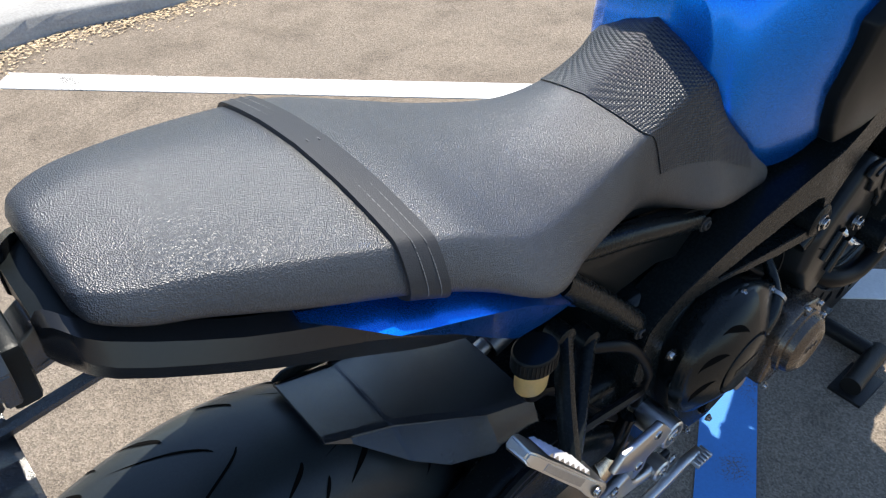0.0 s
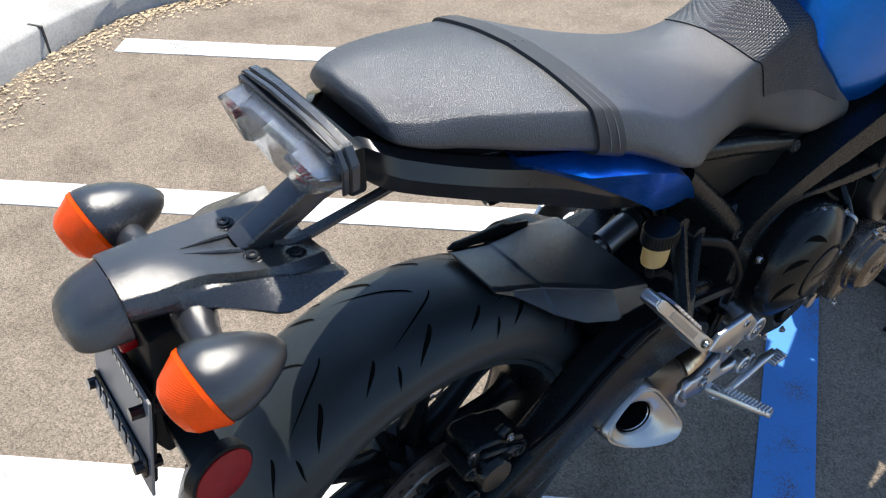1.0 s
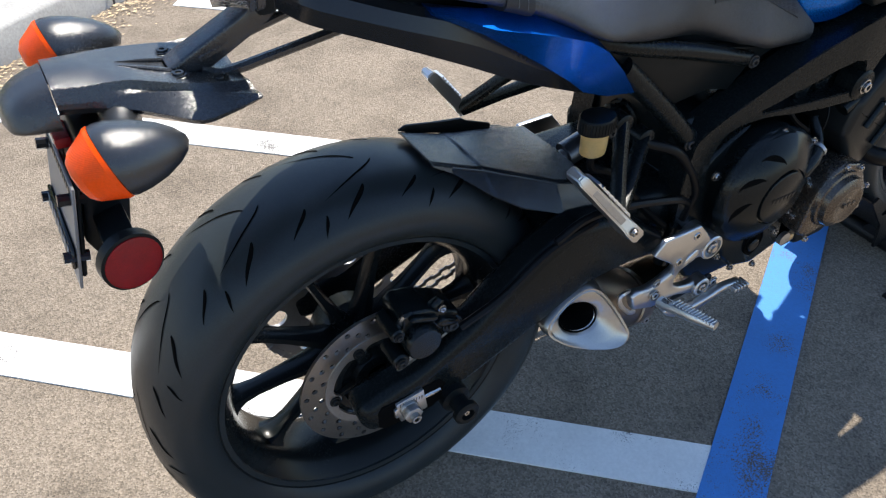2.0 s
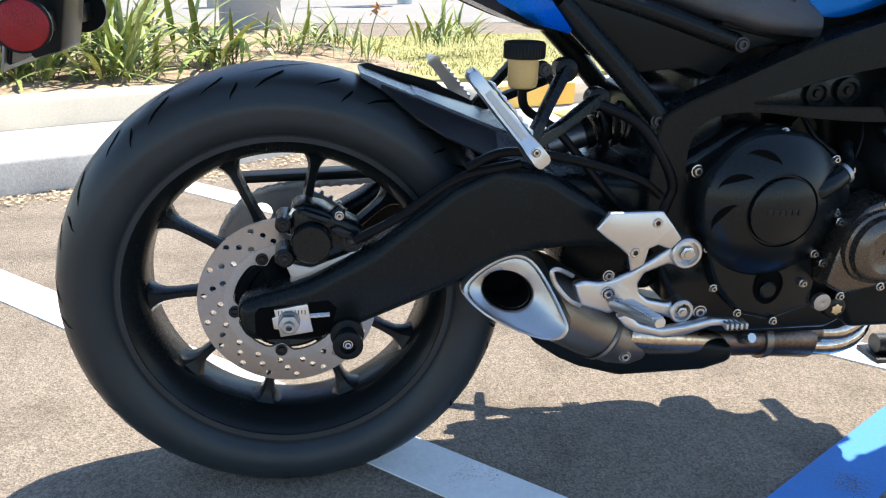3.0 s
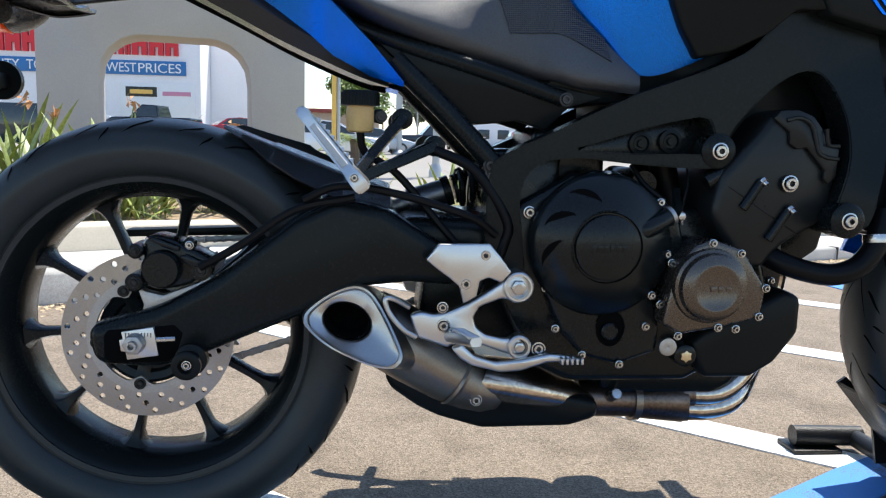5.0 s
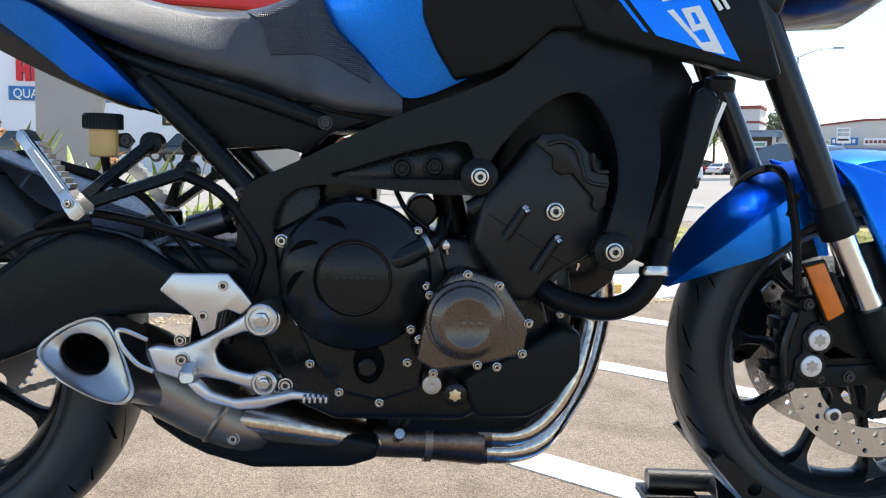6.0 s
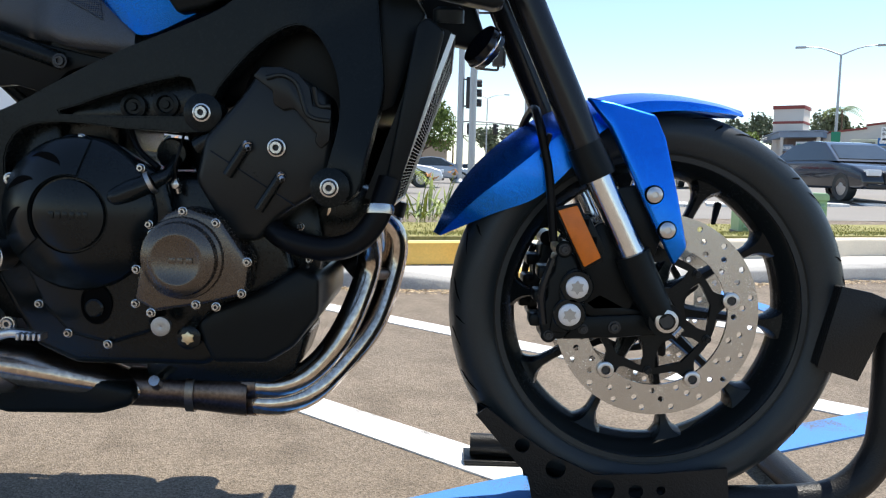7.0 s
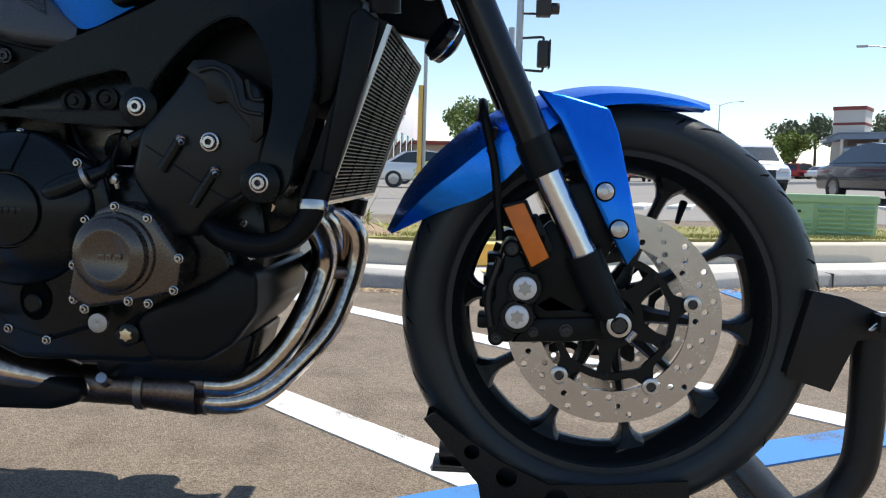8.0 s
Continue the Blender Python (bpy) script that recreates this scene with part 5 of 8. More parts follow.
for s in (-1, 1):
    part("indicator_stalk", sweep([(-0.240, 0.040 * s, 0.788), (-0.245, 0.070 * s, 0.789), (-0.247, 0.108 * s, 0.791)], [0.020, 0.016, 0.014], 14), M["satin"], fender)
    own = bmesh.new()
    rows = []
    for x, z, r in ((-0.2660, 0.797, 0.0325), (-0.262, 0.7975, 0.0335), (-0.250, 0.799, 0.0325), (-0.232, 0.800, 0.0275), (-0.215, 0.801, 0.0195), (-0.204, 0.801, 0.0115), (-0.198, 0.801, 0.003)):
        rows.append(oval((x, 0.124 * s, z), (0, 1, 0), (-0.34, 0, 0.98), r * 1.15, r, 24))
    ind = part("indicator", loft(rows), M["satin"], fender, "black turn indicator with an amber lens", 60)
    rows = [oval((-0.2665 - 0.94 * d, 0.124 * s, 0.797 - 0.33 * d), (0, 1, 0), (-0.34, 0, 0.98), r * 1.15, r, 24) for d, r in ((0.0, 0.0333), (0.0040, 0.0330), (0.0065, 0.0315), (0.0250, 0.0235), (0.0310, 0.0175), (0.0335, 0.0090))]
    part("amber_lens", loft(rows), M["amber"], ind, "orange lens", 22)
part("plate_bracket", prism([(-0.284, 0.785), (-0.255, 0.790), (-0.248, 0.720), (-0.262, 0.650), (-0.296, 0.640), (-0.306, 0.665), (-0.290, 0.745)], -0.045, 0.045, 0.005), M["plastic"], fender)
# the plate leans, its lower edge further back
PT, PD, PN = Vector((-0.300, 0, 0.745)), Vector((-0.192, 0, -0.981)), Vector((-0.981, 0, 0.192))
turn_p = Matrix.Rotation(radians(11.05), 4, "Y")
def on_plate(v0, v1, u0, u1, n0, n1, bevel=0.0006, bm=None):
    c = PT + PD * ((v0 + v1) / 2) + PN * ((n0 + n1) / 2)
    return box(c.x - (n1 - n0) / 2, c.x + (n1 - n0) / 2, u0, u1, c.z - (v1 - v0) / 2, c.z + (v1 - v0) / 2, bevel, 1, bm, turn_p)
lp = part("licence_plate", on_plate(0, 0.118, -0.071, 0.071, 0, 0.003), M["plate"], fender, "grey plate with raised marks in a dark holder")
part("plate_holder", on_plate(0.004, 0.110, -0.064, 0.064, -0.006, -0.0005, 0.002), M["plastic"], lp)
part("plate_band", on_plate(0.072, 0.098, -0.066, 0.066, 0.0032, 0.0075, 0.002), M["gloss"], lp, "black band with pale raised marks")
for k in range(7):
    part("plate_mark", on_plate(0.077, 0.093, -0.056 + 0.0168 * k, -0.045 + 0.0168 * k, 0.0076, 0.0088), M["plate"], lp)
for k in range(12):
    part("plate_mark", on_plate(0.004, 0.011, -0.060 + 0.0102 * k, -0.0535 + 0.0102 * k, 0.003, 0.0038, 0.0002), M["gloss"], lp)
for y, v in ((-0.058, 0.018), (0.058, 0.018), (-0.060, 0.085), (0.060, 0.085)):
    q = PT + PD * v
    part("plate_bolt", sweep([q + PN * 0.0145 + Vector((0, y, 0)), q - PN * 0.010 + Vector((0, y, 0))], 0.0062, 8, 1), M["gloss"], lp)
for s in (-1, 1):
    ref = lathe([(0.031, 0.006), (0.031, -0.006), (0.029, -0.007), (0.0001, -0.0065)], (-0.275, 0.125 * s, 0.689), 32, False, tilt=(Matrix.Rotation(radians(12), 3, "Z") if s < 0 else Matrix.Rotation(radians(180), 3, "Z")))
    holder = part("side_reflector", ref, M["plastic"], fender, "round red side reflector")
    part("reflector_face", lathe([(0.028, 0), (0.028, -0.0085), (0.026, -0.0095), (0.0001, -0.0100)], (-0.275, 0.125 * s, 0.689), 32, False, tilt=(Matrix.Rotation(radians(12), 3, "Z") if s < 0 else Matrix.Rotation(radians(180), 3, "Z"))), M["red"], holder, "red reflector face")
    part("reflector_arm", prism([(-0.292, 0.694), (-0.262, 0.700), (-0.262, 0.676), (-0.292, 0.672)], 0.118 * s - 0.003, 0.045 * s, 0.002), M["plastic"], holder)
part("plate_lamp", box(-0.302, -0.286, -0.02, 0.02, 0.760, 0.772, 0.003), M["red"], fender)

# passenger pegs
for s in (1, -1):
    def side(bm):
        return bm if s == 1 else mirrored(bm)
    dz = 0.0 if s == 1 else -0.026
    brk = bmesh.new()
    sweep([(0.365, -0.106, 0.639), (0.330, -0.150, 0.598 + dz * 0.5), (0.300, -0.190, 0.560 + dz)], [0.0090, 0.0078, 0.0088], 10, 4, 1.15, bm=brk, square=True)
    sweep([(0.412, -0.105, 0.602), (0.355, -0.150, 0.578 + dz * 0.5), (0.300, -0.190, 0.556 + dz)], [0.0095, 0.0080, 0.0088], 10, 4, 1.15, bm=brk, square=True)
    for x, z in ((0.365, 0.639), (0.412, 0.602)):
        lathe([(0.015, -0.090), (0.015, -0.112), (0.012, -0.114), (0.0001, -0.114)], (x, 0, z), 18, False, brk)
    hang = part("peg_hanger", side(brk), M["frame"], bike, "black passenger peg hanger")
    for x, z in ((0.365, 0.639), (0.412, 0.602)):
        bolt(hang, x, -0.112 * s, z, 0.0075, 0.004, "socket", None if s == 1 else (0, 0, math.pi))
    A, B = Vector((0.309, -0.208, 0.549 + dz)), Vector((0.226, -0.178, 0.648 + dz))
    along = (B - A).normalized()
    wide = along.cross(Vector((0, 1, 0))).normalized()
    def slab(t, w, d, o=0.0):
        c = A.lerp(B, t) + Vector((0, -o, 0))
        return [c + wide * w + Vector((0, d, 0)), c + wide * w * 0.8 + Vector((0, -d, 0)), c - wide * w * 0.8 + Vector((0, -d, 0)), c - wide * w + Vector((0, d, 0))]
    peg = loft([slab(-0.06, 0.0095, 0.014), slab(0.0, 0.0125, 0.018), slab(0.15, 0.0115, 0.018), slab(0.20, 0.0095, 0.014), slab(0.55, 0.0095, 0.014), slab(0.84, 0.0085, 0.015), slab(0.94, 0.0090, 0.015), slab(1.0, 0.0055, 0.012)])
    beveled(peg, 0.0018)
    pg = part("passenger_peg", side(peg), M["alu"], hang, "silver folded passenger footpeg")
    for k in range(8):
        t = 0.26 + 0.52 * k / 7
        c = A.lerp(B, t) - wide * 0.0100
        tooth = loft([[c - along * 0.0045 + Vector((0, -0.013, 0)), c + along * 0.0045 + Vector((0, -0.013, 0)), c - wide * 0.0038 + Vector((0, -0.012, 0))], [c - along * 0.0045 + Vector((0, 0.013, 0)), c + along * 0.0045 + Vector((0, 0.013, 0)), c - wide * 0.0038 + Vector((0, 0.012, 0))]])
        part("peg_tooth", side(tooth), M["alu"], pg)
    part("peg_recess", side(loft([slab(0.26, 0.0052, 0.0006, 0.0142), slab(0.52, 0.0052, 0.0006, 0.0142), slab(0.78, 0.0044, 0.0006, 0.0148)])), M["alu_cast"], pg)
    bolt(pg, 0.300, -0.224 * s, 0.560 + dz, 0.006, 0.004, "bolt", None if s == 1 else (0, 0, math.pi))

# rear brake reservoir
res = part("brake_reservoir", loft([oval((0.3055, -0.120, z), (1, 0, 0), (0, 1, 0), a, a * 0.8, 24) for z, a in ((0.6185, 0.015), (0.6205, 0.0180), (0.625, 0.0192), (0.650, 0.0196), (0.6535, 0.0185), (0.656, 0.0185))]), M["yellowed"], bike, "translucent rear brake fluid reservoir with a black cap")
part("cap", loft([oval((0.3055, -0.120, z), (1, 0, 0), (0, 1, 0), a, a * 0.8, 24) for z, a in ((0.655, 0.0225), (0.6555, 0.0262), (0.674, 0.0262), (0.676, 0.0245), (0.6765, 0.020))]), M["plastic"], res)
for k in range(18):
    t = math.pi * (k + 0.5) / 18 + math.pi
    part("cap_rib", sweep([(0.3055 + 0.0262 * math.cos(t), -0.120 + 0.0210 * math.sin(t), 0.657), (0.3055 + 0.0262 * math.cos(t), -0.120 + 0.0210 * math.sin(t), 0.673)], 0.0009, 5, 1), M["plastic"], res)
part("reservoir_tab", prism([(0.322, 0.650), (0.335, 0.652), (0.345, 0.641), (0.336, 0.630), (0.322, 0.634)], -0.118, -0.108, 0.002), M["frame"], res)
bolt(res, 0.335, -0.118, 0.641, 0.0085, 0.005, "socket")
part("reservoir_hose", sweep([(0.3055, -0.118, 0.620), (0.314, -0.115, 0.590), (0.360, -0.110, 0.560), (0.430, -0.125, 0.480), (0.470, -0.130, 0.440)], 0.006, 8), M["cable"], bike)

# rider's right peg, heel plate and brake pedal
YARM = [(0.512, 0.428), (0.503, 0.416), (0.479, 0.400), (0.455, 0.386), (0.433, 0.376), (0.411, 0.371), (0.392, 0.375), (0.377, 0.370), (0.383, 0.350), (0.388, 0.338), (0.430, 0.324), (0.448, 0.332), (0.480, 0.327), (0.517, 0.314), (0.534, 0.313), (0.544, 0.326), (0.532, 0.339), (0.509, 0.337), (0.483, 0.343), (0.470, 0.353), (0.466, 0.367), (0.474, 0.382), (0.505, 0.394), (0.528, 0.389), (0.545, 0.400), (0.548, 0.418), (0.534, 0.431)]
rset = part("footpeg_bracket", prism(YARM, -0.180, -0.164, 0.0045, 3), M["alu"], bike, "silver cast footpeg bracket", 50)
for x, z, r in ((0.527, 0.411, 0.0165), (0.531, 0.326, 0.0120)):
    part("bracket_boss", lathe([(r + 0.005, -0.165), (r + 0.005, -0.185), (r + 0.003, -0.187), (r, -0.187), (r - 0.001, -0.178), (0.0001, -0.178)], (x, 0, z), 28, False), M["alu"], rset)
    part("boss_recess", lathe([(r - 0.0015, -0.178), (r - 0.0015, -0.1788), (0.0001, -0.1788)], (x, 0, z), 24, False), M["socket"], rset)
    nutm = prism(hexagon(x, z, r * 0.66), -0.188, -0.178, 0.001)
    lathe([(r * 0.34, -0.188), (r * 0.34, -0.191), (0.0001, -0.191)], (x, 0, z), 14, False, nutm)
    part("pivot_nut", nutm, M["bolt"], rset, "zinc plated pivot nut")
part("heel_plate", prism([(0.397, 0.449), (0.414, 0.471), (0.485, 0.472), (0.502, 0.452), (0.516, 0.433), (0.502, 0.418), (0.484, 0.425), (0.472, 0.420), (0.468, 0.398), (0.450, 0.388), (0.444, 0.412), (0.430, 0.424), (0.414, 0.435)], -0.188, -0.178, 0.0025, 3), M["alu"], rset, "brushed aluminium heel plate")
for x, z, r in ((0.479, 0.456, 0.0100), (0.453, 0.416, 0.0100), (0.424, 0.356, 0.0095), (0.422, 0.382, 0.0080), (0.559, 0.323, 0.0100)):
    bolt(rset, x, -0.186 if z > 0.4 else -0.181, z, r, 0.004)
part("brake_pedal", prism([(0.434, 0.328), (0.446, 0.314), (0.462, 0.304), (0.502, 0.294), (0.531, 0.296), (0.568, 0.308), (0.615, 0.310), (0.612, 0.316), (0.572, 0.320), (0.530, 0.311), (0.496, 0.308), (0.466, 0.317), (0.448, 0.334)], -0.200, -0.186, 0.003, 2), M["alu"], rset, "silver rear brake pedal", 50)
part("pedal_link", box(0.535, 0.566, -0.176, -0.166, 0.314, 0.330, 0.004), M["socket"], rset)
for k in range(5):
    part("pedal_tooth", box(0.585 + 0.007 * k, 0.589 + 0.007 * k, -0.212, -0.192, 0.308, 0.317, 0.001, 1), M["alu"], rset)
pegm = bmesh.new()
sweep([(0.434, -0.186, 0.342), (0.446, -0.240, 0.352), (0.456, -0.279, 0.358)], [0.010, 0.0105, 0.0080], 10, 5, 0.7, (0, 0, 1), pegm, True)
ribs_at = []
for k in range(13):
    q = Vector((0.442, -0.212, 0.3575)).lerp(Vector((0.454, -0.274, 0.3625)), k / 12)
    ribs_at.append(q)
rider_peg = part("rider_peg", pegm, M["alu"], rset, "ribbed silver footpeg")
for q in ribs_at:
    part("peg_rib", box(q.x - 0.0075, q.x + 0.0075, q.y - 0.0014, q.y + 0.0014, q.z - 0.003, q.z + 0.0025, 0.0008, 1), M["alu"], rider_peg)
part("peg_spring", lathe([(0.009, -0.192), (0.009, -0.205), (0.005, -0.205), (0.005, -0.192)], (0.437, 0, 0.345), 16), M["bolt"], rset)
part("master_cylinder", sweep([(0.470, -0.140, 0.372), (0.485, -0.140, 0.440)], 0.011, 12, 3), M["engine"], rset)
part("brake_line", sweep([(0.505, -0.132, 0.440), (0.514, -0.132, 0.468), (0.518, -0.132, 0.492), (0.498, -0.130, 0.531), (0.462, -0.126, 0.574), (0.410, -0.112, 0.597)], 0.0078, 10), M["cable"], bike)
part("brake_line", sweep([(0.500, -0.140, 0.478), (0.460, -0.150, 0.505), (0.36, -0.155, 0.535), (0.28, -0.158, 0.545), (0.23, -0.158, 0.525)], 0.006, 8), M["cable"], bike)
bolt(bike, 0.547, -0.14, 0.512, 0.009, 0.007)

# the left side's bracket, peg and gear lever mirror the right
def across(ob, parent):
    me = ob.data.copy()
    me.transform(ob.matrix_basis)
    me.transform(Matrix.Diagonal((1, -1, 1, 1)))
    me.flip_normals()
    twin = new({"brake_pedal": "gear_lever"}.get(ob.name.split(".")[0], ob.name.split(".")[0]), me)
    twin.parent = parent
    for child in list(ob.children):
        if not child.name.startswith(("master_cylinder",)):
            across(child, twin)
    return twin
tagged(across(rset, bike), "silver cast footpeg bracket")
# Unseen left-side parts, placed to cast the uneven shadow under the machine.
part("side_stand", sweep([(0.520, 0.165, 0.300), (0.440, 0.195, 0.285), (0.345, 0.225, 0.280), (0.325, 0.245, 0.285)], [0.014, 0.011, 0.010, 0.012], 10), M["frame"], bike, "folded black side stand")
part("alternator_cover", lathe([(0.100, 0.140), (0.098, 0.190), (0.090, 0.206), (0.070, 0.216), (0.0001, 0.220)], (0.690, 0, 0.400), 40, False), M["engine"], engine, "black alternator cover")
part("sprocket_cover", prism([(0.520, 0.380), (0.540, 0.480), (0.600, 0.490), (0.620, 0.340), (0.560, 0.320)], 0.140, 0.190, 0.01, 3), M["engine"], engine)
part("water_pump", lathe([(0.050, 0.140), (0.048, 0.200), (0.038, 0.215), (0.0001, 0.217)], (0.830, 0, 0.360), 28, False), M["engine"], engine)

# cooling
RAD_LO, RAD_HI = Vector((1.056, 0, 0.494)), Vector((1.132, 0, 0.708))
RAD_N = Vector((0.942, 0, -0.335))
def rad_slab(u0, u1, n0, n1, lo, hi, bm=None):
    """A bar of the radiator: from u0 to u1 up its face, n0 to n1 out of it, between two widths."""
    p, q = RAD_LO.lerp(RAD_HI, u0), RAD_LO.lerp(RAD_HI, u1)
    return loft([[p + RAD_N * n0 + Vector((0, y, 0)), q + RAD_N * n0 + Vector((0, y, 0)), q + RAD_N * n1 + Vector((0, y, 0)), p + RAD_N * n1 + Vector((0, y, 0))] for y in (lo, hi)], bm=bm)
rad = part("radiator", rad_slab(-0.02, 1.03, -0.032, -0.002, -0.170, 0.238), M["plastic"], bike, "black radiator with pale fins", 30)
fins = bmesh.new()
for k in range(44):
    rad_slab((k + 0.39) / 44, (k + 0.61) / 44, 0.0, 0.0022, -0.156, 0.226, fins)
tagged(part("radiator_mesh", fins, M["shock"], rad, "thin aluminium radiator fins"), kind="stuff")
for y in (-0.166, 0.232):
    part("radiator_edge", rad_slab(-0.01, 1.02, -0.004, 0.004, y - 0.0035, y + 0.0035), M["alu"], rad, "bare aluminium radiator edge")
part("radiator_edge", rad_slab(-0.03, -0.005, -0.004, 0.004, -0.162, 0.228), M["alu"], rad)
part("radiator_edge", rad_slab(1.005, 1.03, -0.004, 0.004, -0.162, 0.228), M["plastic"], rad)
for y in (-0.058, 0.035, 0.128):
    part("core_bar", rad_slab(0.0, 1.0, 0.0, 0.0026, y - 0.001, y + 0.001), M["groove"], rad)
part("radiator_core", rad_slab(0.0, 1.0, -0.003, -0.0008, -0.160, 0.228), M["groove"], rad, "black radiator core")
part("outlet_hose", sweep([(1.050, 0.10, 0.487), (1.040, 0.10, 0.455), (1.010, 0.10, 0.405), (0.97, 0.09, 0.37)], 0.020, 14), M["cable"], rad)
part("outlet_clamp", sweep([(1.043, 0.10, 0.465), (1.039, 0.10, 0.455)], 0.022, 14, 1), M["bolt"], rad)
part("radiator_guard", prism([(1.088, 0.722), (1.102, 0.731), (1.124, 0.714), (1.108, 0.643), (1.068, 0.510), (1.050, 0.512), (1.074, 0.640)], -0.188, -0.174, 0.006, 3), M["plastic"], rad)
part("radiator_cap", lathe([(0.020, 0.008), (0.020, -0.008), (0.014, -0.012), (0.0001, -0.012)], (1.128, -0.165, 0.735), 20, False, tilt=Matrix.Rotation(radians(-80), 3, "X")), M["plastic"], rad)
part("coolant_hose", sweep([(0.890, -0.140, 0.462), (0.925, -0.172, 0.443), (0.976, -0.184, 0.433), (1.015, -0.188, 0.443), (1.038, -0.188, 0.468), (1.048, -0.186, 0.492), (1.058, -0.178, 0.525)], 0.0160, 14), M["cable"], bike, "black rubber coolant hose")
part("hose_clamp", lathe([(0.0190, -0.006), (0.0198, 0), (0.0190, 0.006)], (1.045, -0.187, 0.486), 24, False, tilt=Matrix.Rotation(radians(80), 3, "X")), M["bolt"], bike)
part("frame_filler", prism([(1.02, 0.60), (1.06, 0.62), (1.10, 0.74), (1.06, 0.80), (1.03, 0.78)], -0.15, 0.15, 0.006), M["plastic"], bike)
part("horn", lathe([(0.034, -0.012), (0.036, 0), (0.034, 0.012), (0.020, 0.018), (0.0001, 0.018)], (1.187, 0.08, 0.734), 28, False, tilt=Matrix.Rotation(radians(-62), 3, "Z") @ Matrix.Rotation(radians(-32), 3, "X")), M["gloss"], bike, "round black horn")
part("horn_rim", lathe([(0.0365, -0.002), (0.0375, 0), (0.0365, 0.002), (0.034, 0.0)], (1.187, 0.08, 0.734), 28, True, tilt=Matrix.Rotation(radians(-62), 3, "Z") @ Matrix.Rotation(radians(-32), 3, "X")), M["chrome"], bike)

# fork
AX = Vector((0.4384, 0, -0.8988))
for s in (1, -1):
    y = -0.112 * s
    top = Vector((1.170, y, 0.905))
    seal = Vector((1.338, y, 0.538))
    low = Vector((1.392, y, 0.430))
    leg = part("fork_leg", sweep([top, seal], 0.0235, 22, 2), M["gloss"], bike, "black upside-down fork leg")
    part("fork_seal", sweep([seal + AX * -0.045, seal + AX * -0.008, seal + AX * 0.004], [0.0245, 0.0265, 0.0265], 22, 2), M["plastic"], leg)
    part("fork_slider", sweep([seal, low + AX * 0.01], 0.0190, 22, 2), M["chrome"], leg, "polished fork slider")
    foot = bmesh.new()
    sweep([low, Vector((1.412, y, 0.385)), Vector((1.436, y, 0.345))], [0.0245, 0.024, 0.021], 18, 4, bm=foot)
    lathe([(0.0001, -0.014), (0.024, -0.014), (0.024, 0.014), (0.0001, 0.014)], (1.440, y, 0.339), 24, False, foot)
    part("fork_foot", foot, M["plastic"], leg)
    if s == 1:
        part("front_axle", prism(hexagon(1.440, 0.339, 0.0105), -0.1325, -0.124), M["socket"], leg)
        part("axle_ring", lathe([(0.0160, -0.124), (0.0160, -0.132), (0.0115, -0.133), (0.0115, -0.124)], (1.440, 0, 0.339), 28), M["alu"], leg)
        part("pinch_bolt", sweep([(1.452, -0.128, 0.318), (1.462, -0.128, 0.330)], 0.005, 8, 1), M["bolt"], leg)
part("triple_clamp", box(1.14, 1.23, -0.135, 0.135, 0.845, 0.885, 0.012, 3, turn=Matrix.Rotation(radians(25), 4, "Y")), M["frame"], bike)

# front fender
def fend_row(deg, r, w, drop):
    a = radians(deg)
    rows = []
    for u, d in ((-1, drop), (-0.99, drop * 0.72), (-0.95, drop * 0.40), (-0.90, drop * 0.34), (-0.50, drop * 0.10 - 0.002), (0, -0.007), (0.50, drop * 0.10 - 0.002), (0.90, drop * 0.34), (0.95, drop * 0.40), (0.99, drop * 0.72), (1, drop)):
        rows.append((FC.x + (r - d) * math.cos(a), w * u, FC.z + (r - d) * math.sin(a)))
    return rows
fr = np.array([fend_row(*q) for q in ((162, 0.336, 0.020, 0.004), (150, 0.334, 0.066, 0.055), (138, 0.330, 0.078, 0.085), (124, 0.326, 0.082, 0.080), (110, 0.320, 0.082, 0.045), (98, 0.318, 0.080, 0.030), (86, 0.316, 0.074, 0.022), (74, 0.318, 0.056, 0.014), (66, 0.322, 0.020, 0.004))])
ff = part("front_fender", shell(smooth_rows(fr, 5), 0, 0.004), M["blue"], bike, "metallic blue front fender", 17)
for s in (1, -1):
    stay = prism([(1.322, 0.645), (1.360, 0.638), (1.418, 0.622), (1.430, 0.590), (1.448, 0.510), (1.464, 0.441), (1.447, 0.416), (1.418, 0.470), (1.393, 0.519), (1.353, 0.603)], -0.128, -0.112, 0.005, 3, lean=lambda x, z: 0.028 * max(0, (z - 0.56)) / 0.08)
    part("fender_stay", stay if s == 1 else mirrored(stay), M["blue"], ff, "blue fender stay")
for x, z in ((1.414, 0.513), (1.434, 0.465)):
    part("bolt_seat", lathe([(0.0130, -0.126), (0.0130, -0.1295), (0.0120, -0.1302), (0.0108, -0.1285)], (x, 0, z), 28, False), M["groove"], ff)
    part("stay_bolt", lathe([(0.0112, -0.127), (0.0108, -0.1315), (0.0080, -0.1338), (0.0042, -0.1345), (0.0038, -0.1325), (0.0001, -0.1325)], (x, 0, z), 28, False), M["alu"], ff, "domed silver stay bolt")

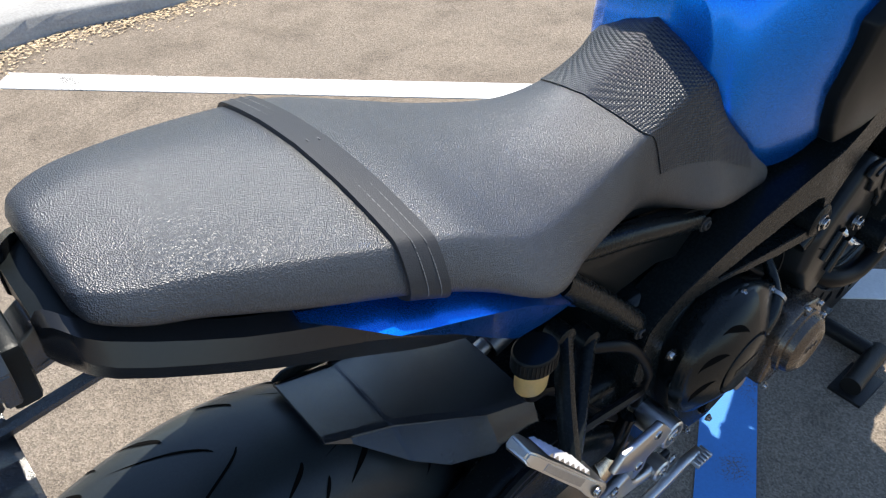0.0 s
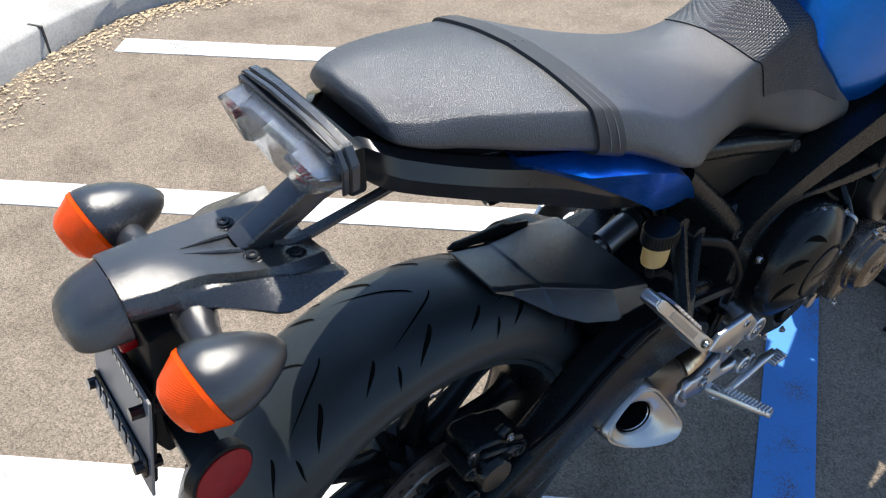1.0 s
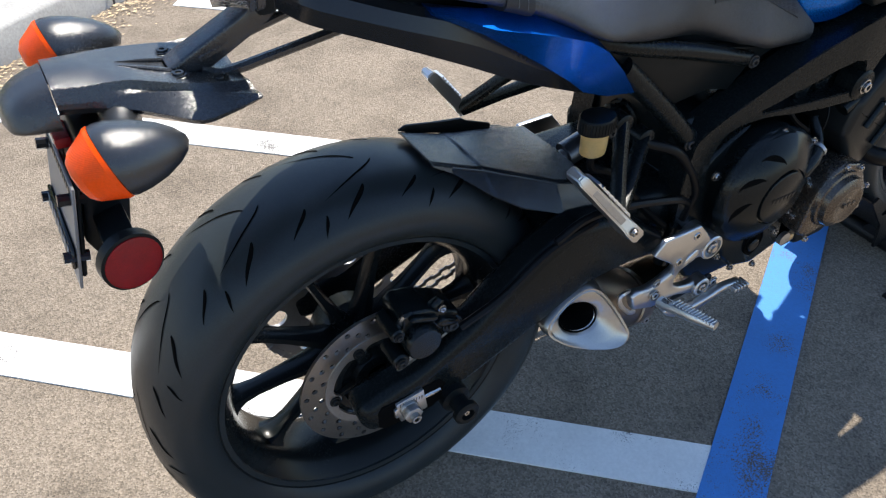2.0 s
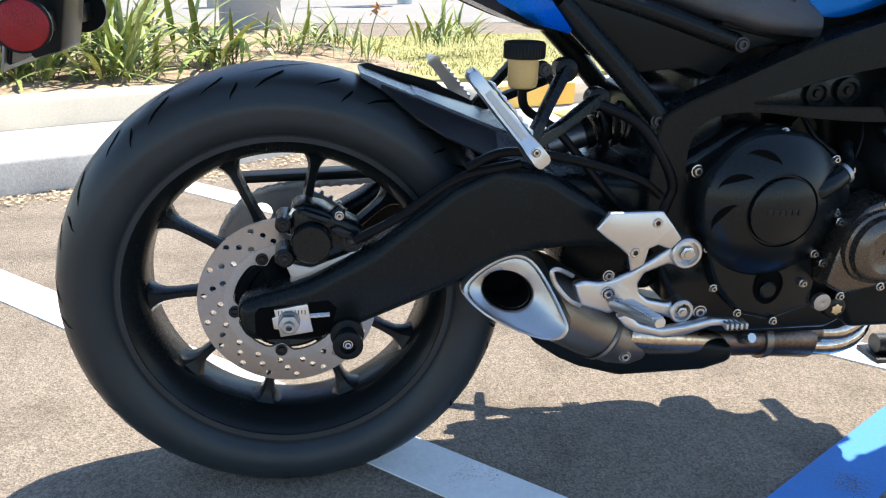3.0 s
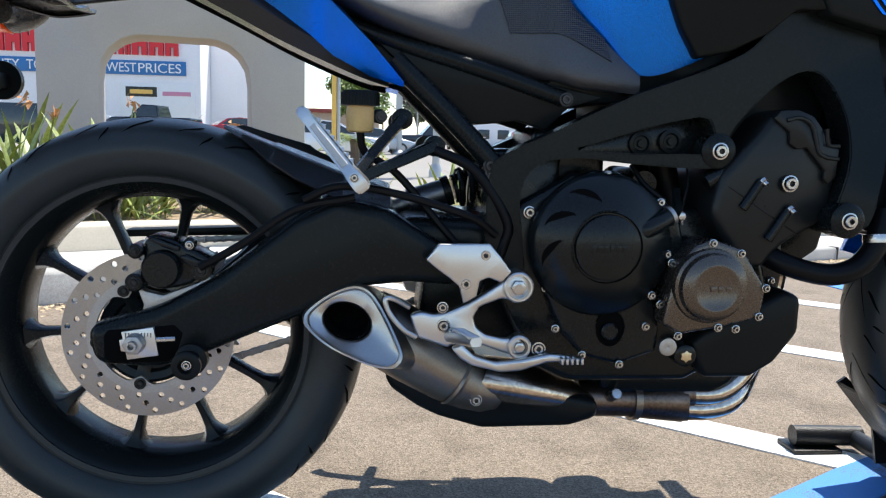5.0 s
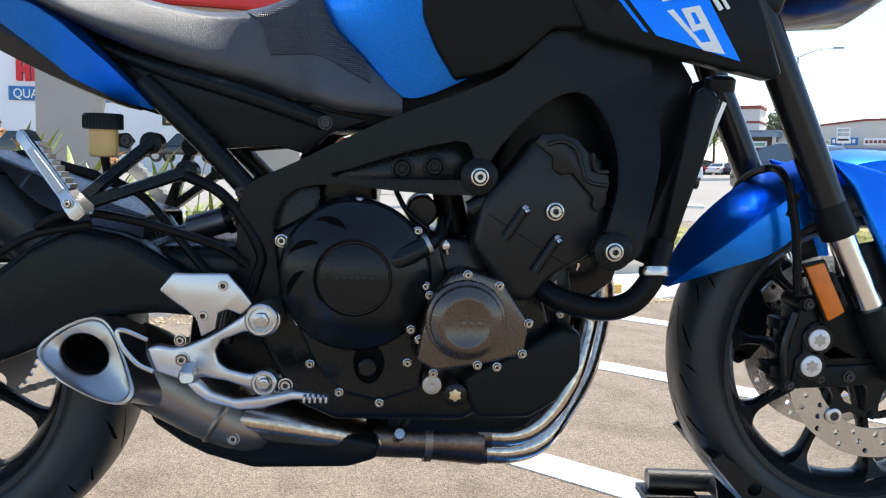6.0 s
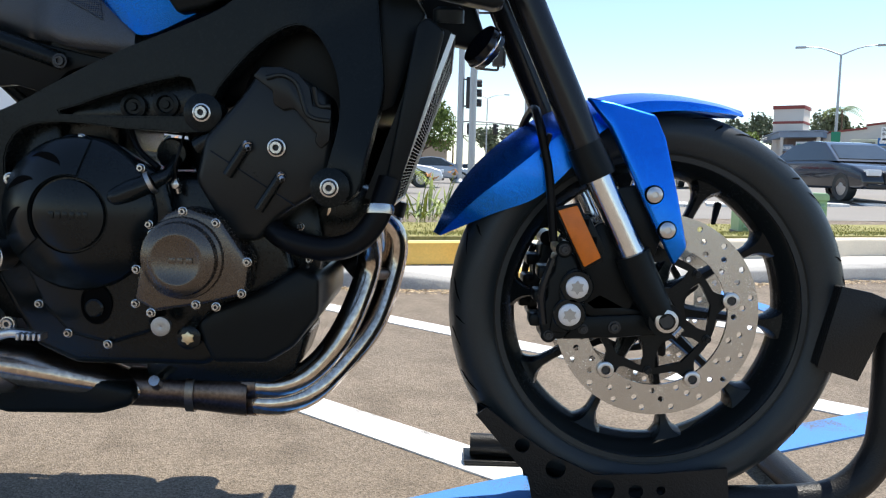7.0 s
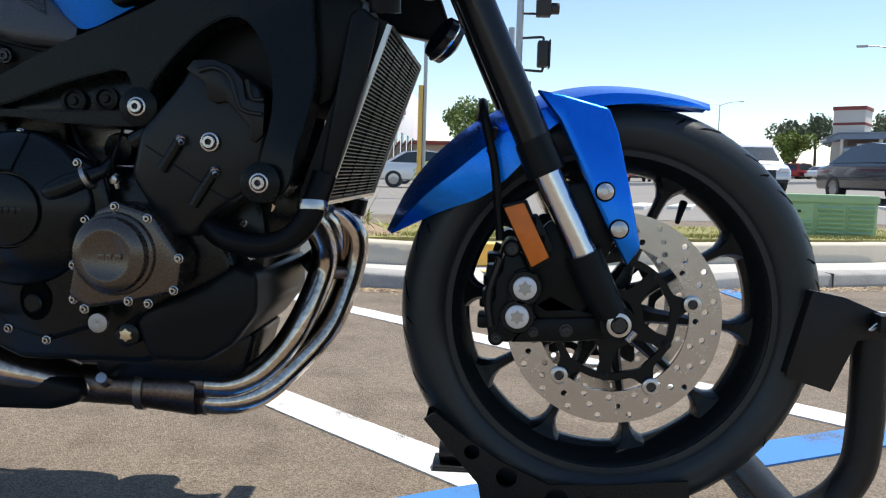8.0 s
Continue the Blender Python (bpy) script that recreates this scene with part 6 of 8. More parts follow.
# front calipers
for s in (1, -1):
    cb = bmesh.new()
    prism([(1.272, 0.306), (1.266, 0.330), (1.272, 0.338), (1.268, 0.356), (1.276, 0.366), (1.274, 0.392), (1.284, 0.402), (1.286, 0.424), (1.300, 0.436), (1.314, 0.424), (1.322, 0.404), (1.333, 0.396), (1.336, 0.374), (1.328, 0.362), (1.326, 0.338), (1.312, 0.322), (1.300, 0.306)], -0.114, -0.060, 0.005, 3, cb)
    prism([(1.280, 0.318), (1.284, 0.344), (1.296, 0.352), (1.292, 0.372), (1.302, 0.404), (1.316, 0.410), (1.322, 0.392), (1.318, 0.330), (1.300, 0.316)], -0.119, -0.110, 0.003, 2, cb)
    lathe([(0.0120, -0.060), (0.0120, -0.116), (0.0095, -0.119), (0.0001, -0.119)], (1.297, 0, 0.434), 20, False, cb)
    lathe([(0.0110, -0.060), (0.0110, -0.112), (0.0001, -0.112)], (1.280, 0, 0.312), 18, False, cb)
    prism([(1.300, 0.304), (1.380, 0.308), (1.446, 0.316), (1.440, 0.346), (1.390, 0.342), (1.330, 0.338)], -0.104, -0.088, 0.004, 2, cb)
    cal = part("front_caliper", cb if s == 1 else mirrored(cb), M["plastic"], bike, "black front brake caliper")
    for x, z in ((1.316, 0.382), (1.307, 0.343)):
        plug = lathe([(0.0190, -0.110), (0.0190, -0.120), (0.0160, -0.1205), (0.0155, -0.1225), (0.0140, -0.1235), (0.0001, -0.1235)], (x, 0, z), 30, False)
        part("piston_plug", plug if s == 1 else mirrored(plug), M["plug"], cal, "silver piston plug")
        star = prism([(x + (0.010 if k % 2 else 0.0065) * math.cos(k * math.pi / 6), z + (0.010 if k % 2 else 0.0065) * math.sin(k * math.pi / 6)) for k in range(12)], -0.1244, -0.1230)
        part("plug_mark", star if s == 1 else mirrored(star), M["alu_cast"], cal)
        collar = lathe([(0.0235, -0.108), (0.0235, -0.1185), (0.0215, -0.1205), (0.0195, -0.1205)], (x, 0, z), 30, False)
        part("plug_collar", collar if s == 1 else mirrored(collar), M["engine"], cal)
    for x, y, z, r in ((1.297, -0.119, 0.434, 0.008), (1.280, -0.112, 0.312, 0.007), (1.374, -0.104, 0.324, 0.009), (1.330, -0.104, 0.320, 0.007)):
        bolt(cal, x, y * s, z, r, 0.006, "socket", None if s == 1 else (0, 0, math.pi))
    rail_ = sweep([(1.272, -0.112, 0.328), (1.268, -0.114, 0.372), (1.282, -0.112, 0.420)], 0.006, 8)
    part("bridge_pipe", rail_ if s == 1 else mirrored(rail_), M["gloss"], cal)
    lug = bmesh.new()
    prism([(1.306, 0.402), (1.322, 0.440), (1.345, 0.470), (1.372, 0.474), (1.398, 0.434), (1.412, 0.376), (1.396, 0.348), (1.345, 0.345), (1.322, 0.360)], -0.100, -0.086, 0.004, 2, lug)
    # This second plate is a dark sheet for the shade under the fender stay.
    prism([(1.366, 0.520), (1.408, 0.528), (1.436, 0.462), (1.424, 0.424), (1.388, 0.436)], -0.108, -0.098, 0.003, 2, lug)
    part("caliper_lug", lug if s == 1 else mirrored(lug), M["plastic"], cal, "black fork lug that carries the caliper, with a plate as shade under the stay")
    web = prism([(1.322, 0.352), (1.352, 0.372), (1.392, 0.352), (1.420, 0.346), (1.405, 0.336), (1.340, 0.336)], -0.100, -0.090, 0.003)
    part("caliper_web", web if s == 1 else mirrored(web), M["plastic"], cal)
    for k in range(3):
        fin = box(1.254 + 0.005 * k, 1.276 + 0.005 * k, -0.104, -0.060, 0.322 + 0.034 * k, 0.340 + 0.034 * k, 0.004)
        part("caliper_fin", fin if s == 1 else mirrored(fin), M["plastic"], cal)
refo = part("reflector_bracket", prism([(1.282, 0.492), (1.314, 0.500), (1.350, 0.420), (1.322, 0.406)], -0.124, -0.116, 0.002), M["plastic"], bike)
part("bracket_step", prism([(1.314, 0.478), (1.328, 0.482), (1.352, 0.436), (1.340, 0.424)], -0.126, -0.112, 0.002), M["plastic"], refo)
for z in (0.474, 0.450):
    part("bracket_slot", box(1.318 + (0.474 - z) * 0.5, 1.327 + (0.474 - z) * 0.5, -0.1268, -0.1258, z - 0.007, z + 0.003, 0.0), M["groove"], refo)
part("side_reflector", prism([(1.284, 0.488), (1.310, 0.496), (1.346, 0.425), (1.323, 0.411)], -0.130, -0.123, 0.002), M["amber_flat"], refo, "amber side reflector")
part("brake_hose", sweep([(1.240, 0.050, 0.560), (1.245, 0.020, 0.603), (1.250, -0.030, 0.624), (1.252, -0.090, 0.626), (1.256, -0.118, 0.603), (1.264, -0.118, 0.570), (1.272, -0.118, 0.532), (1.281, -0.118, 0.445)], 0.0062, 8), M["cable"], bike)
part("fender_clip", sweep([(1.270, -0.120, 0.592), (1.262, -0.110, 0.560)], 0.004, 6, 1), M["cable"], bike)

# headlamp, its shell lengthened out of view to shade the front fender
part("headlamp", loft([oval((x, 0, z), (0, 1, 0), (0.2, 0, 1), a, b, 24) for x, z, a, b in ((1.185, 0.945, 0.060, 0.050), (1.215, 0.940, 0.110, 0.085), (1.300, 0.935, 0.130, 0.095), (1.390, 0.935, 0.125, 0.090), (1.430, 0.935, 0.090, 0.060), (1.440, 0.935, 0.040, 0.030))]), M["gloss"], bike, "black headlamp shell")


# ---- wheel chock ----
chock = thing("wheel_chock", "black steel motorcycle wheel chock standing on the asphalt", "wheel chock", (1.5, 0, 0))
def cpart(name, bm, mat, label="", parent=None):
    for v in bm.verts:
        v.co.x -= 1.5
    return part(name, bm, M[mat], parent or chock, label)
CRADLE = [(1.183, 0.186), (1.199, 0.197), (1.240, 0.165), (1.290, 0.132), (1.360, 0.100), (1.450, 0.104), (1.553, 0.115), (1.558, 0.070), (1.440, 0.046), (1.345, 0.028), (1.275, 0.028), (1.262, 0.096)]
HOLES = [circle(1.252, 0.142, 0.011, 14), circle(1.302, 0.108, 0.015, 16), circle(1.373, 0.078, 0.017, 18), circle(1.421, 0.076, 0.011, 14), circle(1.458, 0.079, 0.007, 12)]
for y in (-0.088, 0.082):
    cpart("cradle_plate", holed(CRADLE, HOLES, y, y + 0.006), "chock", "black plate with round holes")
cpart("cradle_tray", loft([[(x, -0.084, z), (x, 0.084, z), (x, 0.084, z - 0.005), (x, -0.084, z - 0.005)] for x, z in ((1.186, 0.188), (1.275, 0.086), (1.340, 0.034), (1.440, 0.034), (1.540, 0.060))]), "chock")
for y in (-0.090, 0.090):
    cpart("bolt", lathe([(0.011, -0.006), (0.011, 0.006), (0.0001, 0.006)], (1.345, y, 0.036), 6, False), "bolt")
for y, dz, dx in ((-0.060, 0.0, 0.0),):
    cpart("upright_tube", sweep([(1.794 + dx, y, 0.345), (1.796 + dx, y, 0.190), (1.785 + dx, y, 0.125 + dz), (1.745 + dx, y, 0.078 + dz), (1.680 + dx, y, 0.058 + dz), (1.50, y, 0.050 + dz), (1.30, y, 0.040)], 0.0245, 18), "chock", "bent black steel tube")
    blk = prism([(1.702, 0.388), (1.745, 0.380), (1.815, 0.352), (1.812, 0.330), (1.765, 0.322), (1.735, 0.250), (1.674, 0.268)], y - 0.026, y - 0.020, 0.001)
    cpart("wheel_stop", blk, "chock", "black steel wheel stop plate")
cpart("stop_bridge", loft([[(x, -0.082, z), (x, 0.040, z), (x + 0.005, 0.040, z + 0.001), (x + 0.005, -0.082, z + 0.001)] for x, z in ((1.703, 0.386), (1.690, 0.330), (1.677, 0.270))]), "chock")
cpart("foot_tube", sweep([(1.735, -0.34, 0.028), (1.735, 0.34, 0.028)], 0.0245, 18, 4), "chock")
cpart("foot_tube", sweep([(1.190, 0.225, 0.030), (1.330, 0.215, 0.030)], 0.0205, 18, 3), "chock")
cpart("foot_tube", sweep([(1.190, -0.225, 0.030), (1.330, -0.215, 0.030)], 0.0205, 18, 3), "chock")
cpart("cross_bar", sweep([(1.315, -0.230, 0.028), (1.315, 0.230, 0.028)], 0.018, 14, 3), "chock")
for y in (-0.225, 0.225):
    cpart("foot_pad", box(1.178, 1.28, y - 0.035, y + 0.035, 0.001, 0.010, 0.002), "chock")
cpart("pin", sweep([(1.800, -0.115, 0.352), (1.800, 0.10, 0.352)], 0.007, 12, 2), "bolt", "zinc plated locking pin")
cpart("pin_clip", sweep([(1.790, -0.100, 0.348), (1.772, -0.100, 0.340), (1.795, -0.104, 0.362), (1.818, -0.104, 0.366), (1.822, -0.102, 0.345), (1.800, -0.10, 0.335)], 0.0018, 6, 5), "bolt")
cpart("pin_ring", box(1.780, 1.822, -0.112, -0.086, 0.338, 0.362, 0.003), "chock")


# ---- lot, kerb, planting: laid on ground that falls away slightly ----
TILT = Matrix.Rotation(radians(-0.7), 4, "X")


def settled(ob):
    ob.matrix_world = TILT @ ob.matrix_world
    return ob


def setting(name, bm, mat, label, cat, sharp=38):
    return settled(tagged(part(name, bm, mat, None, "", sharp), label, cat, kind="structure"))


ground_mat = surface("worn_asphalt", (0.250, 0.206, 0.160), 0.88, 0, 0.16, 2.2, 45, 0.0, 330, spec=0.25)
n, l, p = nodes_of(ground_mat)
base_in = p.inputs["Base Color"].links[0].from_socket
tcg = n.new("ShaderNodeTexCoord")
stone = n.new("ShaderNodeTexVoronoi")
stone.inputs["Scale"].default_value = 290
l.new(tcg.outputs["Object"], stone.inputs["Vector"])
rag = n.new("ShaderNodeTexNoise")
rag.inputs["Scale"].default_value, rag.inputs["Detail"].default_value = 480, 2
l.new(tcg.outputs["Object"], rag.inputs["Vector"])
ramp = n.new("ShaderNodeValToRGB")
ramp.color_ramp.elements[0].position, ramp.color_ramp.elements[0].color = 0.12, (0.34, 0.33, 0.32, 1)
ramp.color_ramp.elements[1].position, ramp.color_ramp.elements[1].color = 0.85, (1.35, 1.35, 1.35, 1)
l.new(stone.outputs["Color"], ramp.inputs["Fac"])
mul = n.new("ShaderNodeMix")
mul.data_type, mul.blend_type = "RGBA", "MULTIPLY"
mul.inputs["Factor"].default_value = 0.62
l.new(base_in, mul.inputs["A"])
l.new(ramp.outputs["Color"], mul.inputs["B"])
blot = n.new("ShaderNodeTexNoise")
blot.inputs["Scale"].default_value, blot.inputs["Detail"].default_value = 5.5, 6
l.new(tcg.outputs["Object"], blot.inputs["Vector"])
bramp = n.new("ShaderNodeValToRGB")
bramp.color_ramp.elements[0].position, bramp.color_ramp.elements[0].color = 0.36, (0.62, 0.61, 0.60, 1)
bramp.color_ramp.elements[1].position, bramp.color_ramp.elements[1].color = 0.52, (1, 1, 1, 1)
l.new(blot.outputs["Fac"], bramp.inputs["Fac"])
mul2 = n.new("ShaderNodeMix")
mul2.data_type, mul2.blend_type = "RGBA", "MULTIPLY"
mul2.inputs["Factor"].default_value = 0.55
l.new(mul.outputs["Result"], mul2.inputs["A"])
l.new(bramp.outputs["Color"], mul2.inputs["B"])
l.new(mul2.outputs["Result"], p.inputs["Base Color"])
addh = n.new("ShaderNodeMath")
addh.operation = "ADD"
l.new(stone.outputs["Distance"], addh.inputs[0])
l.new(rag.outputs["Fac"], addh.inputs[1])
bg = n.new("ShaderNodeBump")
bg.inputs["Strength"].default_value, bg.inputs["Distance"].default_value = 0.8, 0.003
l.new(addh.outputs[0], bg.inputs["Height"])
l.new(bg.outputs[0], p.inputs["Normal"])

gbm = bmesh.new()
gbm.faces.new([gbm.verts.new(q) for q in ((-900, -900, 0), (900, -900, 0), (900, 900, 0), (-900, 900, 0))])
setting("ground", gbm, ground_mat, "sun-bleached grey brown asphalt of a parking lot", "ground")


def worn_paint(name, col, keep):
    """Road paint, chipped so that the asphalt shows in small flecks."""
    m = surface(name, col, 0.75, 0, 0.10, 9, 160, 0.5, 300)
    n, l, p = nodes_of(m)
    src = p.inputs["Base Color"].links[0].from_socket
    tc = n.new("ShaderNodeTexCoord")
    a = n.new("ShaderNodeTexNoise")
    a.inputs["Scale"].default_value, a.inputs["Detail"].default_value, a.inputs["Roughness"].default_value = 330, 4, 0.75
    l.new(tc.outputs["Object"], a.inputs["Vector"])
    b = n.new("ShaderNodeTexNoise")
    b.inputs["Scale"].default_value, b.inputs["Detail"].default_value = 7, 3
    l.new(tc.outputs["Object"], b.inputs["Vector"])
    s = n.new("ShaderNodeMath")
    s.operation = "ADD"
    l.new(a.outputs["Fac"], s.inputs[0])
    l.new(b.outputs["Fac"], s.inputs[1])
    r = n.new("ShaderNodeValToRGB")
    r.color_ramp.elements[0].position, r.color_ramp.elements[1].position = keep, keep + 0.02
    half = n.new("ShaderNodeMath")
    half.operation = "MULTIPLY"
    half.inputs[1].default_value = 0.5
    l.new(s.outputs[0], half.inputs[0])
    l.new(half.outputs[0], r.inputs["Fac"])
    mx = n.new("ShaderNodeMix")
    mx.data_type = "RGBA"
    mx.inputs["A"].default_value = (0.10, 0.09, 0.08, 1)
    l.new(r.outputs["Color"], mx.inputs["Factor"])
    l.new(src, mx.inputs["B"])
    l.new(mx.outputs["Result"], p.inputs["Base Color"])
    return m


white_line = worn_paint("white_road_paint", (0.80, 0.79, 0.76), 0.405)
blue_line = worn_paint("blue_road_paint", (0.055, 0.22, 0.56), 0.418)


def strip(name, o, d, a, b, w0, w1, z0, z1, mat, label, cat):
    """A long flat band: origin o, direction d, from a to b along it, between w0 and w1 across it."""
    d = Vector((*d, 0)).normalized()
    e = Vector((-d.y, d.x, 0))
    own = bmesh.new()
    for z in (z0, z1):
        for s, t in ((a, w0), (b, w0), (b, w1), (a, w1)):
            own.verts.new(Vector((*o, z)) + d * s + e * t)
    own.verts.ensure_lookup_table()
    v = own.verts
    for f in ((3, 2, 1, 0), (4, 5, 6, 7), (0, 1, 5, 4), (1, 2, 6, 5), (2, 3, 7, 6), (3, 0, 4, 7)):
        own.faces.new([v[k] for k in f])
    return setting(name, own, mat, label, cat)


SD = (0.743, -0.669)
for c, a, b in ((0.105, -2.2, 0.635), (0.968, -1.9, 1.66), (1.862, -1.245, 2.45), (2.750, -0.50, 3.4), (3.64, 0.4, 4.4)):
    strip("parking_stripe", (0.669 * c, 0.743 * c), SD, a, b, -0.052, 0.052, -0.01, 0.0035, white_line, "white painted hatch stripe on the asphalt", "road marking")
def painted_line(name, left, width, z, mat, label):
    """A painted line that follows the points of its left edge."""
    rows = []
    for k, q in enumerate(left):
        a, b = left[max(k - 1, 0)], left[min(k + 1, len(left) - 1)]
        d = Vector((b[0] - a[0], b[1] - a[1], 0)).normalized()
        e = Vector((d.y, -d.x, 0)) * width
        c = Vector((*q, 0))
        rows.append([c + Vector((0, 0, -0.01)), c + Vector((0, 0, z)), c + e + Vector((0, 0, z)), c + e + Vector((0, 0, -0.01))])
    return setting(name, loft(rows), mat, label, "road marking")
painted_line("parking_border", [(-3.0, -2.50), (-1.0, -1.256), (0.45, -0.352), (1.22, 0.120), (2.2, 0.635), (12.0, 5.83)], 0.107, 0.0042, blue_line, "blue painted border line on the asphalt")
painted_line("parking_border", [(2.42, 3.45), (2.57, 2.30), (2.72, 0.98)], 0.100, 0.0038, blue_line, "blue painted border line on the asphalt")

concrete = surface("pale_concrete", (0.52, 0.50, 0.46), 0.85, 0, 0.14, 5, 120, 0.6, 250)
kerb_mat = surface("kerb_concrete", (0.36, 0.35, 0.33), 0.9, 0, 0.25, 7, 110, 0.8, 220)
beige = surface("beige_concrete", (0.56, 0.50, 0.40), 0.85, 0, 0.12, 5, 120, 0.6, 250)
soil = surface("dry_mulch", (0.20, 0.14, 0.085), 0.95, 0, 0.6, 12, 60, 1.0, 90, tint=(0.34, 0.25, 0.16))
yellow = surface("yellow_paint", (0.80, 0.50, 0.12), 0.6, 0, 0.12, 6, 90)

# the back line of the pavement and its height; FRONT below is the kerb's own line
KERB = [(-14, -5.9, 0.12), (-6, -1.30, 0.12), (-1.03, 1.585, 0.12), (-0.59, 1.85, 0.12), (-0.13, 2.06, 0.115), (0.25, 2.19, 0.10), (0.60, 2.25, 0.085), (0.95, 2.32, 0.074), (1.10, 2.372, 0.064), (1.35, 2.462, 0.012), (2.10, 2.738, 0.012), (2.50, 2.887, 0.070), (3.235, 3.164, 0.075), (8, 4.95, 0.08), (16, 7.9, 0.10)]
FRONT = [(-14, -5.9, 0.12), (-6, -1.30, 0.12), (-1.03, 1.575, 0.12), (-0.52, 1.825, 0.12), (-0.346, 1.920, 0.12), (-0.13, 2.120, 0.115), (0.115, 2.310, 0.10), (0.40, 2.455, 0.095), (0.52, 2.475, 0.085), (0.66, 2.462, 0.076), (0.80, 2.430, 0.074), (0.95, 2.405, 0.072), (1.10, 2.415, 0.064), (1.35, 2.480, 0.012), (2.10, 2.738, 0.012), (2.50, 2.887, 0.070), (3.235, 3.164, 0.075), (8, 4.95, 0.08), (16, 7.9, 0.10)]
kx = np.concatenate([np.linspace(-14, -2, 30)[:-1], np.linspace(-2, 4, 61)[:-1], np.linspace(4, 16, 30)])


def eased(points):
    """A kerb line resampled along x, with its corners smoothed."""
    p = np.array(points)
    line = np.stack([kx, np.interp(kx, p[:, 0], p[:, 1]), np.interp(kx, p[:, 0], p[:, 2])], 1)
    for _ in range(3):
        line[1:-1, 1:] = (line[:-2, 1:] + line[1:-1, 1:] * 2 + line[2:, 1:]) / 4
    return line


kline, bline = eased(FRONT), eased(KERB)


def along_kerb(offsets, level=0.07, until=99, line=None):
    """A closed section of (offset, z over the kerb's top), carried along the kerb; z of None reaches under the ground."""
    line = kline if line is None else line
    rows = []
    for k, (x, y, h) in enumerate(line):
        if x > until:
            break
        d = line[min(k + 1, len(line) - 1)] - line[max(k - 1, 0)]
        d = Vector((d[0], d[1], 0)).normalized()
        e = Vector((-d.y, d.x, 0))
        rows.append([Vector((x, y, -0.08 if z is None else (max(h, level) if o > 0.3 else h) + z)) + e * o for o, z in offsets])
    return rows


setting("kerb", loft(along_kerb([(0, None), (0.004, -0.012), (0.016, 0.0), (0.14, 0.004), (0.14, None)])), kerb_mat, "grey concrete kerb, dirty at its foot", "kerb", 50)
fore, rear_edge = along_kerb([(0.144, None), (0.144, 0.001)]), along_kerb([(0.46, 0.008), (0.46, None)], line=bline)
setting("pavement", loft([a + b for a, b in zip(fore, rear_edge)]), concrete, "narrow pale concrete pavement behind the kerb", "pavement")
setting("planter_wall", loft(along_kerb([(0.462, None), (0.462, 0.108), (0.474, 0.120), (0.62, 0.120), (0.63, 0.110), (0.63, None)], line=bline)), beige, "low beige concrete planter edge", "kerb", 50)
setting("planter_soil", loft(along_kerb([(0.632, None), (0.632, 0.075), (3.2, 0.10), (5.2, 0.06), (5.2, None)], until=1.25, line=bline)), soil, "dry brown mulch in the planting strip", "soil")
joint = surface("kerb_joint_dirt", (0.07, 0.065, 0.06), 0.95, 0, 0.2, 9, 90)
for k in range(20, len(kline) - 20, 15):
    x, y, h = kline[k]
    d = Vector((*(kline[k + 1] - kline[k - 1])[:2], 0)).normalized()
    e = Vector((-d.y, d.x, 0))
    jb = bmesh.new()
    q = Vector((x, y, 0)) - e * 0.0015
    for z in (0.0, h + 0.003):
        for s, o in ((-0.004, 0), (0.004, 0), (0.004, 0.06), (-0.004, 0.06)):
            jb.verts.new(q + d * s + e * o + Vector((0, 0, z)))
    jb.verts.ensure_lookup_table()
    for f in ((3, 2, 1, 0), (4, 5, 6, 7), (0, 1, 5, 4), (1, 2, 6, 5), (2, 3, 7, 6), (3, 0, 4, 7)):
        jb.faces.new([jb.verts[i] for i in f])
    setting("kerb_joint", jb, joint, "dark joint between two kerb stones", "kerb joint")
# yellow patch of the ramp behind the front wheel
strip("ramp_pad", (1.30, 2.60), (0.93, 0.37), 0, 0.62, 0.0, 0.27, 0.0, 0.062, yellow, "yellow tactile ramp pad", "ramp")
strip("kerb_paint", (0.90, 2.762), (0.94, 0.35), 0, 0.52, 0.0, 0.14, 0.08, 0.1905, yellow, "yellow painted stretch of the planter edge", "kerb paint")
# dry debris along the foot of the kerb
debris = bmesh.new()
rnd = random.Random(5)
for _ in range(9000):
    k = rnd.randrange(24, len(kline) - 34)
    x, y, h = kline[k]
    s = rnd.uniform(0.003, 0.011)
    c = Vector((x + rnd.uniform(-0.2, 0.2), y - abs(rnd.gauss(0, 0.06)) + rnd.uniform(-0.01, 0.01), 0.003))
    a = rnd.uniform(0, 6.28)
    f = [c + Vector((math.cos(a + i * 2.1) * s, math.sin(a + i * 2.1) * s * 0.5, rnd.uniform(0, 0.006))) for i in range(3)]
    debris.faces.new([debris.verts.new(v) for v in f])
straw = surface("dry_leaf_litter", (0.60, 0.46, 0.29), 0.9, 0, 0.4, 20, 90)
settled(tagged(part("leaf_litter", debris, straw), "dry straw-coloured leaf litter along the kerb", "leaf litter", kind="stuff"))

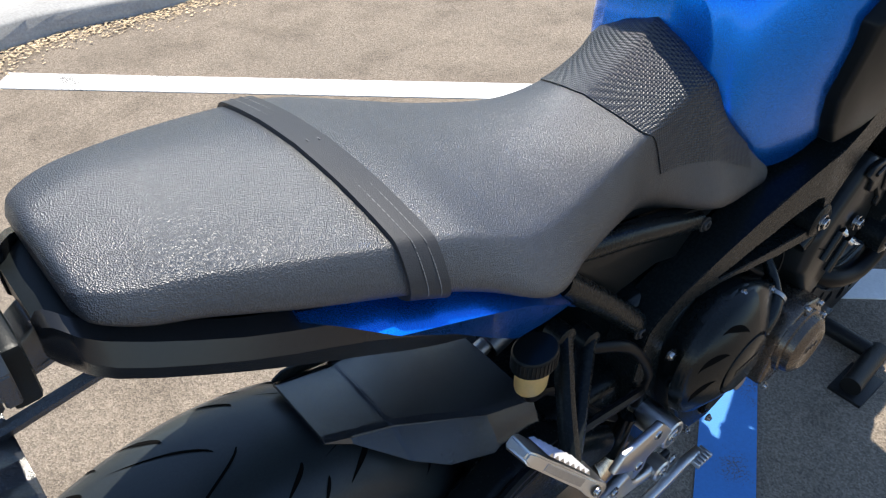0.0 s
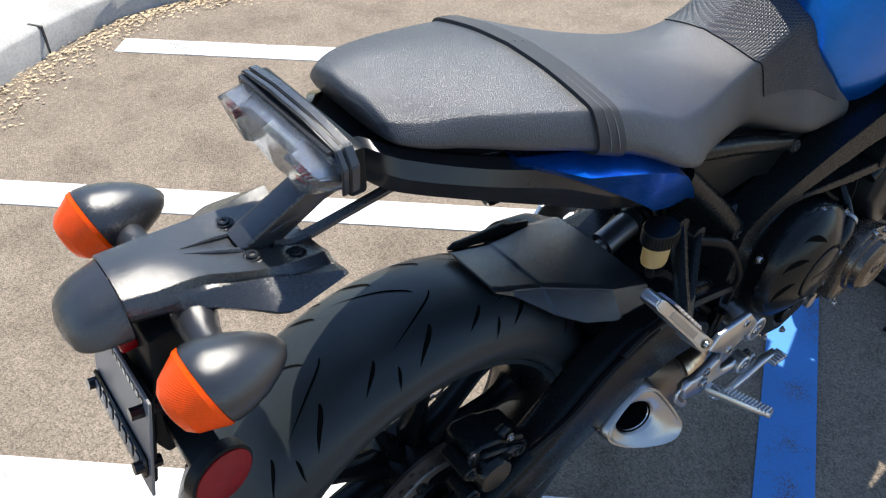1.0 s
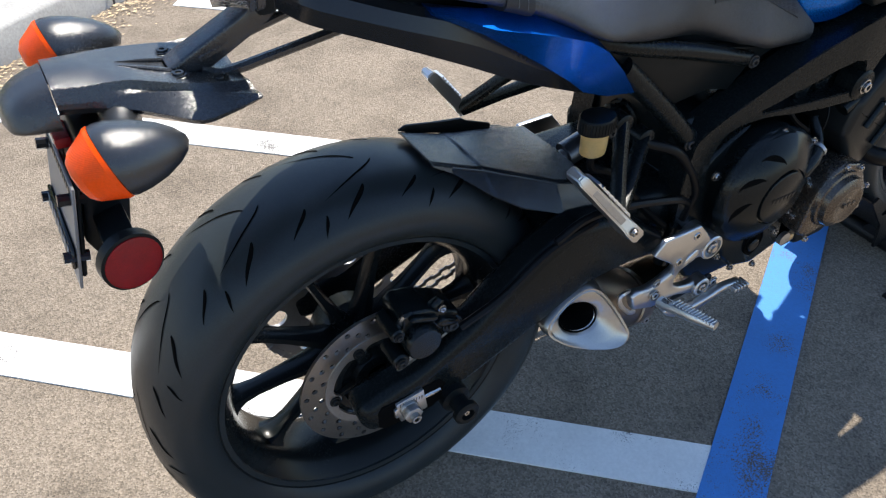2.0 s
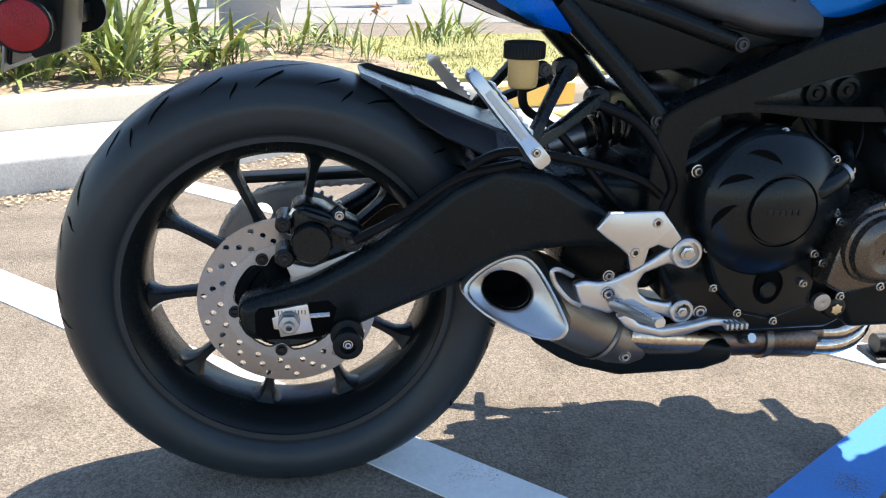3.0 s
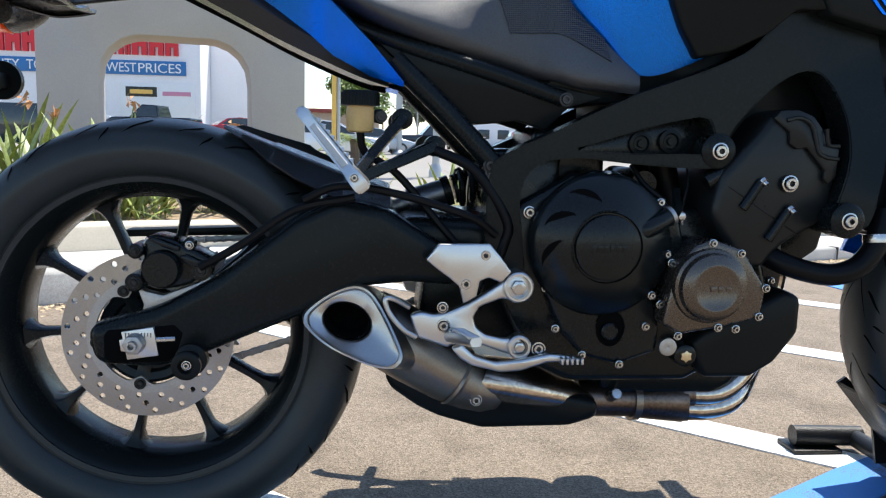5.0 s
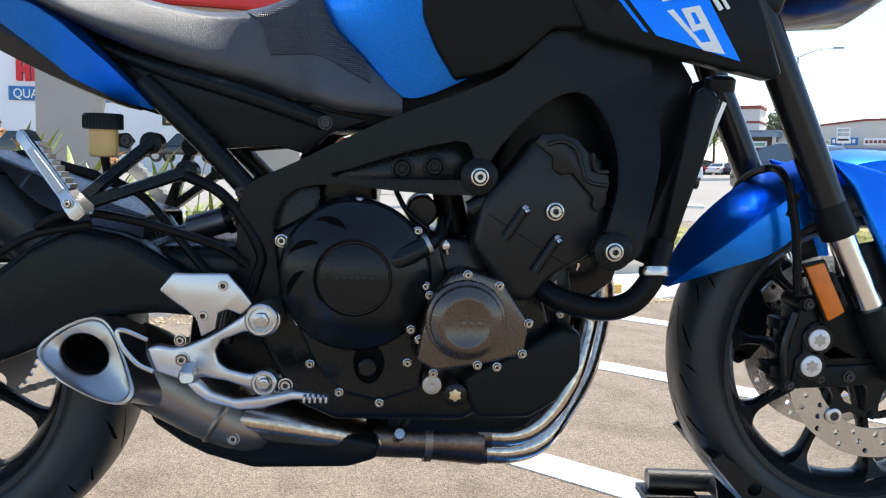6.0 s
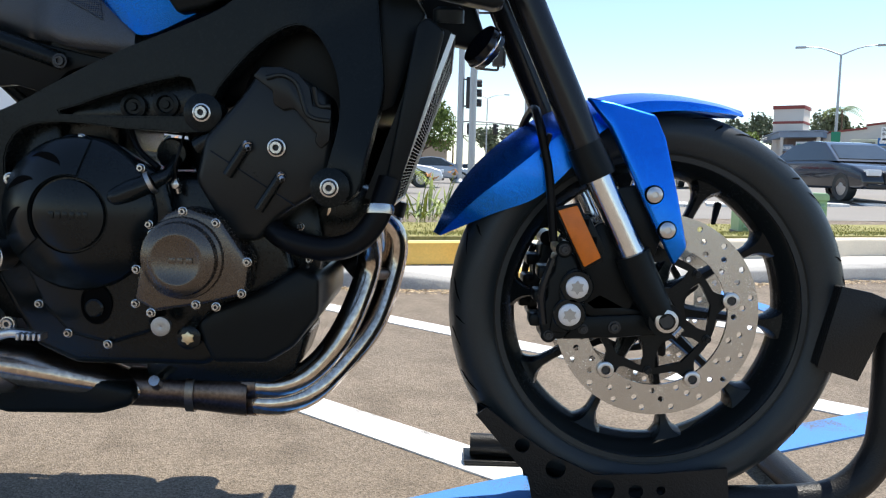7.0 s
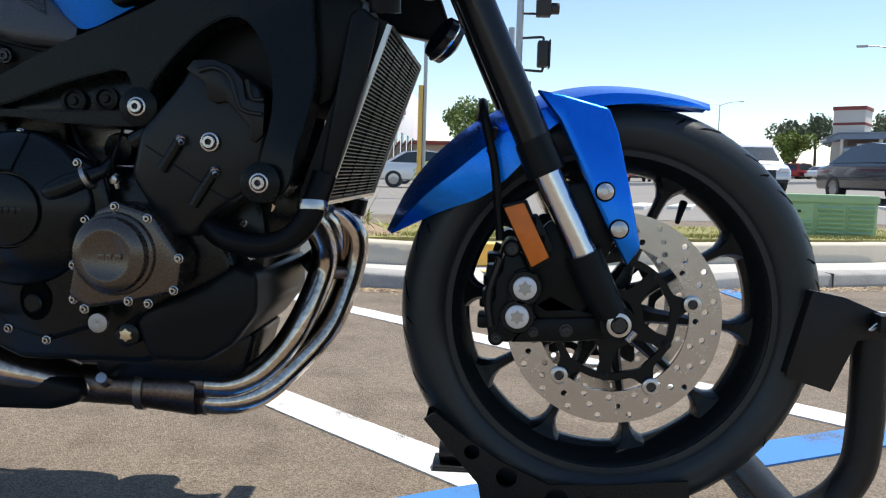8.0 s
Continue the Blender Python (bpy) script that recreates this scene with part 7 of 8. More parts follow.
# lawn and street beyond
lawn = surface("lawn_soil", (0.20, 0.20, 0.06), 0.95, 0, 0.35, 9, 80, 1.0, 120, tint=(0.30, 0.27, 0.10))
LAWN_FALL = ((0.02, 0.205), (0.9, 0.150), (2.7, 0.030), (4.4, 0.020))
def lawn_point(s, t):
    return Vector((2.4 + 0.94 * s - 0.34 * t, 3.55 + 0.34 * s + 0.94 * t, float(np.interp(t, [a for a, _ in LAWN_FALL], [b for _, b in LAWN_FALL]))))
setting("lawn", loft([[lawn_point(s, 0.02) - Vector((0, 0, 0.3))] + [lawn_point(s, t) for t, _ in LAWN_FALL] + [lawn_point(s, 4.4) - Vector((0, 0, 0.1))] for s in (-1.9, 6, 14)]), lawn, "mown half-dry lawn strip that falls towards the street", "lawn")
grass = bmesh.new()
for _ in range(14000):
    s, t = rnd.uniform(-1.8, 6), rnd.uniform(0.05, 4.3)
    c = lawn_point(s, t) - Vector((0, 0, 0.002))
    a, hgt = rnd.uniform(0, 6.28), rnd.uniform(0.012, 0.035)
    e = Vector((math.cos(a), math.sin(a), 0)) * 0.004
    tip_v = c + Vector((rnd.uniform(-0.02, 0.02), rnd.uniform(-0.02, 0.02), hgt))
    grass.faces.new([grass.verts.new(v) for v in (c - e, c + e, tip_v)])
blade = surface("grass_blade", (0.16, 0.20, 0.04), 0.7, 0, 0.4, 30, 90, tint=(0.34, 0.31, 0.10))
settled(tagged(part("grass", grass, blade), "short half-dry grass", "grass", kind="stuff"))
street = surface("street_asphalt", (0.24, 0.225, 0.205), 0.9, 0, 0.15, 0.6, 40, 0.4, 200)
def street_rise(x, y):
    """The street climbs gently away from the lot, more so towards the shops."""
    x, y = min(x, 60), min(y, 130)
    return 0.032 * max(0, x - 2) * min(1, max(0, (y - 12) / 10)) + 0.008 * max(0, y - 12)
def on_street(x, y, turn=0.0, z=0.0):
    return TILT @ Matrix.Translation((x, y, street_rise(x, y) + z)) @ Matrix.Rotation(turn, 4, "Z")
def street_point(s, t):
    x, y = 0.97 * s - 0.24 * t, 9.6 + 0.24 * s + 0.97 * t
    return Vector((x, y, 0.006 + street_rise(x, y)))
ROAD_S, ROAD_T = (-140, -80, -40, -20, -10, 0, 5, 10, 15, 20, 30, 40, 50, 60, 80, 120, 220), (0, 2.5, 5, 7.5, 10, 12.5, 15, 20, 30, 45, 60, 80, 105, 130, 300)
road_bm = bmesh.new()
road_v = [[road_bm.verts.new(street_point(s, t)) for t in ROAD_T] for s in ROAD_S]
for va, vb in zip(road_v, road_v[1:]):
    for j in range(len(ROAD_T) - 1):
        road_bm.faces.new((va[j], vb[j], vb[j + 1], va[j + 1]))
setting("road", road_bm, street, "wide sunlit street climbing gently beyond the lot", "road")
for k in range(9):
    bar_z = street_rise(4.2 + 0.95 * k, 14.2 + 0.24 * k)
    strip("crosswalk_bar", (4.2 + 0.95 * k, 14.2 + 0.24 * k), (0.30, 0.95), 0, 3.2, 0, 0.45, bar_z, bar_z + 0.07, white_line, "white crosswalk bar on the street", "road marking")
def kerb_row(x, y):
    z = street_rise(x, y)
    return [(x, y, z - 0.1), (x, y, z + 0.16), (x - 0.1, y + 0.3, z + 0.16), (x - 0.1, y + 0.3, z - 0.1)]
setting("far_kerb", loft([kerb_row(x, 44.0 + 0.245 * (x - 20)) for x in (8, 16, 24, 34, 46, 60)]), concrete, "pale far kerb of the shops' car park", "kerb")


# ---- planting ----
leaf_mat = surface("strap_leaf", (0.115, 0.165, 0.035), 0.42, 0, 0.35, 8, 60, 0.2, 200, tint=(0.22, 0.25, 0.07))
n, l, p = nodes_of(leaf_mat)
oi = n.new("ShaderNodeObjectInfo")
hsv = n.new("ShaderNodeHueSaturation")
mr = n.new("ShaderNodeMapRange")
mr.inputs["To Min"].default_value, mr.inputs["To Max"].default_value = 0.6, 1.7
l.new(oi.outputs["Random"], mr.inputs["Value"])
l.new(mr.outputs[0], hsv.inputs["Value"])
l.new(p.inputs["Base Color"].links[0].from_socket, hsv.inputs["Color"])
l.new(hsv.outputs[0], p.inputs["Base Color"])
p.inputs["Subsurface Weight"].default_value = 0.0
dry_mat = surface("dry_flower", (0.42, 0.20, 0.08), 0.8, 0, 0.4, 20, 60)


def leaf_mesh(length, width, bend, seed):
    """A long folded strap leaf that arches over, on its stalk."""
    r = random.Random(seed)
    own = bmesh.new()
    rows = []
    for k in range(9):
        t = k / 8
        w = width * (0.18 + 0.82 * math.sin(math.pi * min(1, max(0, (t - 0.18) / 0.82)) ** 0.75)) * (1 if t < 0.97 else 0.2)
        x = bend * t**2.2
        z = length * (t - 0.22 * bend / max(length, 0.1) * t**3)
        tw = r.uniform(-0.1, 0.1)
        rows.append([own.verts.new((x + 0.25 * w, -w, z + 0.12 * w)), own.verts.new((x, tw * w, z)), own.verts.new((x + 0.25 * w, w, z + 0.12 * w))])
    for a, b in zip(rows, rows[1:]):
        for j in (0, 1):
            own.faces.new((a[j], a[j + 1], b[j + 1], b[j]))
    me = bpy.data.meshes.new("leaf")
    own.to_mesh(me)
    own.free()
    me.materials.append(leaf_mat)
    for poly in me.polygons:
        poly.use_smooth = True
    return me


LEAVES = [leaf_mesh(0.26 + 0.045 * (k % 6), 0.0085 + 0.0045 * (k % 3), 0.08 + 0.07 * (k % 5), k) for k in range(15)]


def clump(x, y, count, size, seed):
    r = random.Random(seed)
    ob = thing("strap_leaf_plant", "green strap-leaved plant in the mulch of the planter", "plant", group="planter plants")
    for _ in range(int(count * 3.6)):
        lf = new("leaf", r.choice(LEAVES))
        lf.parent = ob
        a = r.uniform(0, 6.283)
        s = size * r.uniform(0.7, 1.25)
        lf.matrix_basis = Matrix.Translation((r.gauss(0, 0.10), r.gauss(0, 0.10), 0)) @ Matrix.Rotation(a, 4, "Z") @ Matrix.Rotation(r.uniform(0.0, 0.75), 4, "Y") @ Matrix.Diagonal((s, s, s, 1))
    if r.random() < 0.6:
        st = sweep([(0, 0, 0), (0.03, 0.02, 0.32 * size), (0.07, 0.03, 0.50 * size)], 0.004, 5, 3)
        part("flower_stalk", st, leaf_mat, ob)
        fl = bmesh.new()
        for _ in range(9):
            c = Vector((0.07 + r.gauss(0, 0.02), 0.03 + r.gauss(0, 0.02), 0.51 * size + r.gauss(0, 0.015)))
            fl.faces.new([fl.verts.new(c + Vector((r.gauss(0, 0.02), r.gauss(0, 0.02), r.gauss(0, 0.02)))) for _ in range(3)])
        part("dry_flower_head", fl, dry_mat, ob, "withered orange brown flower head")
    ob.matrix_basis = TILT @ Matrix.Translation((x, y, 0.17))
    return ob


seed = 1
for x, y, c, s in ((-4.6, 3.0, 20, 1.3), (-4.0, 2.3, 20, 1.2), (-3.6, 3.2, 20, 1.3), (-3.1, 2.7, 22, 1.2), (-2.75, 3.3, 22, 1.35), (-2.45, 2.6, 24, 1.1), (-2.15, 3.1, 24, 1.25), (-1.85, 2.75, 24, 1.05), (-1.65, 3.35, 24, 1.25), (-1.35, 2.95, 26, 1.10), (-1.10, 3.45, 24, 1.25), (-0.90, 3.0, 22, 0.95), (-0.55, 3.6, 22, 1.05), (-0.15, 4.3, 18, 0.80), (0.10, 4.9, 16, 0.80), (-2.9, 4.2, 18, 1.4), (-2.0, 4.3, 18, 1.4), (-1.2, 4.5, 16, 1.3), (0.35, 4.0, 10, 0.62), (0.95, 5.0, 12, 0.75), (1.15, 5.3, 12, 0.8)):
    clump(x, y, c, s, seed)
    seed += 1


# ---- monument portal ----
stucco = surface("grey_stucco", (0.40, 0.385, 0.37), 0.9, 0, 0.08, 3, 90, 0.5, 160)
red_paint = surface("red_sign_paint", (0.55, 0.03, 0.04), 0.5, 0, 0.1, 2, 60)
portal = thing("sign_portal", "grey stucco sign portal with a red cap standing in the planter", "sign")
half = 1.15
arch = [(-half, 0.0), (-half, 2.0), (half, 2.0), (half, 0.0), (half - 0.50, 0.0), (half - 0.50, 1.05)]
arch += [(half - 0.50 - 0.36 * (1 - math.cos(radians(a))), 1.08 + 0.36 * math.sin(radians(a))) for a in (20, 40, 60, 80, 90)]
arch += [(-half + 0.50 + 0.36 * (1 - math.cos(radians(a))), 1.08 + 0.36 * math.sin(radians(a))) for a in (90, 80, 60, 40, 20)]
arch += [(-half + 0.50, 1.05), (-half + 0.50, 0.0)]
part("portal_frame", prism(arch, -0.25, 0.25, 0.015), stucco, portal)
part("red_cap", box(-half - 0.35, half + 0.48, -0.38, 0.38, 2.004, 2.20, 0.01), red_paint, portal, "red painted cap")
portal.matrix_basis = TILT @ Matrix.Translation((-1.46, 6.40, 0.10)) @ Matrix.Rotation(radians(12.5), 4, "Z")

# ---- lettering ----
def lettering(name, words, size, x, y, z, mat, parent, deep=0.02, turn=0.0, width=None):
    """Words in the built-in font as a solid mesh, upright and facing -y."""
    cu = bpy.data.curves.new(name, "FONT")
    cu.body, cu.size, cu.extrude, cu.align_x = words, size, deep, "CENTER"
    tmp = new("letters_tmp", cu)
    me = bpy.data.meshes.new_from_object(tmp.evaluated_get(bpy.context.evaluated_depsgraph_get()))
    bpy.data.objects.remove(tmp)
    bpy.data.curves.remove(cu)
    me.name = name
    if width:
        xs_ = [v.co.x for v in me.vertices]
        k = width / (max(xs_) - min(xs_))
        for v in me.vertices:
            v.co.x *= k
    me.materials.clear()
    me.materials.append(mat)
    ob = new(name, me)
    ob.parent = parent
    ob.matrix_basis = Matrix.Translation((x, y, z)) @ Matrix.Rotation(turn, 4, "Z") @ Matrix.Rotation(math.pi / 2, 4, "X")
    return ob


white_wall = surface("white_stucco", (0.82, 0.81, 0.82), 0.85, 0, 0.05, 0.4, 8, 0.2, 30)
sign_blue = surface("sign_blue", (0.03, 0.16, 0.40), 0.5, 0, 0.05, 1, 20)
sign_red = surface("sign_red", (0.62, 0.02, 0.03), 0.45, 0, 0.05, 1, 20)
glass = surface("dark_window_glass", (0.03, 0.04, 0.045), 0.08, 0, 0.3, 0.5, 5, coat=0.5)
cream = surface("cream_stucco", (0.62, 0.57, 0.50), 0.85, 0, 0.06, 0.5, 10, 0.2, 30)
maroon = surface("maroon_trim", (0.25, 0.06, 0.05), 0.7, 0, 0.1, 1, 20)
slate = surface("blue_grey_awning", (0.22, 0.28, 0.36), 0.7, 0, 0.1, 1, 20)
metal = surface("galvanised_pole", (0.42, 0.43, 0.44), 0.45, 0.7, 0.1, 3, 40)
dark_metal = surface("dark_painted_metal", (0.03, 0.03, 0.032), 0.5, 0.2, 0.15, 3, 40)
sign_white = surface("sign_white", (0.80, 0.80, 0.78), 0.5, 0, 0.04, 2, 40)
sign_green = surface("sign_green", (0.02, 0.22, 0.12), 0.5, 0, 0.04, 2, 40)

# ---- big store ----
store = thing("store_building", "white stucco store with red letters over a blue slogan band", "building", group="")
part("wall", box(-70, -11.9, 58.4, 90, -0.5, 12.5, 0.03), white_wall, store)
part("blue_band", box(-28.2, -20.9, 58.22, 58.40, 5.45, 6.45, 0.02), sign_blue, store, "blue slogan band")
part("blue_band", box(-19.9, -12.9, 58.22, 58.40, 5.45, 6.45, 0.02), sign_blue, store, "blue slogan band")
for word, x, w in (("QUALITY", -26.15, 3.4), ("TOOLS", -22.65, 2.6), ("LOWEST", -17.95, 3.1), ("PRICES", -14.75, 3.0)):
    lettering("slogan_word", word, 0.95, x, 58.20, 5.62, sign_white, store, width=w)
# the shop's name stands as plain red blocks of the letters' size
xk = -27.6
for w in (1.0, 1.0, 1.0, 0.95, 1.05, 1.0, 0, 0.85, 1.0, 0.85, 0.35, 1.05, 1.0, 0.9):
    if w:
        part("name_block", prism([(xk, 6.85), (xk, 8.55), (xk + w * 0.42, 8.55), (xk + w * 0.42, 7.95), (xk + w * 0.60, 7.95), (xk + w * 0.60, 8.55), (xk + w, 8.55), (xk + w, 6.85), (xk + w * 0.64, 6.85), (xk + w * 0.64, 7.45), (xk + w * 0.40, 7.45), (xk + w * 0.40, 6.85)], 58.15, 58.40), sign_red, store)
    xk += w + 0.14 if w else 0.5
part("shop_window", box(-17.6, -12.3, 58.34, 58.40, 2.0, 4.9, 0.01), sign_white, store, "white poster window")
part("poster_block", box(-17.2, -15.0, 58.30, 58.34, 3.9, 4.6, 0.01), surface("poster_black", (0.03, 0.03, 0.02), 0.5, 0, 0.05, 1, 20), store)
part("poster_bar", box(-16.9, -15.3, 58.27, 58.30, 4.1, 4.4, 0.01), yellow, store)
part("poster_bar", box(-14.6, -12.6, 58.30, 58.34, 4.0, 4.3, 0.01), surface("poster_pink", (0.6, 0.25, 0.35), 0.5, 0, 0.05, 1, 20), store)
part("shop_window", box(-34, -19.5, 58.34, 58.40, 0.3, 3.2, 0.01), glass, store)
store.matrix_basis = TILT
wing = thing("store_wing", "white stucco store wing with large windows and a red sign", "building")
part("wall", box(-11.88, -7.6, 62, 92, -0.5, 9.5, 0.03), white_wall, wing)
for k in range(5):
    part("shop_window", box(-7.62, -7.55, 63.5 + 5 * k, 67.3 + 5 * k, 0.6, 4.8, 0.01), glass, wing)
for k in range(6):
    part("name_block", box(-7.60, -7.42, 64 + 2.0 * k, 65.4 + 2.0 * k, 6.6, 8.2, 0.02), sign_red, wing)
wing.matrix_basis = TILT

# ---- row of shops across the street ----
shops = thing("shop_row", "low cream row of shops with blue awnings and maroon parapet trim", "building")
def shop_box(name, a, b, y0, y1, z0, z1, mat, label=""):
    return part(name, box(a, b, y0, y1, z0, z1, 0.02), mat, shops, label)
FACADE = [(2.5, 4.85), (6.78, 5.35), (6.78, 5.65), (11.0, 6.15), (15.0, 6.2), (15.0, 5.3), (60, 5.3)]
part("wall", prism([(-1.0, -1.5), (-1.0, 4.6), *FACADE, (60, -1.5)], 0, 14), cream, shops)
for a, b in zip(FACADE, FACADE[1:]):
    if b[0] - a[0] > 0.5:
        part("parapet_trim", prism([(a[0] - 0.05, a[1] - 0.02), (a[0] - 0.05, a[1] + 0.20), (b[0] + 0.05, b[1] + 0.20), (b[0] + 0.05, b[1] - 0.02)], -0.12, 0.3), maroon, shops)
shop_box("tower", -3.1, 0.1, 2, 5.4, -0.5, 8.1, cream)
shop_box("tower_trim", -3.2, 0.2, 1.9, 5.5, 7.85, 8.25, maroon)
shop_box("tower_trim", -3.15, 0.15, 1.95, 5.45, 6.20, 6.48, maroon)
def canopy_ring(z, o=0.0):
    return [(3.0 + o, -2.5 - o, z), (-1.3 - o, -2.5 - o, z), (-5.6 - o, 8.0, z), (-5.6, 9.5, z), (3.0 + o, 9.5, z)]
part("low_roof", loft([canopy_ring(4.40), canopy_ring(4.95), canopy_ring(5.02, 0.15), canopy_ring(5.12, 0.15)]), slate, shops, "blue grey flat canopy roof")
part("shop_front", loft([[(2.6, -0.6, z), (-0.9, -0.6, z), (-4.6, 8.0, z), (2.6, 8.0, z)] for z in (-1.5, 4.4)]), surface("brown_brick", (0.16, 0.12, 0.10), 0.85, 0, 0.15, 3, 30), shops)
shop_box("column", -1.25, -0.95, -2.3, -2.0, -1.0, 4.4, cream)
shop_box("column", 2.4, 2.75, -2.3, -2.0, -1.0, 4.4, cream)
shop_box("awning", 3.1, 60, -1.8, -0.02, 2.75, 3.25, slate, "blue grey awning")
for k in range(14):
    shop_box("shop_window", 3.2 + 3.9 * k, 6.3 + 3.9 * k, -0.08, 0.0, 0.3, 2.7, glass)
    shop_box("window_frame", 4.70 + 3.9 * k, 4.82 + 3.9 * k, -0.12, -0.08, 0.3, 2.7, sign_white)
for a, b in ((-0.8, 0.7), (0.9, 2.5)):
    shop_box("shop_window", a, b, -0.68, -0.6, 0.3, 2.9, glass)
for a, b, z0, z1, board, ink in ((-1.1, 0.05, 2.95, 3.65, slate, sign_white), (0.30, 1.80, 3.25, 3.95, sign_white, sign_green), (2.30, 3.50, 3.10, 3.80, sign_white, dark_metal), (8.15, 10.7, 3.50, 4.30, sign_blue, sign_white), (11.2, 13.9, 3.5, 4.2, sign_white, maroon)):
    sign = shop_box("sign_board", a, b, -1.98, -1.82, z0, z1, board)
    step = (b - a - 0.3) / 6
    for k in range(6):
        part("sign_mark", box(a + 0.15 + step * k, a + 0.15 + step * (k + 0.68), -2.02, -1.98, z0 + 0.20, z1 - 0.20, 0.004), ink, sign)
shop_box("sign_board", 5.6, 8.05, -1.98, -1.82, 3.25, 4.15, surface("sign_cream", (0.62, 0.60, 0.42), 0.5, 0, 0.04, 2, 40), "cream sign board")
lettering("sign_words", "PAWN SHOP", 0.55, 6.82, -2.01, 3.52, dark_metal, shops, width=2.1)
lettering("sign_words", "DISCOUNT MARKET", 0.5, -4.9, 5.65, 4.5, sign_white, shops, width=4.6, turn=radians(-67.7))
for k in range(5):
    shop_box("red_poster", 5.0 + 6.1 * k, 5.8 + 6.1 * k, -0.11, -0.08, 1.6, 2.2, sign_red)
shops.matrix_basis = TILT @ Matrix.Translation((40.2, 86.0, 1.5)) @ Matrix.Rotation(radians(-36), 4, "Z")
far_store = thing("far_building", "long tan building far down the street", "building")
part("wall", box(-9, 9, 0, 10, -0.5, 4.2, 0.02), surface("tan_stucco", (0.42, 0.33, 0.24), 0.85, 0, 0.08, 0.4, 8), far_store)
part("roof", box(-9.3, 9.3, -0.3, 10.3, 4.2, 4.6, 0.02), maroon, far_store)
far_store.matrix_basis = TILT @ Matrix.Translation((-7.5, 84, 0))
far_white = thing("far_building", "white low building behind the street trees", "building")
part("wall", box(-12, 12, 0, 10, -0.5, 5.5, 0.02), white_wall, far_white)
part("roof", box(-12.2, 12.2, -0.2, 10.2, 5.5, 5.8, 0.02), slate, far_white)
for k in range(6):
    part("window", box(-10.5 + 3.8 * k, -8.3 + 3.8 * k, -0.06, 0.0, 1.2, 3.0, 0.01), glass, far_white)
far_white.matrix_basis = TILT @ Matrix.Translation((32, 150, 1.6))

# ---- trees ----
bark = surface("tree_bark", (0.14, 0.10, 0.07), 0.95, 0, 0.3, 4, 30, 0.8, 40)
def foliage(name, a, b):
    m = surface(name, a, 0.6, 0, 0.3, 1.5, 12, tint=b)
    n, l, p = nodes_of(m)
    geo = n.new("ShaderNodeNewGeometry")
    hs = n.new("ShaderNodeHueSaturation")
    r = n.new("ShaderNodeMapRange")
    r.inputs["To Min"].default_value, r.inputs["To Max"].default_value = 0.6, 1.5
    l.new(geo.outputs["Random Per Island"], r.inputs["Value"])
    l.new(r.outputs[0], hs.inputs["Value"])
    l.new(p.inputs["Base Color"].links[0].from_socket, hs.inputs["Color"])
    l.new(hs.outputs[0], p.inputs["Base Color"])
    return m
green = foliage("tree_leaf", (0.095, 0.150, 0.030), (0.15, 0.21, 0.045))
olive = foliage("tree_leaf_dull", (0.095, 0.118, 0.062), (0.13, 0.15, 0.085))
lime = foliage("tree_leaf_bright", (0.14, 0.19, 0.03), (0.20, 0.25, 0.05))


def tree(x, y, height, radius, base, mat, seed, leaf=0.22, count=2600, label="leafy street tree"):
    r = random.Random(seed)
    ob = thing("tree", label, "tree", group="street trees")
    wood = bmesh.new()
    sweep([(0, 0, -0.2), (0.05, 0.02, base * 0.6), (0, 0, base + 0.5), (0.1, 0, height * 0.75)], [0.22, 0.17, 0.13, 0.04], 9, 4, bm=wood)
    blobs = []
    for k in range(11):
        a, u = r.uniform(0, 6.28), r.uniform(0.15, 0.75)
        c = Vector((radius * u * math.cos(a), radius * u * math.sin(a), base + (height - base) * r.uniform(0.22, 0.85)))
        blobs.append((c, radius * r.uniform(0.30, 0.46)))
        sweep([(0, 0, base + r.uniform(0, 0.6)), (c.x * 0.5, c.y * 0.5, (base + c.z) / 2 + 0.2), tuple(c)], [0.08, 0.05, 0.02], 6, 3, bm=wood)
    part("trunk", wood, bark, ob)
    crown = bmesh.new()
    for _ in range(count):
        c, rad = r.choice(blobs)
        d = Vector((r.gauss(0, 1), r.gauss(0, 1), r.gauss(0, 0.8))).normalized() * rad * r.uniform(0.55, 1.08)
        q = c + d
        e = Vector((r.gauss(0, 1), r.gauss(0, 1), r.gauss(0, 1))).normalized() * leaf * r.uniform(0.5, 1.2)
        f = e.cross(Vector((r.gauss(0, 1), r.gauss(0, 1), r.gauss(0, 1)))).normalized() * leaf * 0.5
        crown.faces.new([crown.verts.new(v) for v in (q - e, q + f, q + e, q - f)])
    part("crown", crown, mat, ob)
    ob.matrix_basis = on_street(x, y)
    return ob


tree(-0.9, 69, 7.0, 3.0, 2.0, green, 1, 0.20, 4200, "round dense green street tree")
tree(36.9, 97, 7.6, 2.4, 3.2, olive, 2, 0.26, 1500, "tall dull green street tree")
tree(40.9, 99, 7.9, 2.3, 3.4, olive, 3, 0.26, 1400, "tall dull green street tree")
tree(36.2, 93, 5.4, 2.3, 1.4, lime, 4, 0.24, 2200, "small bright green street tree")
tree(51.0, 100, 7.6, 4.2, 2.6, olive, 5, 0.30, 4200, "broad dull green tree behind the shops")
tree(8, 122, 7.5, 3.0, 2.4, olive, 7, 0.4, 1000, "sparse far street tree")
tree(13, 130, 8, 3.2, 2.5, olive, 8, 0.4, 900, "sparse far street tree")
twig = surface("bare_twig", (0.20, 0.16, 0.13), 0.95, 0, 0.3, 4, 30)


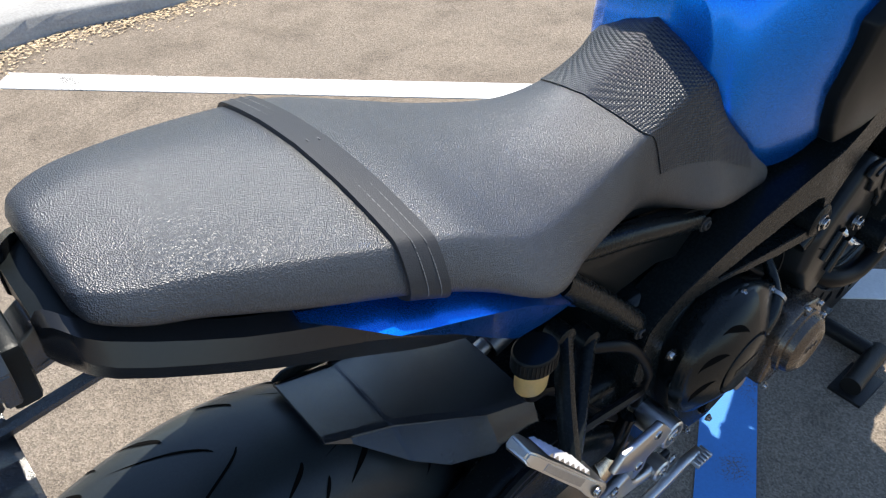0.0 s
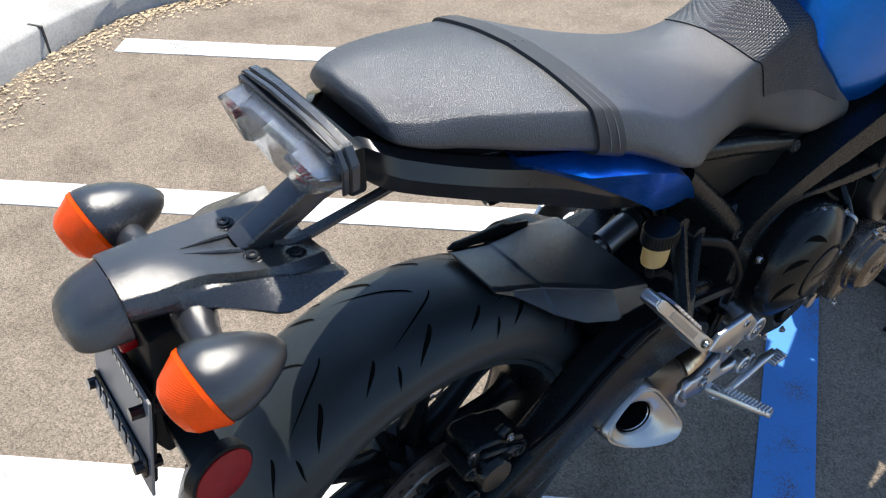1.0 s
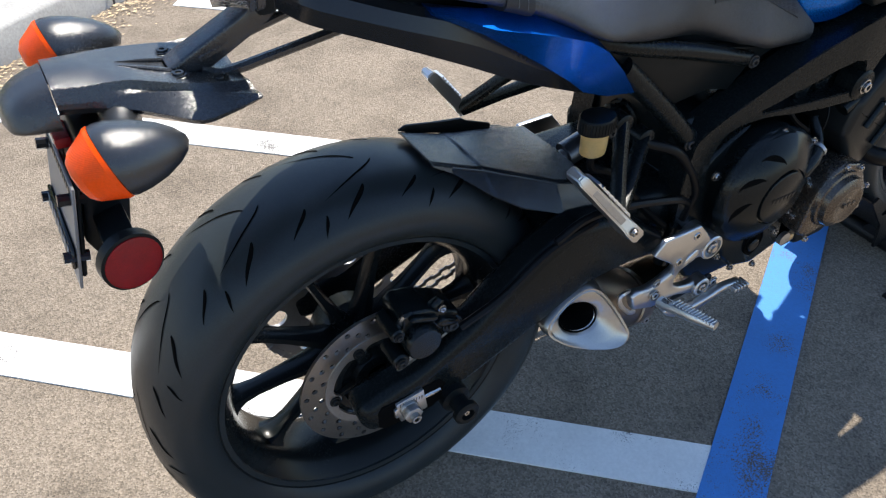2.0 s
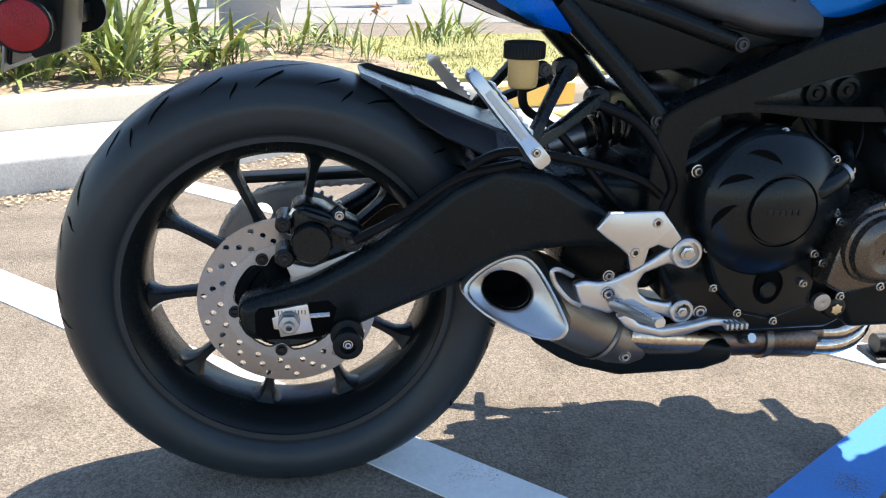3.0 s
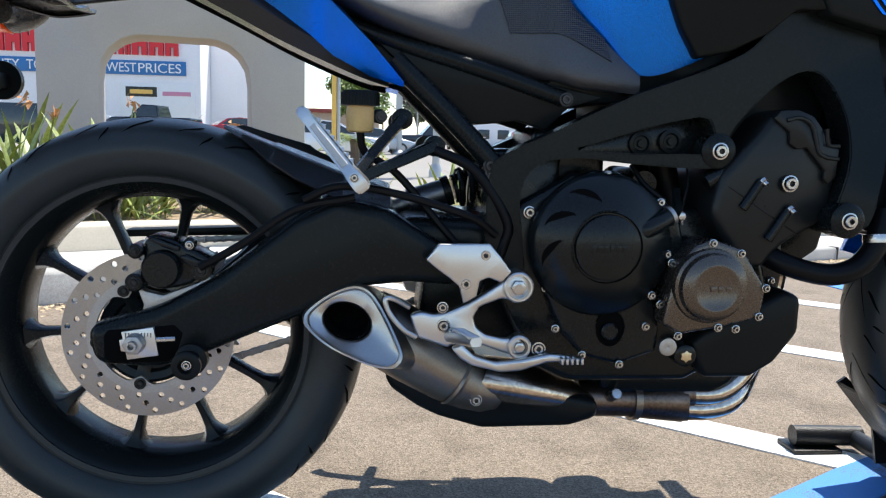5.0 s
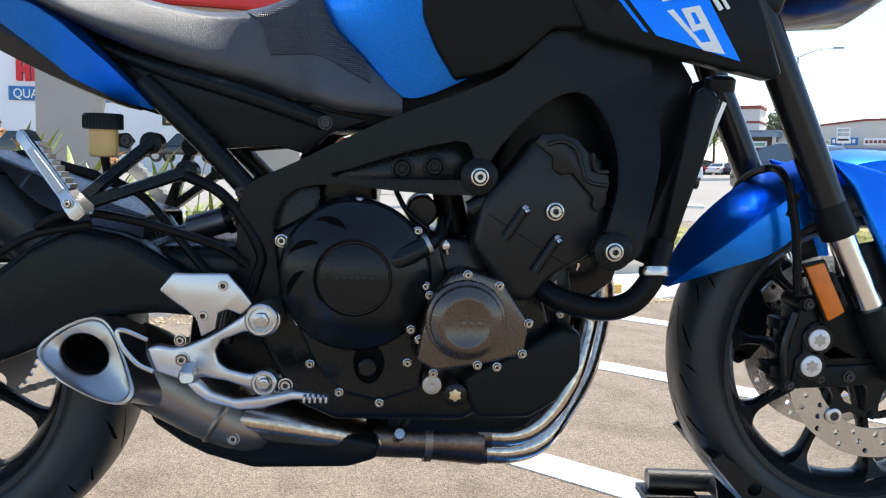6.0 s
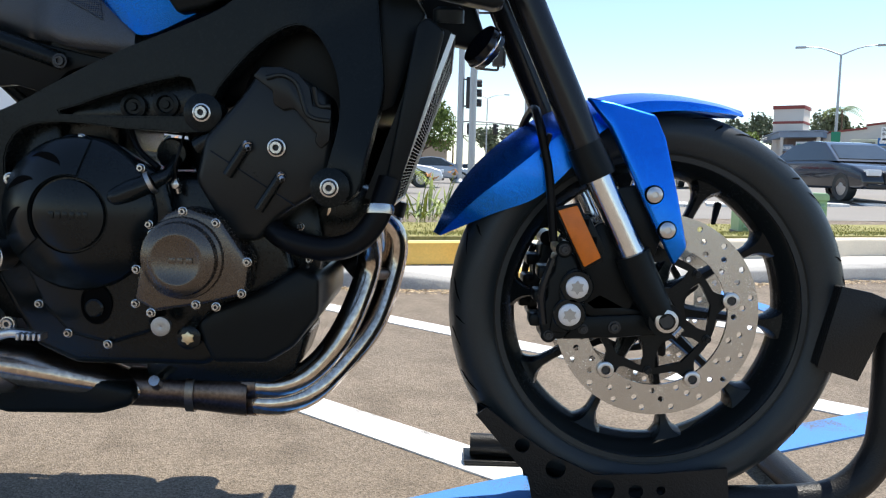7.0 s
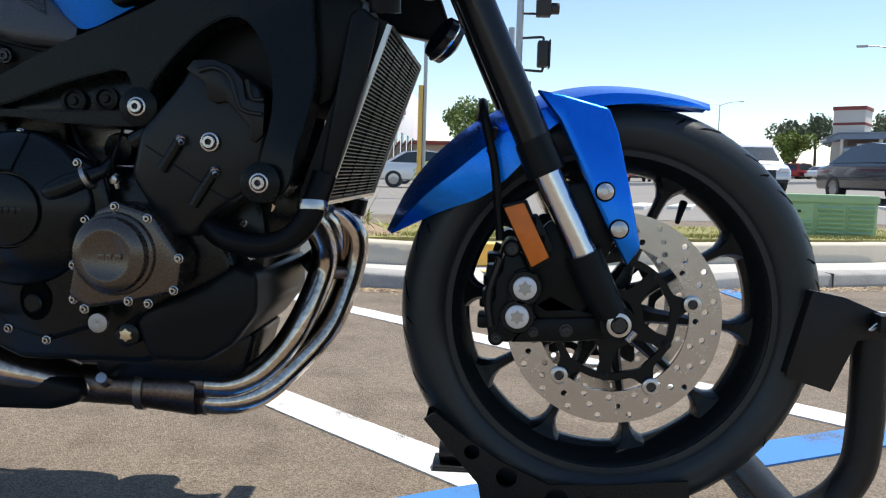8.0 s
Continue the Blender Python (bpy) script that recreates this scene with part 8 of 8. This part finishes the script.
def bare_tree(x, y, height, seed):
    """Leafless tree: limbs that fork three times into thin twigs."""
    r = random.Random(seed)
    ob = thing("tree", "leafless grey brown street tree", "tree", group="street trees")
    wood = bmesh.new()
    def limb(q, d, length, thick, level):
        e = q + d * length
        m = q.lerp(e, 0.5) + Vector((r.gauss(0, 0.04), r.gauss(0, 0.04), 0.02)) * length
        sweep([tuple(q), tuple(m), tuple(e)], [thick, thick * 0.8, thick * 0.55], 5, 2, bm=wood)
        if level:
            for _ in range(4):
                n_ = (d + Vector((r.gauss(0, 0.55), r.gauss(0, 0.55), r.uniform(-0.1, 0.35)))).normalized()
                limb(q.lerp(e, r.uniform(0.6, 1.0)), n_, length * r.uniform(0.55, 0.8), thick * 0.5, level - 1)
    limb(Vector((0, 0, -0.2)), Vector((0, 0, 1)), height * 0.36, 0.16, 3)
    part("trunk", wood, twig, ob)
    ob.matrix_basis = on_street(x, y)


for k, (x, y, h) in enumerate(((28.5, 100, 7.5), (30.5, 106, 7.0), (24.5, 98, 6.5), (20.0, 92, 6.0), (26.0, 104, 7.0))):
    bare_tree(x, y, h, 60 + k)


def palm(x, y, height, spread, seed, mat):
    r = random.Random(seed)
    ob = thing("palm_tree", "palm tree with drooping feathered fronds", "palm tree", group="palms")
    part("trunk", sweep([(0, 0, -0.2), (0.06, 0, height * 0.5), (0, 0.03, height)], [0.17, 0.13, 0.11], 9, 4), bark, ob)
    for k in range(18):
        a, lift = 2.4 * k, r.uniform(-0.1, 0.9)
        own = bmesh.new()
        e = Vector((math.cos(a), math.sin(a), 0))
        f = Vector((-e.y, e.x, 0))
        for s in range(12):
            t = (s + 1) / 12
            q = e * spread * t * (1 - 0.15 * lift) + Vector((0, 0, height + spread * (lift * t - (0.55 + 0.4 * lift) * t * t)))
            for side in (-1, 1):
                tip_ = q + f * side * spread * 0.34 * math.sin(math.pi * (0.15 + 0.8 * t)) + e * spread * 0.09 - Vector((0, 0, spread * 0.10))
                own.faces.new([own.verts.new(v) for v in (q, q + e * spread * 0.055, tip_)])
        part("frond", own, mat, ob)
    ob.matrix_basis = on_street(x, y)


palm(-0.1, 21.0, 0.75, 0.95, 1, lime)
palm(20.5, 100, 7.2, 2.2, 2, olive)
palm(22.5, 101, 8.9, 2.0, 3, olive)
palm(2.5, 120, 6.5, 2.4, 4, olive)
palm(50.5, 97, 8.0, 2.4, 5, green)


# ---- poles, lamps, signals ----
def street_lamp(x, y, height, reach, turn):
    ob = thing("street_lamp", "grey double-armed street lamp", "street lamp", group="street lamps")
    part("pole", sweep([(0, 0, -0.1), (0, 0, height * 0.5), (0, 0, height)], [0.11, 0.085, 0.06], 10, 3), metal, ob)
    for s in (-1, 1):
        part("arm", sweep([(0, 0, height), (s * reach * 0.5, 0, height + 0.45), (s * reach, 0, height + 0.55)], [0.05, 0.04, 0.035], 8, 4), metal, ob)
        part("lamp_head", box(s * reach - 0.32, s * reach + 0.32, -0.13, 0.13, height + 0.47, height + 0.60, 0.04), metal, ob)
    ob.matrix_basis = on_street(x, y, turn)
    return ob


lamp_a = street_lamp(25.55, 48.0, 7.7, 2.3, radians(-20))
part("pole_base", prism([(-0.30, -0.15), (-0.22, 0.55), (-0.12, 0.9), (0.12, 0.9), (0.22, 0.55), (0.30, -0.15)], -0.22, 0.22, 0.02), metal, lamp_a)
part("street_sign", box(-0.27, 0.27, -0.16, -0.12, 2.3, 3.0, 0.02), sign_green, lamp_a, "green street sign")
street_lamp(34.3, 118, 10.6, 3.0, radians(-15))
street_lamp(6.3, 95, 9.5, 2.4, radians(10))


def signal_pole(x, y, height, heads, boxes=(), radius=0.11, hs=1.0):
    ob = thing("traffic_signal", "grey signal pole with black signal heads", "traffic signal", group="signal poles")
    part("pole", sweep([(0, 0, -0.1), (0, 0, height * 0.5), (0, 0, height)], [radius, radius * 0.95, radius * 0.9], 14, 2), metal, ob)
    part("pole_base", lathe([(0.0001, -0.12), (radius * 1.9, -0.12), (radius * 1.9, 0.12), (radius * 1.2, 0.28), (0.0001, 0.28)], (0, 0, 0), 16, False, tilt=Matrix.Rotation(radians(90), 3, "X")), metal, ob)
    for dx, z in heads:
        head = part("signal_head", box(dx - 0.17 * hs, dx + 0.17 * hs, -0.16 * hs, 0.12 * hs, z - 0.52 * hs, z + 0.52 * hs, 0.03), dark_metal, ob, "black three-lamp signal head")
        for k in (-1, 0, 1):
            part("visor", lathe([(0.02, dx + 0.17 * hs), (0.13 * hs, dx + 0.17 * hs), (0.13 * hs, dx + 0.36 * hs), (0.115 * hs, dx + 0.36 * hs), (0.115 * hs, dx + 0.18 * hs), (0.02, dx + 0.18 * hs)], (0, 0, z + 0.33 * hs * k), 14, tilt=Matrix.Rotation(radians(-90), 3, "Z")), dark_metal, head)
        for o in (-0.45, 0.45):
            part("arm", sweep([(0, 0, z + o * hs), (dx, 0, z + o * hs)], 0.028 * hs, 8, 1), dark_metal, head)
    for dx, z, wide, tall in boxes:
        cab = part("signal_box", box(dx - wide / 2, dx + wide / 2, -0.14, 0.14, z - tall / 2, z + tall / 2, 0.035), dark_metal, ob, "black crossing signal box on two bent arms")
        part("lid", box(dx + wide / 2, dx + wide / 2 + 0.035, -0.155, 0.155, z - tall / 2 - 0.02, z + tall / 2 + 0.02, 0.015), dark_metal, cab)
        for o in (-1, 1):
            part("arm", sweep([(0, 0, z + o * (tall / 2 + 0.05)), (dx - 0.06, 0, z + o * (tall / 2 + 0.08)), (dx, 0, z + o * (tall / 2 + 0.06)), (dx + 0.01, 0, z + o * (tall / 2 - 0.02))], 0.026, 8, 4), dark_metal, cab)
    ob.matrix_basis = on_street(x, y)
    return ob


signal_pole(2.0, 42.0, 8.5, ((0.55, 4.95),), ((0.55, 3.0, 0.36, 0.62),), 0.19, 1.6)
signal_pole(1.69, 14.6, 6.0, ((0.45, 4.16),), ((0.47, 3.00, 0.22, 0.50),), 0.075, 0.85)
mast = signal_pole(9.0, 75, 7.5, ((-3.0, 4.6), (-5.5, 4.6)), (), 0.2)
part("mast_arm", sweep([(0, 0, 5.0), (-4, 0, 5.3), (-8, 0, 5.3)], [0.12, 0.09, 0.06], 8, 3), metal, mast)
post = thing("yellow_post", "slim grey post with a yellow sleeve", "post")
part("pole", sweep([(0, 0, -0.1), (0, 0, 5.5)], 0.045, 10, 2), metal, post)
part("sleeve", box(-0.15, -0.045, -0.06, 0.06, 0.0, 2.65, 0.015), yellow, post, "yellow sleeve")
post.matrix_basis = TILT @ Matrix.Translation((-0.36, 17.0, 0))
for x, y, h in ((4.5, 33, 1.1), (4.9, 33.2, 0.9), (24.0, 47.2, 0.9), (24.5, 47.0, 0.9), (25.1, 46.6, 0.95), (25.9, 46.4, 0.95)):
    bol = thing("bollard", "painted steel bollard at the kerb", "bollard", group="bollards")
    part("post", sweep([(0, 0, -0.1), (0, 0, h), (0, 0, h + 0.04)], [0.09, 0.09, 0.05], 12, 2), sign_red if x > 25 else yellow, bol)
    bol.matrix_basis = on_street(x, y)
notice = thing("street_notice", "white notice board on a slim post saying do not block", "sign")
part("post", sweep([(0, 0, -0.1), (0, 0, 3.1)], 0.05, 8, 2), metal, notice)
part("board", box(-0.38, 0.38, -0.06, -0.02, 2.2, 3.15, 0.02), sign_white, notice)
for k, wds in enumerate(("DO NOT", "BLOCK")):
    lettering("notice_words", wds, 0.22, 0, -0.075, 2.92 - 0.25 * k, dark_metal, notice, 0.005, width=0.62)
part("notice_mark", box(-0.30, 0.30, -0.07, -0.06, 2.36, 2.48, 0.002), dark_metal, notice)
notice.matrix_basis = on_street(27.6, 45.8, radians(-25))
tanpost = thing("concrete_post", "round tan concrete post beside the planter", "post")
part("post", sweep([(0, 0, -0.1), (0, 0, 1.05)], 0.17, 16, 2), beige, tanpost)
tanpost.matrix_basis = TILT @ Matrix.Translation((-1.6, 12.8, 0))

# ---- green utility box on the lawn ----
ubox_mat = surface("green_painted_steel", (0.34, 0.50, 0.29), 0.5, 0.0, 0.1, 3, 60, 0.15, 150)
ubox = thing("utility_box", "green louvred steel utility box on a dark plinth", "utility box")
part("plinth", box(-0.55, 0.55, -0.26, 0.26, -0.10, 0.045, 0.01), dark_metal, ubox)
def ubox_ring(x, k):
    return [(x, -0.245 * k, 0.045), (x, -0.245 * k, 0.40), (x, -0.232 * k, 0.44), (x, -0.20 * k, 0.468), (x, 0.20 * k, 0.468), (x, 0.24 * k, 0.44), (x, 0.24 * k, 0.045)]
part("cabinet", loft([ubox_ring(-0.535, 0.97), ubox_ring(-0.525, 1.0), ubox_ring(0.525, 1.0), ubox_ring(0.535, 0.97)]), ubox_mat, ubox)
for a, b in ((-0.50, -0.20), (-0.17, 0.165), (0.185, 0.515)):
    part("panel", box(a, b, -0.254, -0.243, 0.070, 0.40, 0.006), ubox_mat, ubox)
    for k in range(6 if a > -0.3 else 3):
        z = 0.085 + 0.052 * k
        part("louvre", loft([[(x, -0.252, z + 0.042), (x, -0.290, z + 0.010), (x, -0.290, z + 0.002), (x, -0.252, z + 0.006)] for x in (a + 0.02, b - 0.02)]), ubox_mat, ubox)
part("latch", box(-0.40, -0.29, -0.262, -0.252, 0.295, 0.345, 0.006), ubox_mat, ubox)
part("lock", box(-0.385, -0.345, -0.266, -0.261, 0.305, 0.335, 0.003), dark_metal, ubox)
part("lid", loft([[(-0.55 * q, -0.262 * q, z), (0.55 * q, -0.262 * q, z), (0.55 * q, 0.262 * q, z), (-0.55 * q, 0.262 * q, z)] for q, z in ((1.0, 0.425), (1.0, 0.470), (0.985, 0.492), (0.95, 0.506), (0.90, 0.510))]), ubox_mat, ubox, "rounded green lid")
ubox.matrix_basis = TILT @ Matrix.Translation((4.50, 6.66, 0.04)) @ Matrix.Rotation(radians(-9), 4, "Z") @ Matrix.Diagonal((0.76, 0.80, 0.86, 1))

# ---- vehicles ----
tyre_far = M["tyre"]
hub_far = M["alu_cast"]
SHAPES = {
    "car": dict(body=[(-2.25, 0.30), (-2.30, 0.62), (-2.20, 0.88), (-1.50, 0.98), (0.85, 0.95), (1.75, 0.82), (2.20, 0.68), (2.28, 0.42), (2.20, 0.28)], cabin=[(-1.75, 0.95), (-1.05, 1.38), (-0.25, 1.46), (0.35, 1.40), (1.20, 0.93)], wide=0.90, top=0.66, wheels=(-1.40, 1.42), r=0.33),
    "van": dict(body=[(-2.20, 0.32), (-2.28, 0.70), (-2.22, 1.02), (0.95, 1.02), (1.80, 0.92), (2.20, 0.76), (2.28, 0.45), (2.20, 0.30)], cabin=[(-2.20, 1.00), (-1.95, 1.60), (-1.0, 1.72), (0.20, 1.66), (1.15, 1.00)], wide=0.93, top=0.74, wheels=(-1.35, 1.40), r=0.36),
    "pickup": dict(body=[(-2.75, 0.50), (-2.80, 1.05), (0.95, 1.08), (2.30, 1.05), (2.70, 0.85), (2.72, 0.50)], cabin=[(-0.75, 1.06), (-0.60, 1.80), (0.40, 1.84), (1.15, 1.06)], wide=0.99, top=0.80, wheels=(-1.75, 1.75), r=0.42),
}
LAMP_R = surface("car_rear_lamp", (0.5, 0.01, 0.01), 0.2, 0, 0.05, 5, 40, coat=0.6)
LAMP_W = surface("car_head_lamp", (0.75, 0.76, 0.78), 0.15, 0, 0.05, 5, 40, coat=0.6)


def vehicle(kind, name, label, paint_, x, y, turn, z=0.0):
    s = SHAPES[kind]
    ob = thing(name, label, {"car": "car", "van": "car", "pickup": "pickup truck"}[kind], group="vehicles")
    part("body", prism(s["body"], -s["wide"], s["wide"], 0.09, 3), paint_, ob)
    cab = s["cabin"]
    low = [(px, pz) for px, pz in cab]
    mid = sum(px for px, _ in low) / len(low)
    rows = []
    for yy in (-1, -0.2, 0.2, 1):
        rows.append([(px, yy * (s["wide"] - 0.03 if pz < 1.1 else s["top"]), pz) for px, pz in low])
    part("cabin", loft(rows), paint_, ob)
    for sd in (-1, 1):
        win = []
        for px, pz in low:
            q = 0.86
            win.append((mid + (px - mid) * q, 0, pz + (low[0][1] + 0.06 - pz) * 0.14 + 0.02))
        gl = bmesh.new()
        ring_a = [(a, sd * ((s["wide"] - 0.03) + (s["top"] - s["wide"] + 0.03) * min(1, max(0, (c - low[0][1]) / (max(pz for _, pz in low) - low[0][1]))) + 0.012), c) for a, _, c in win]
        ring_b = [(a, b - sd * 0.03, c) for a, b, c in ring_a]
        part("side_window", loft([ring_a, ring_b], bm=gl), glass, ob)
    for (a, b), nm in (((low[-2], low[-1]), "windscreen"), ((low[0], low[1]), "rear_window")):
        pa, pb = Vector((a[0], 0, a[1])), Vector((b[0], 0, b[1]))
        nrm = (pb - pa).normalized().cross(Vector((0, 1, 0)))
        nrm = nrm if nrm.z > 0 else -nrm
        u, v = pa.lerp(pb, 0.12), pa.lerp(pb, 0.88)
        wa = s["top"] if a[1] > b[1] else s["wide"] - 0.05
        wb = s["top"] if b[1] > a[1] else s["wide"] - 0.05
        rows = [[u + Vector((0, -wa * 0.9, 0)) + nrm * o, u + Vector((0, wa * 0.9, 0)) + nrm * o, v + Vector((0, wb * 0.9, 0)) + nrm * o, v + Vector((0, -wb * 0.9, 0)) + nrm * o] for o in (-0.02, 0.012)]
        part(nm, loft(rows), glass, ob)
    for wx in s["wheels"]:
        for sd in (-1, 1):
            w = part("wheel", lathe([(s["r"] * 0.62, -0.10), (s["r"] * 0.95, -0.11), (s["r"], -0.07), (s["r"], 0.07), (s["r"] * 0.95, 0.11), (s["r"] * 0.62, 0.10)], (wx, sd * (s["wide"] - 0.10), s["r"]), 24), tyre_far, ob)
            part("rim", lathe([(0.0001, sd * 0.105), (s["r"] * 0.30, sd * 0.10), (s["r"] * 0.64, sd * 0.085), (s["r"] * 0.64, -sd * 0.05), (0.0001, -sd * 0.05)], (wx, sd * (s["wide"] - 0.10), s["r"]), 20, False), hub_far, w)
    xr, xf = s["body"][1][0], s["body"][-2][0]
    zf = s["body"][-3][1]
    for sd in (-1, 1):
        part("tail_lamp", box(xr - 0.02, xr + 0.14, sd * s["wide"] * 0.78 - 0.14, sd * s["wide"] * 0.78 + 0.14, 0.68, 0.86, 0.02), LAMP_R, ob)
        part("headlamp", box(xf - 0.22, xf + 0.01, sd * s["wide"] * 0.74 - 0.16, sd * s["wide"] * 0.74 + 0.16, zf - 0.10, zf + 0.04, 0.02), LAMP_W, ob)
    part("grille", box(xf - 0.10, xf + 0.015, -0.42, 0.42, 0.40, zf - 0.02, 0.02), dark_metal, ob)
    part("bumper", box(xf - 0.16, xf + 0.03, -s["wide"] * 0.9, s["wide"] * 0.9, 0.30, 0.40, 0.03), dark_metal, ob)
    ob.matrix_basis = on_street(x, y, turn, z)
    return ob


def car_paint(name, col):
    return surface(name, col, 0.25, 0.3, 0.05, 1, 60, coat=0.9)


P_DARK, P_WHITE, P_RED, P_SILVER = car_paint("dark_car_paint", (0.012, 0.014, 0.02)), car_paint("white_car_paint", (0.72, 0.72, 0.72)), car_paint("red_car_paint", (0.32, 0.015, 0.02)), car_paint("silver_car_paint", (0.42, 0.45, 0.48))
vehicle("car", "car", "dark blue saloon car on the street", P_DARK, 11.1, 18.5, radians(-84))
vehicle("van", "car", "white compact car facing along the street", P_WHITE, 10.75, 28.6, radians(-97))
vehicle("car", "car", "white saloon car parked across the street", P_WHITE, -1.2, 29.5, radians(5))
vehicle("car", "car", "white saloon car parked behind the post", P_WHITE, -1.9, 39.0, radians(8))
vehicle("car", "car", "silver saloon car parked beside another", P_SILVER, 0.6, 42.5, radians(12))
vehicle("pickup", "pickup_truck", "black pickup truck on the street", P_DARK, 4.6, 47.0, radians(184))
vehicle("pickup", "pickup_truck", "black pickup truck parked at the store", P_DARK, -13.2, 50.5, radians(170), 0.8)
vehicle("car", "car", "red saloon car parked at the store", P_RED, -8.2, 53, radians(25), 0.6)
vehicle("car", "car", "red car on the street", P_RED, 12.6, 62.0, radians(-92))
vehicle("van", "car", "silver car on the street", P_SILVER, 12.1, 43.5, radians(-70))
vehicle("car", "car", "red saloon car far down the street", P_RED, 8.4, 66.0, radians(-80))
for k, (pt, kd, c) in enumerate(((P_SILVER, "van", -6.0), (P_RED, "van", -3.9), (P_WHITE, "car", -1.8), (P_DARK, "car", 0.2), (P_DARK, "car", 2.3), (P_WHITE, "car", 4.2), (P_SILVER, "car", 5.8), (P_DARK, "car", 8.2), (P_RED, "car", 12.5), (P_DARK, "van", 15.5))):
    e = radians(-36)
    q = Vector((40.2 + c * math.cos(e) + 5.5 * math.sin(e), 86.0 + c * math.sin(e) - 5.5 * math.cos(e), 0))
    vehicle(kd, "car", "car parked before the row of shops", pt, q.x, q.y, radians(30 + (k % 3) * 4), 1.5 - street_rise(q.x, q.y))
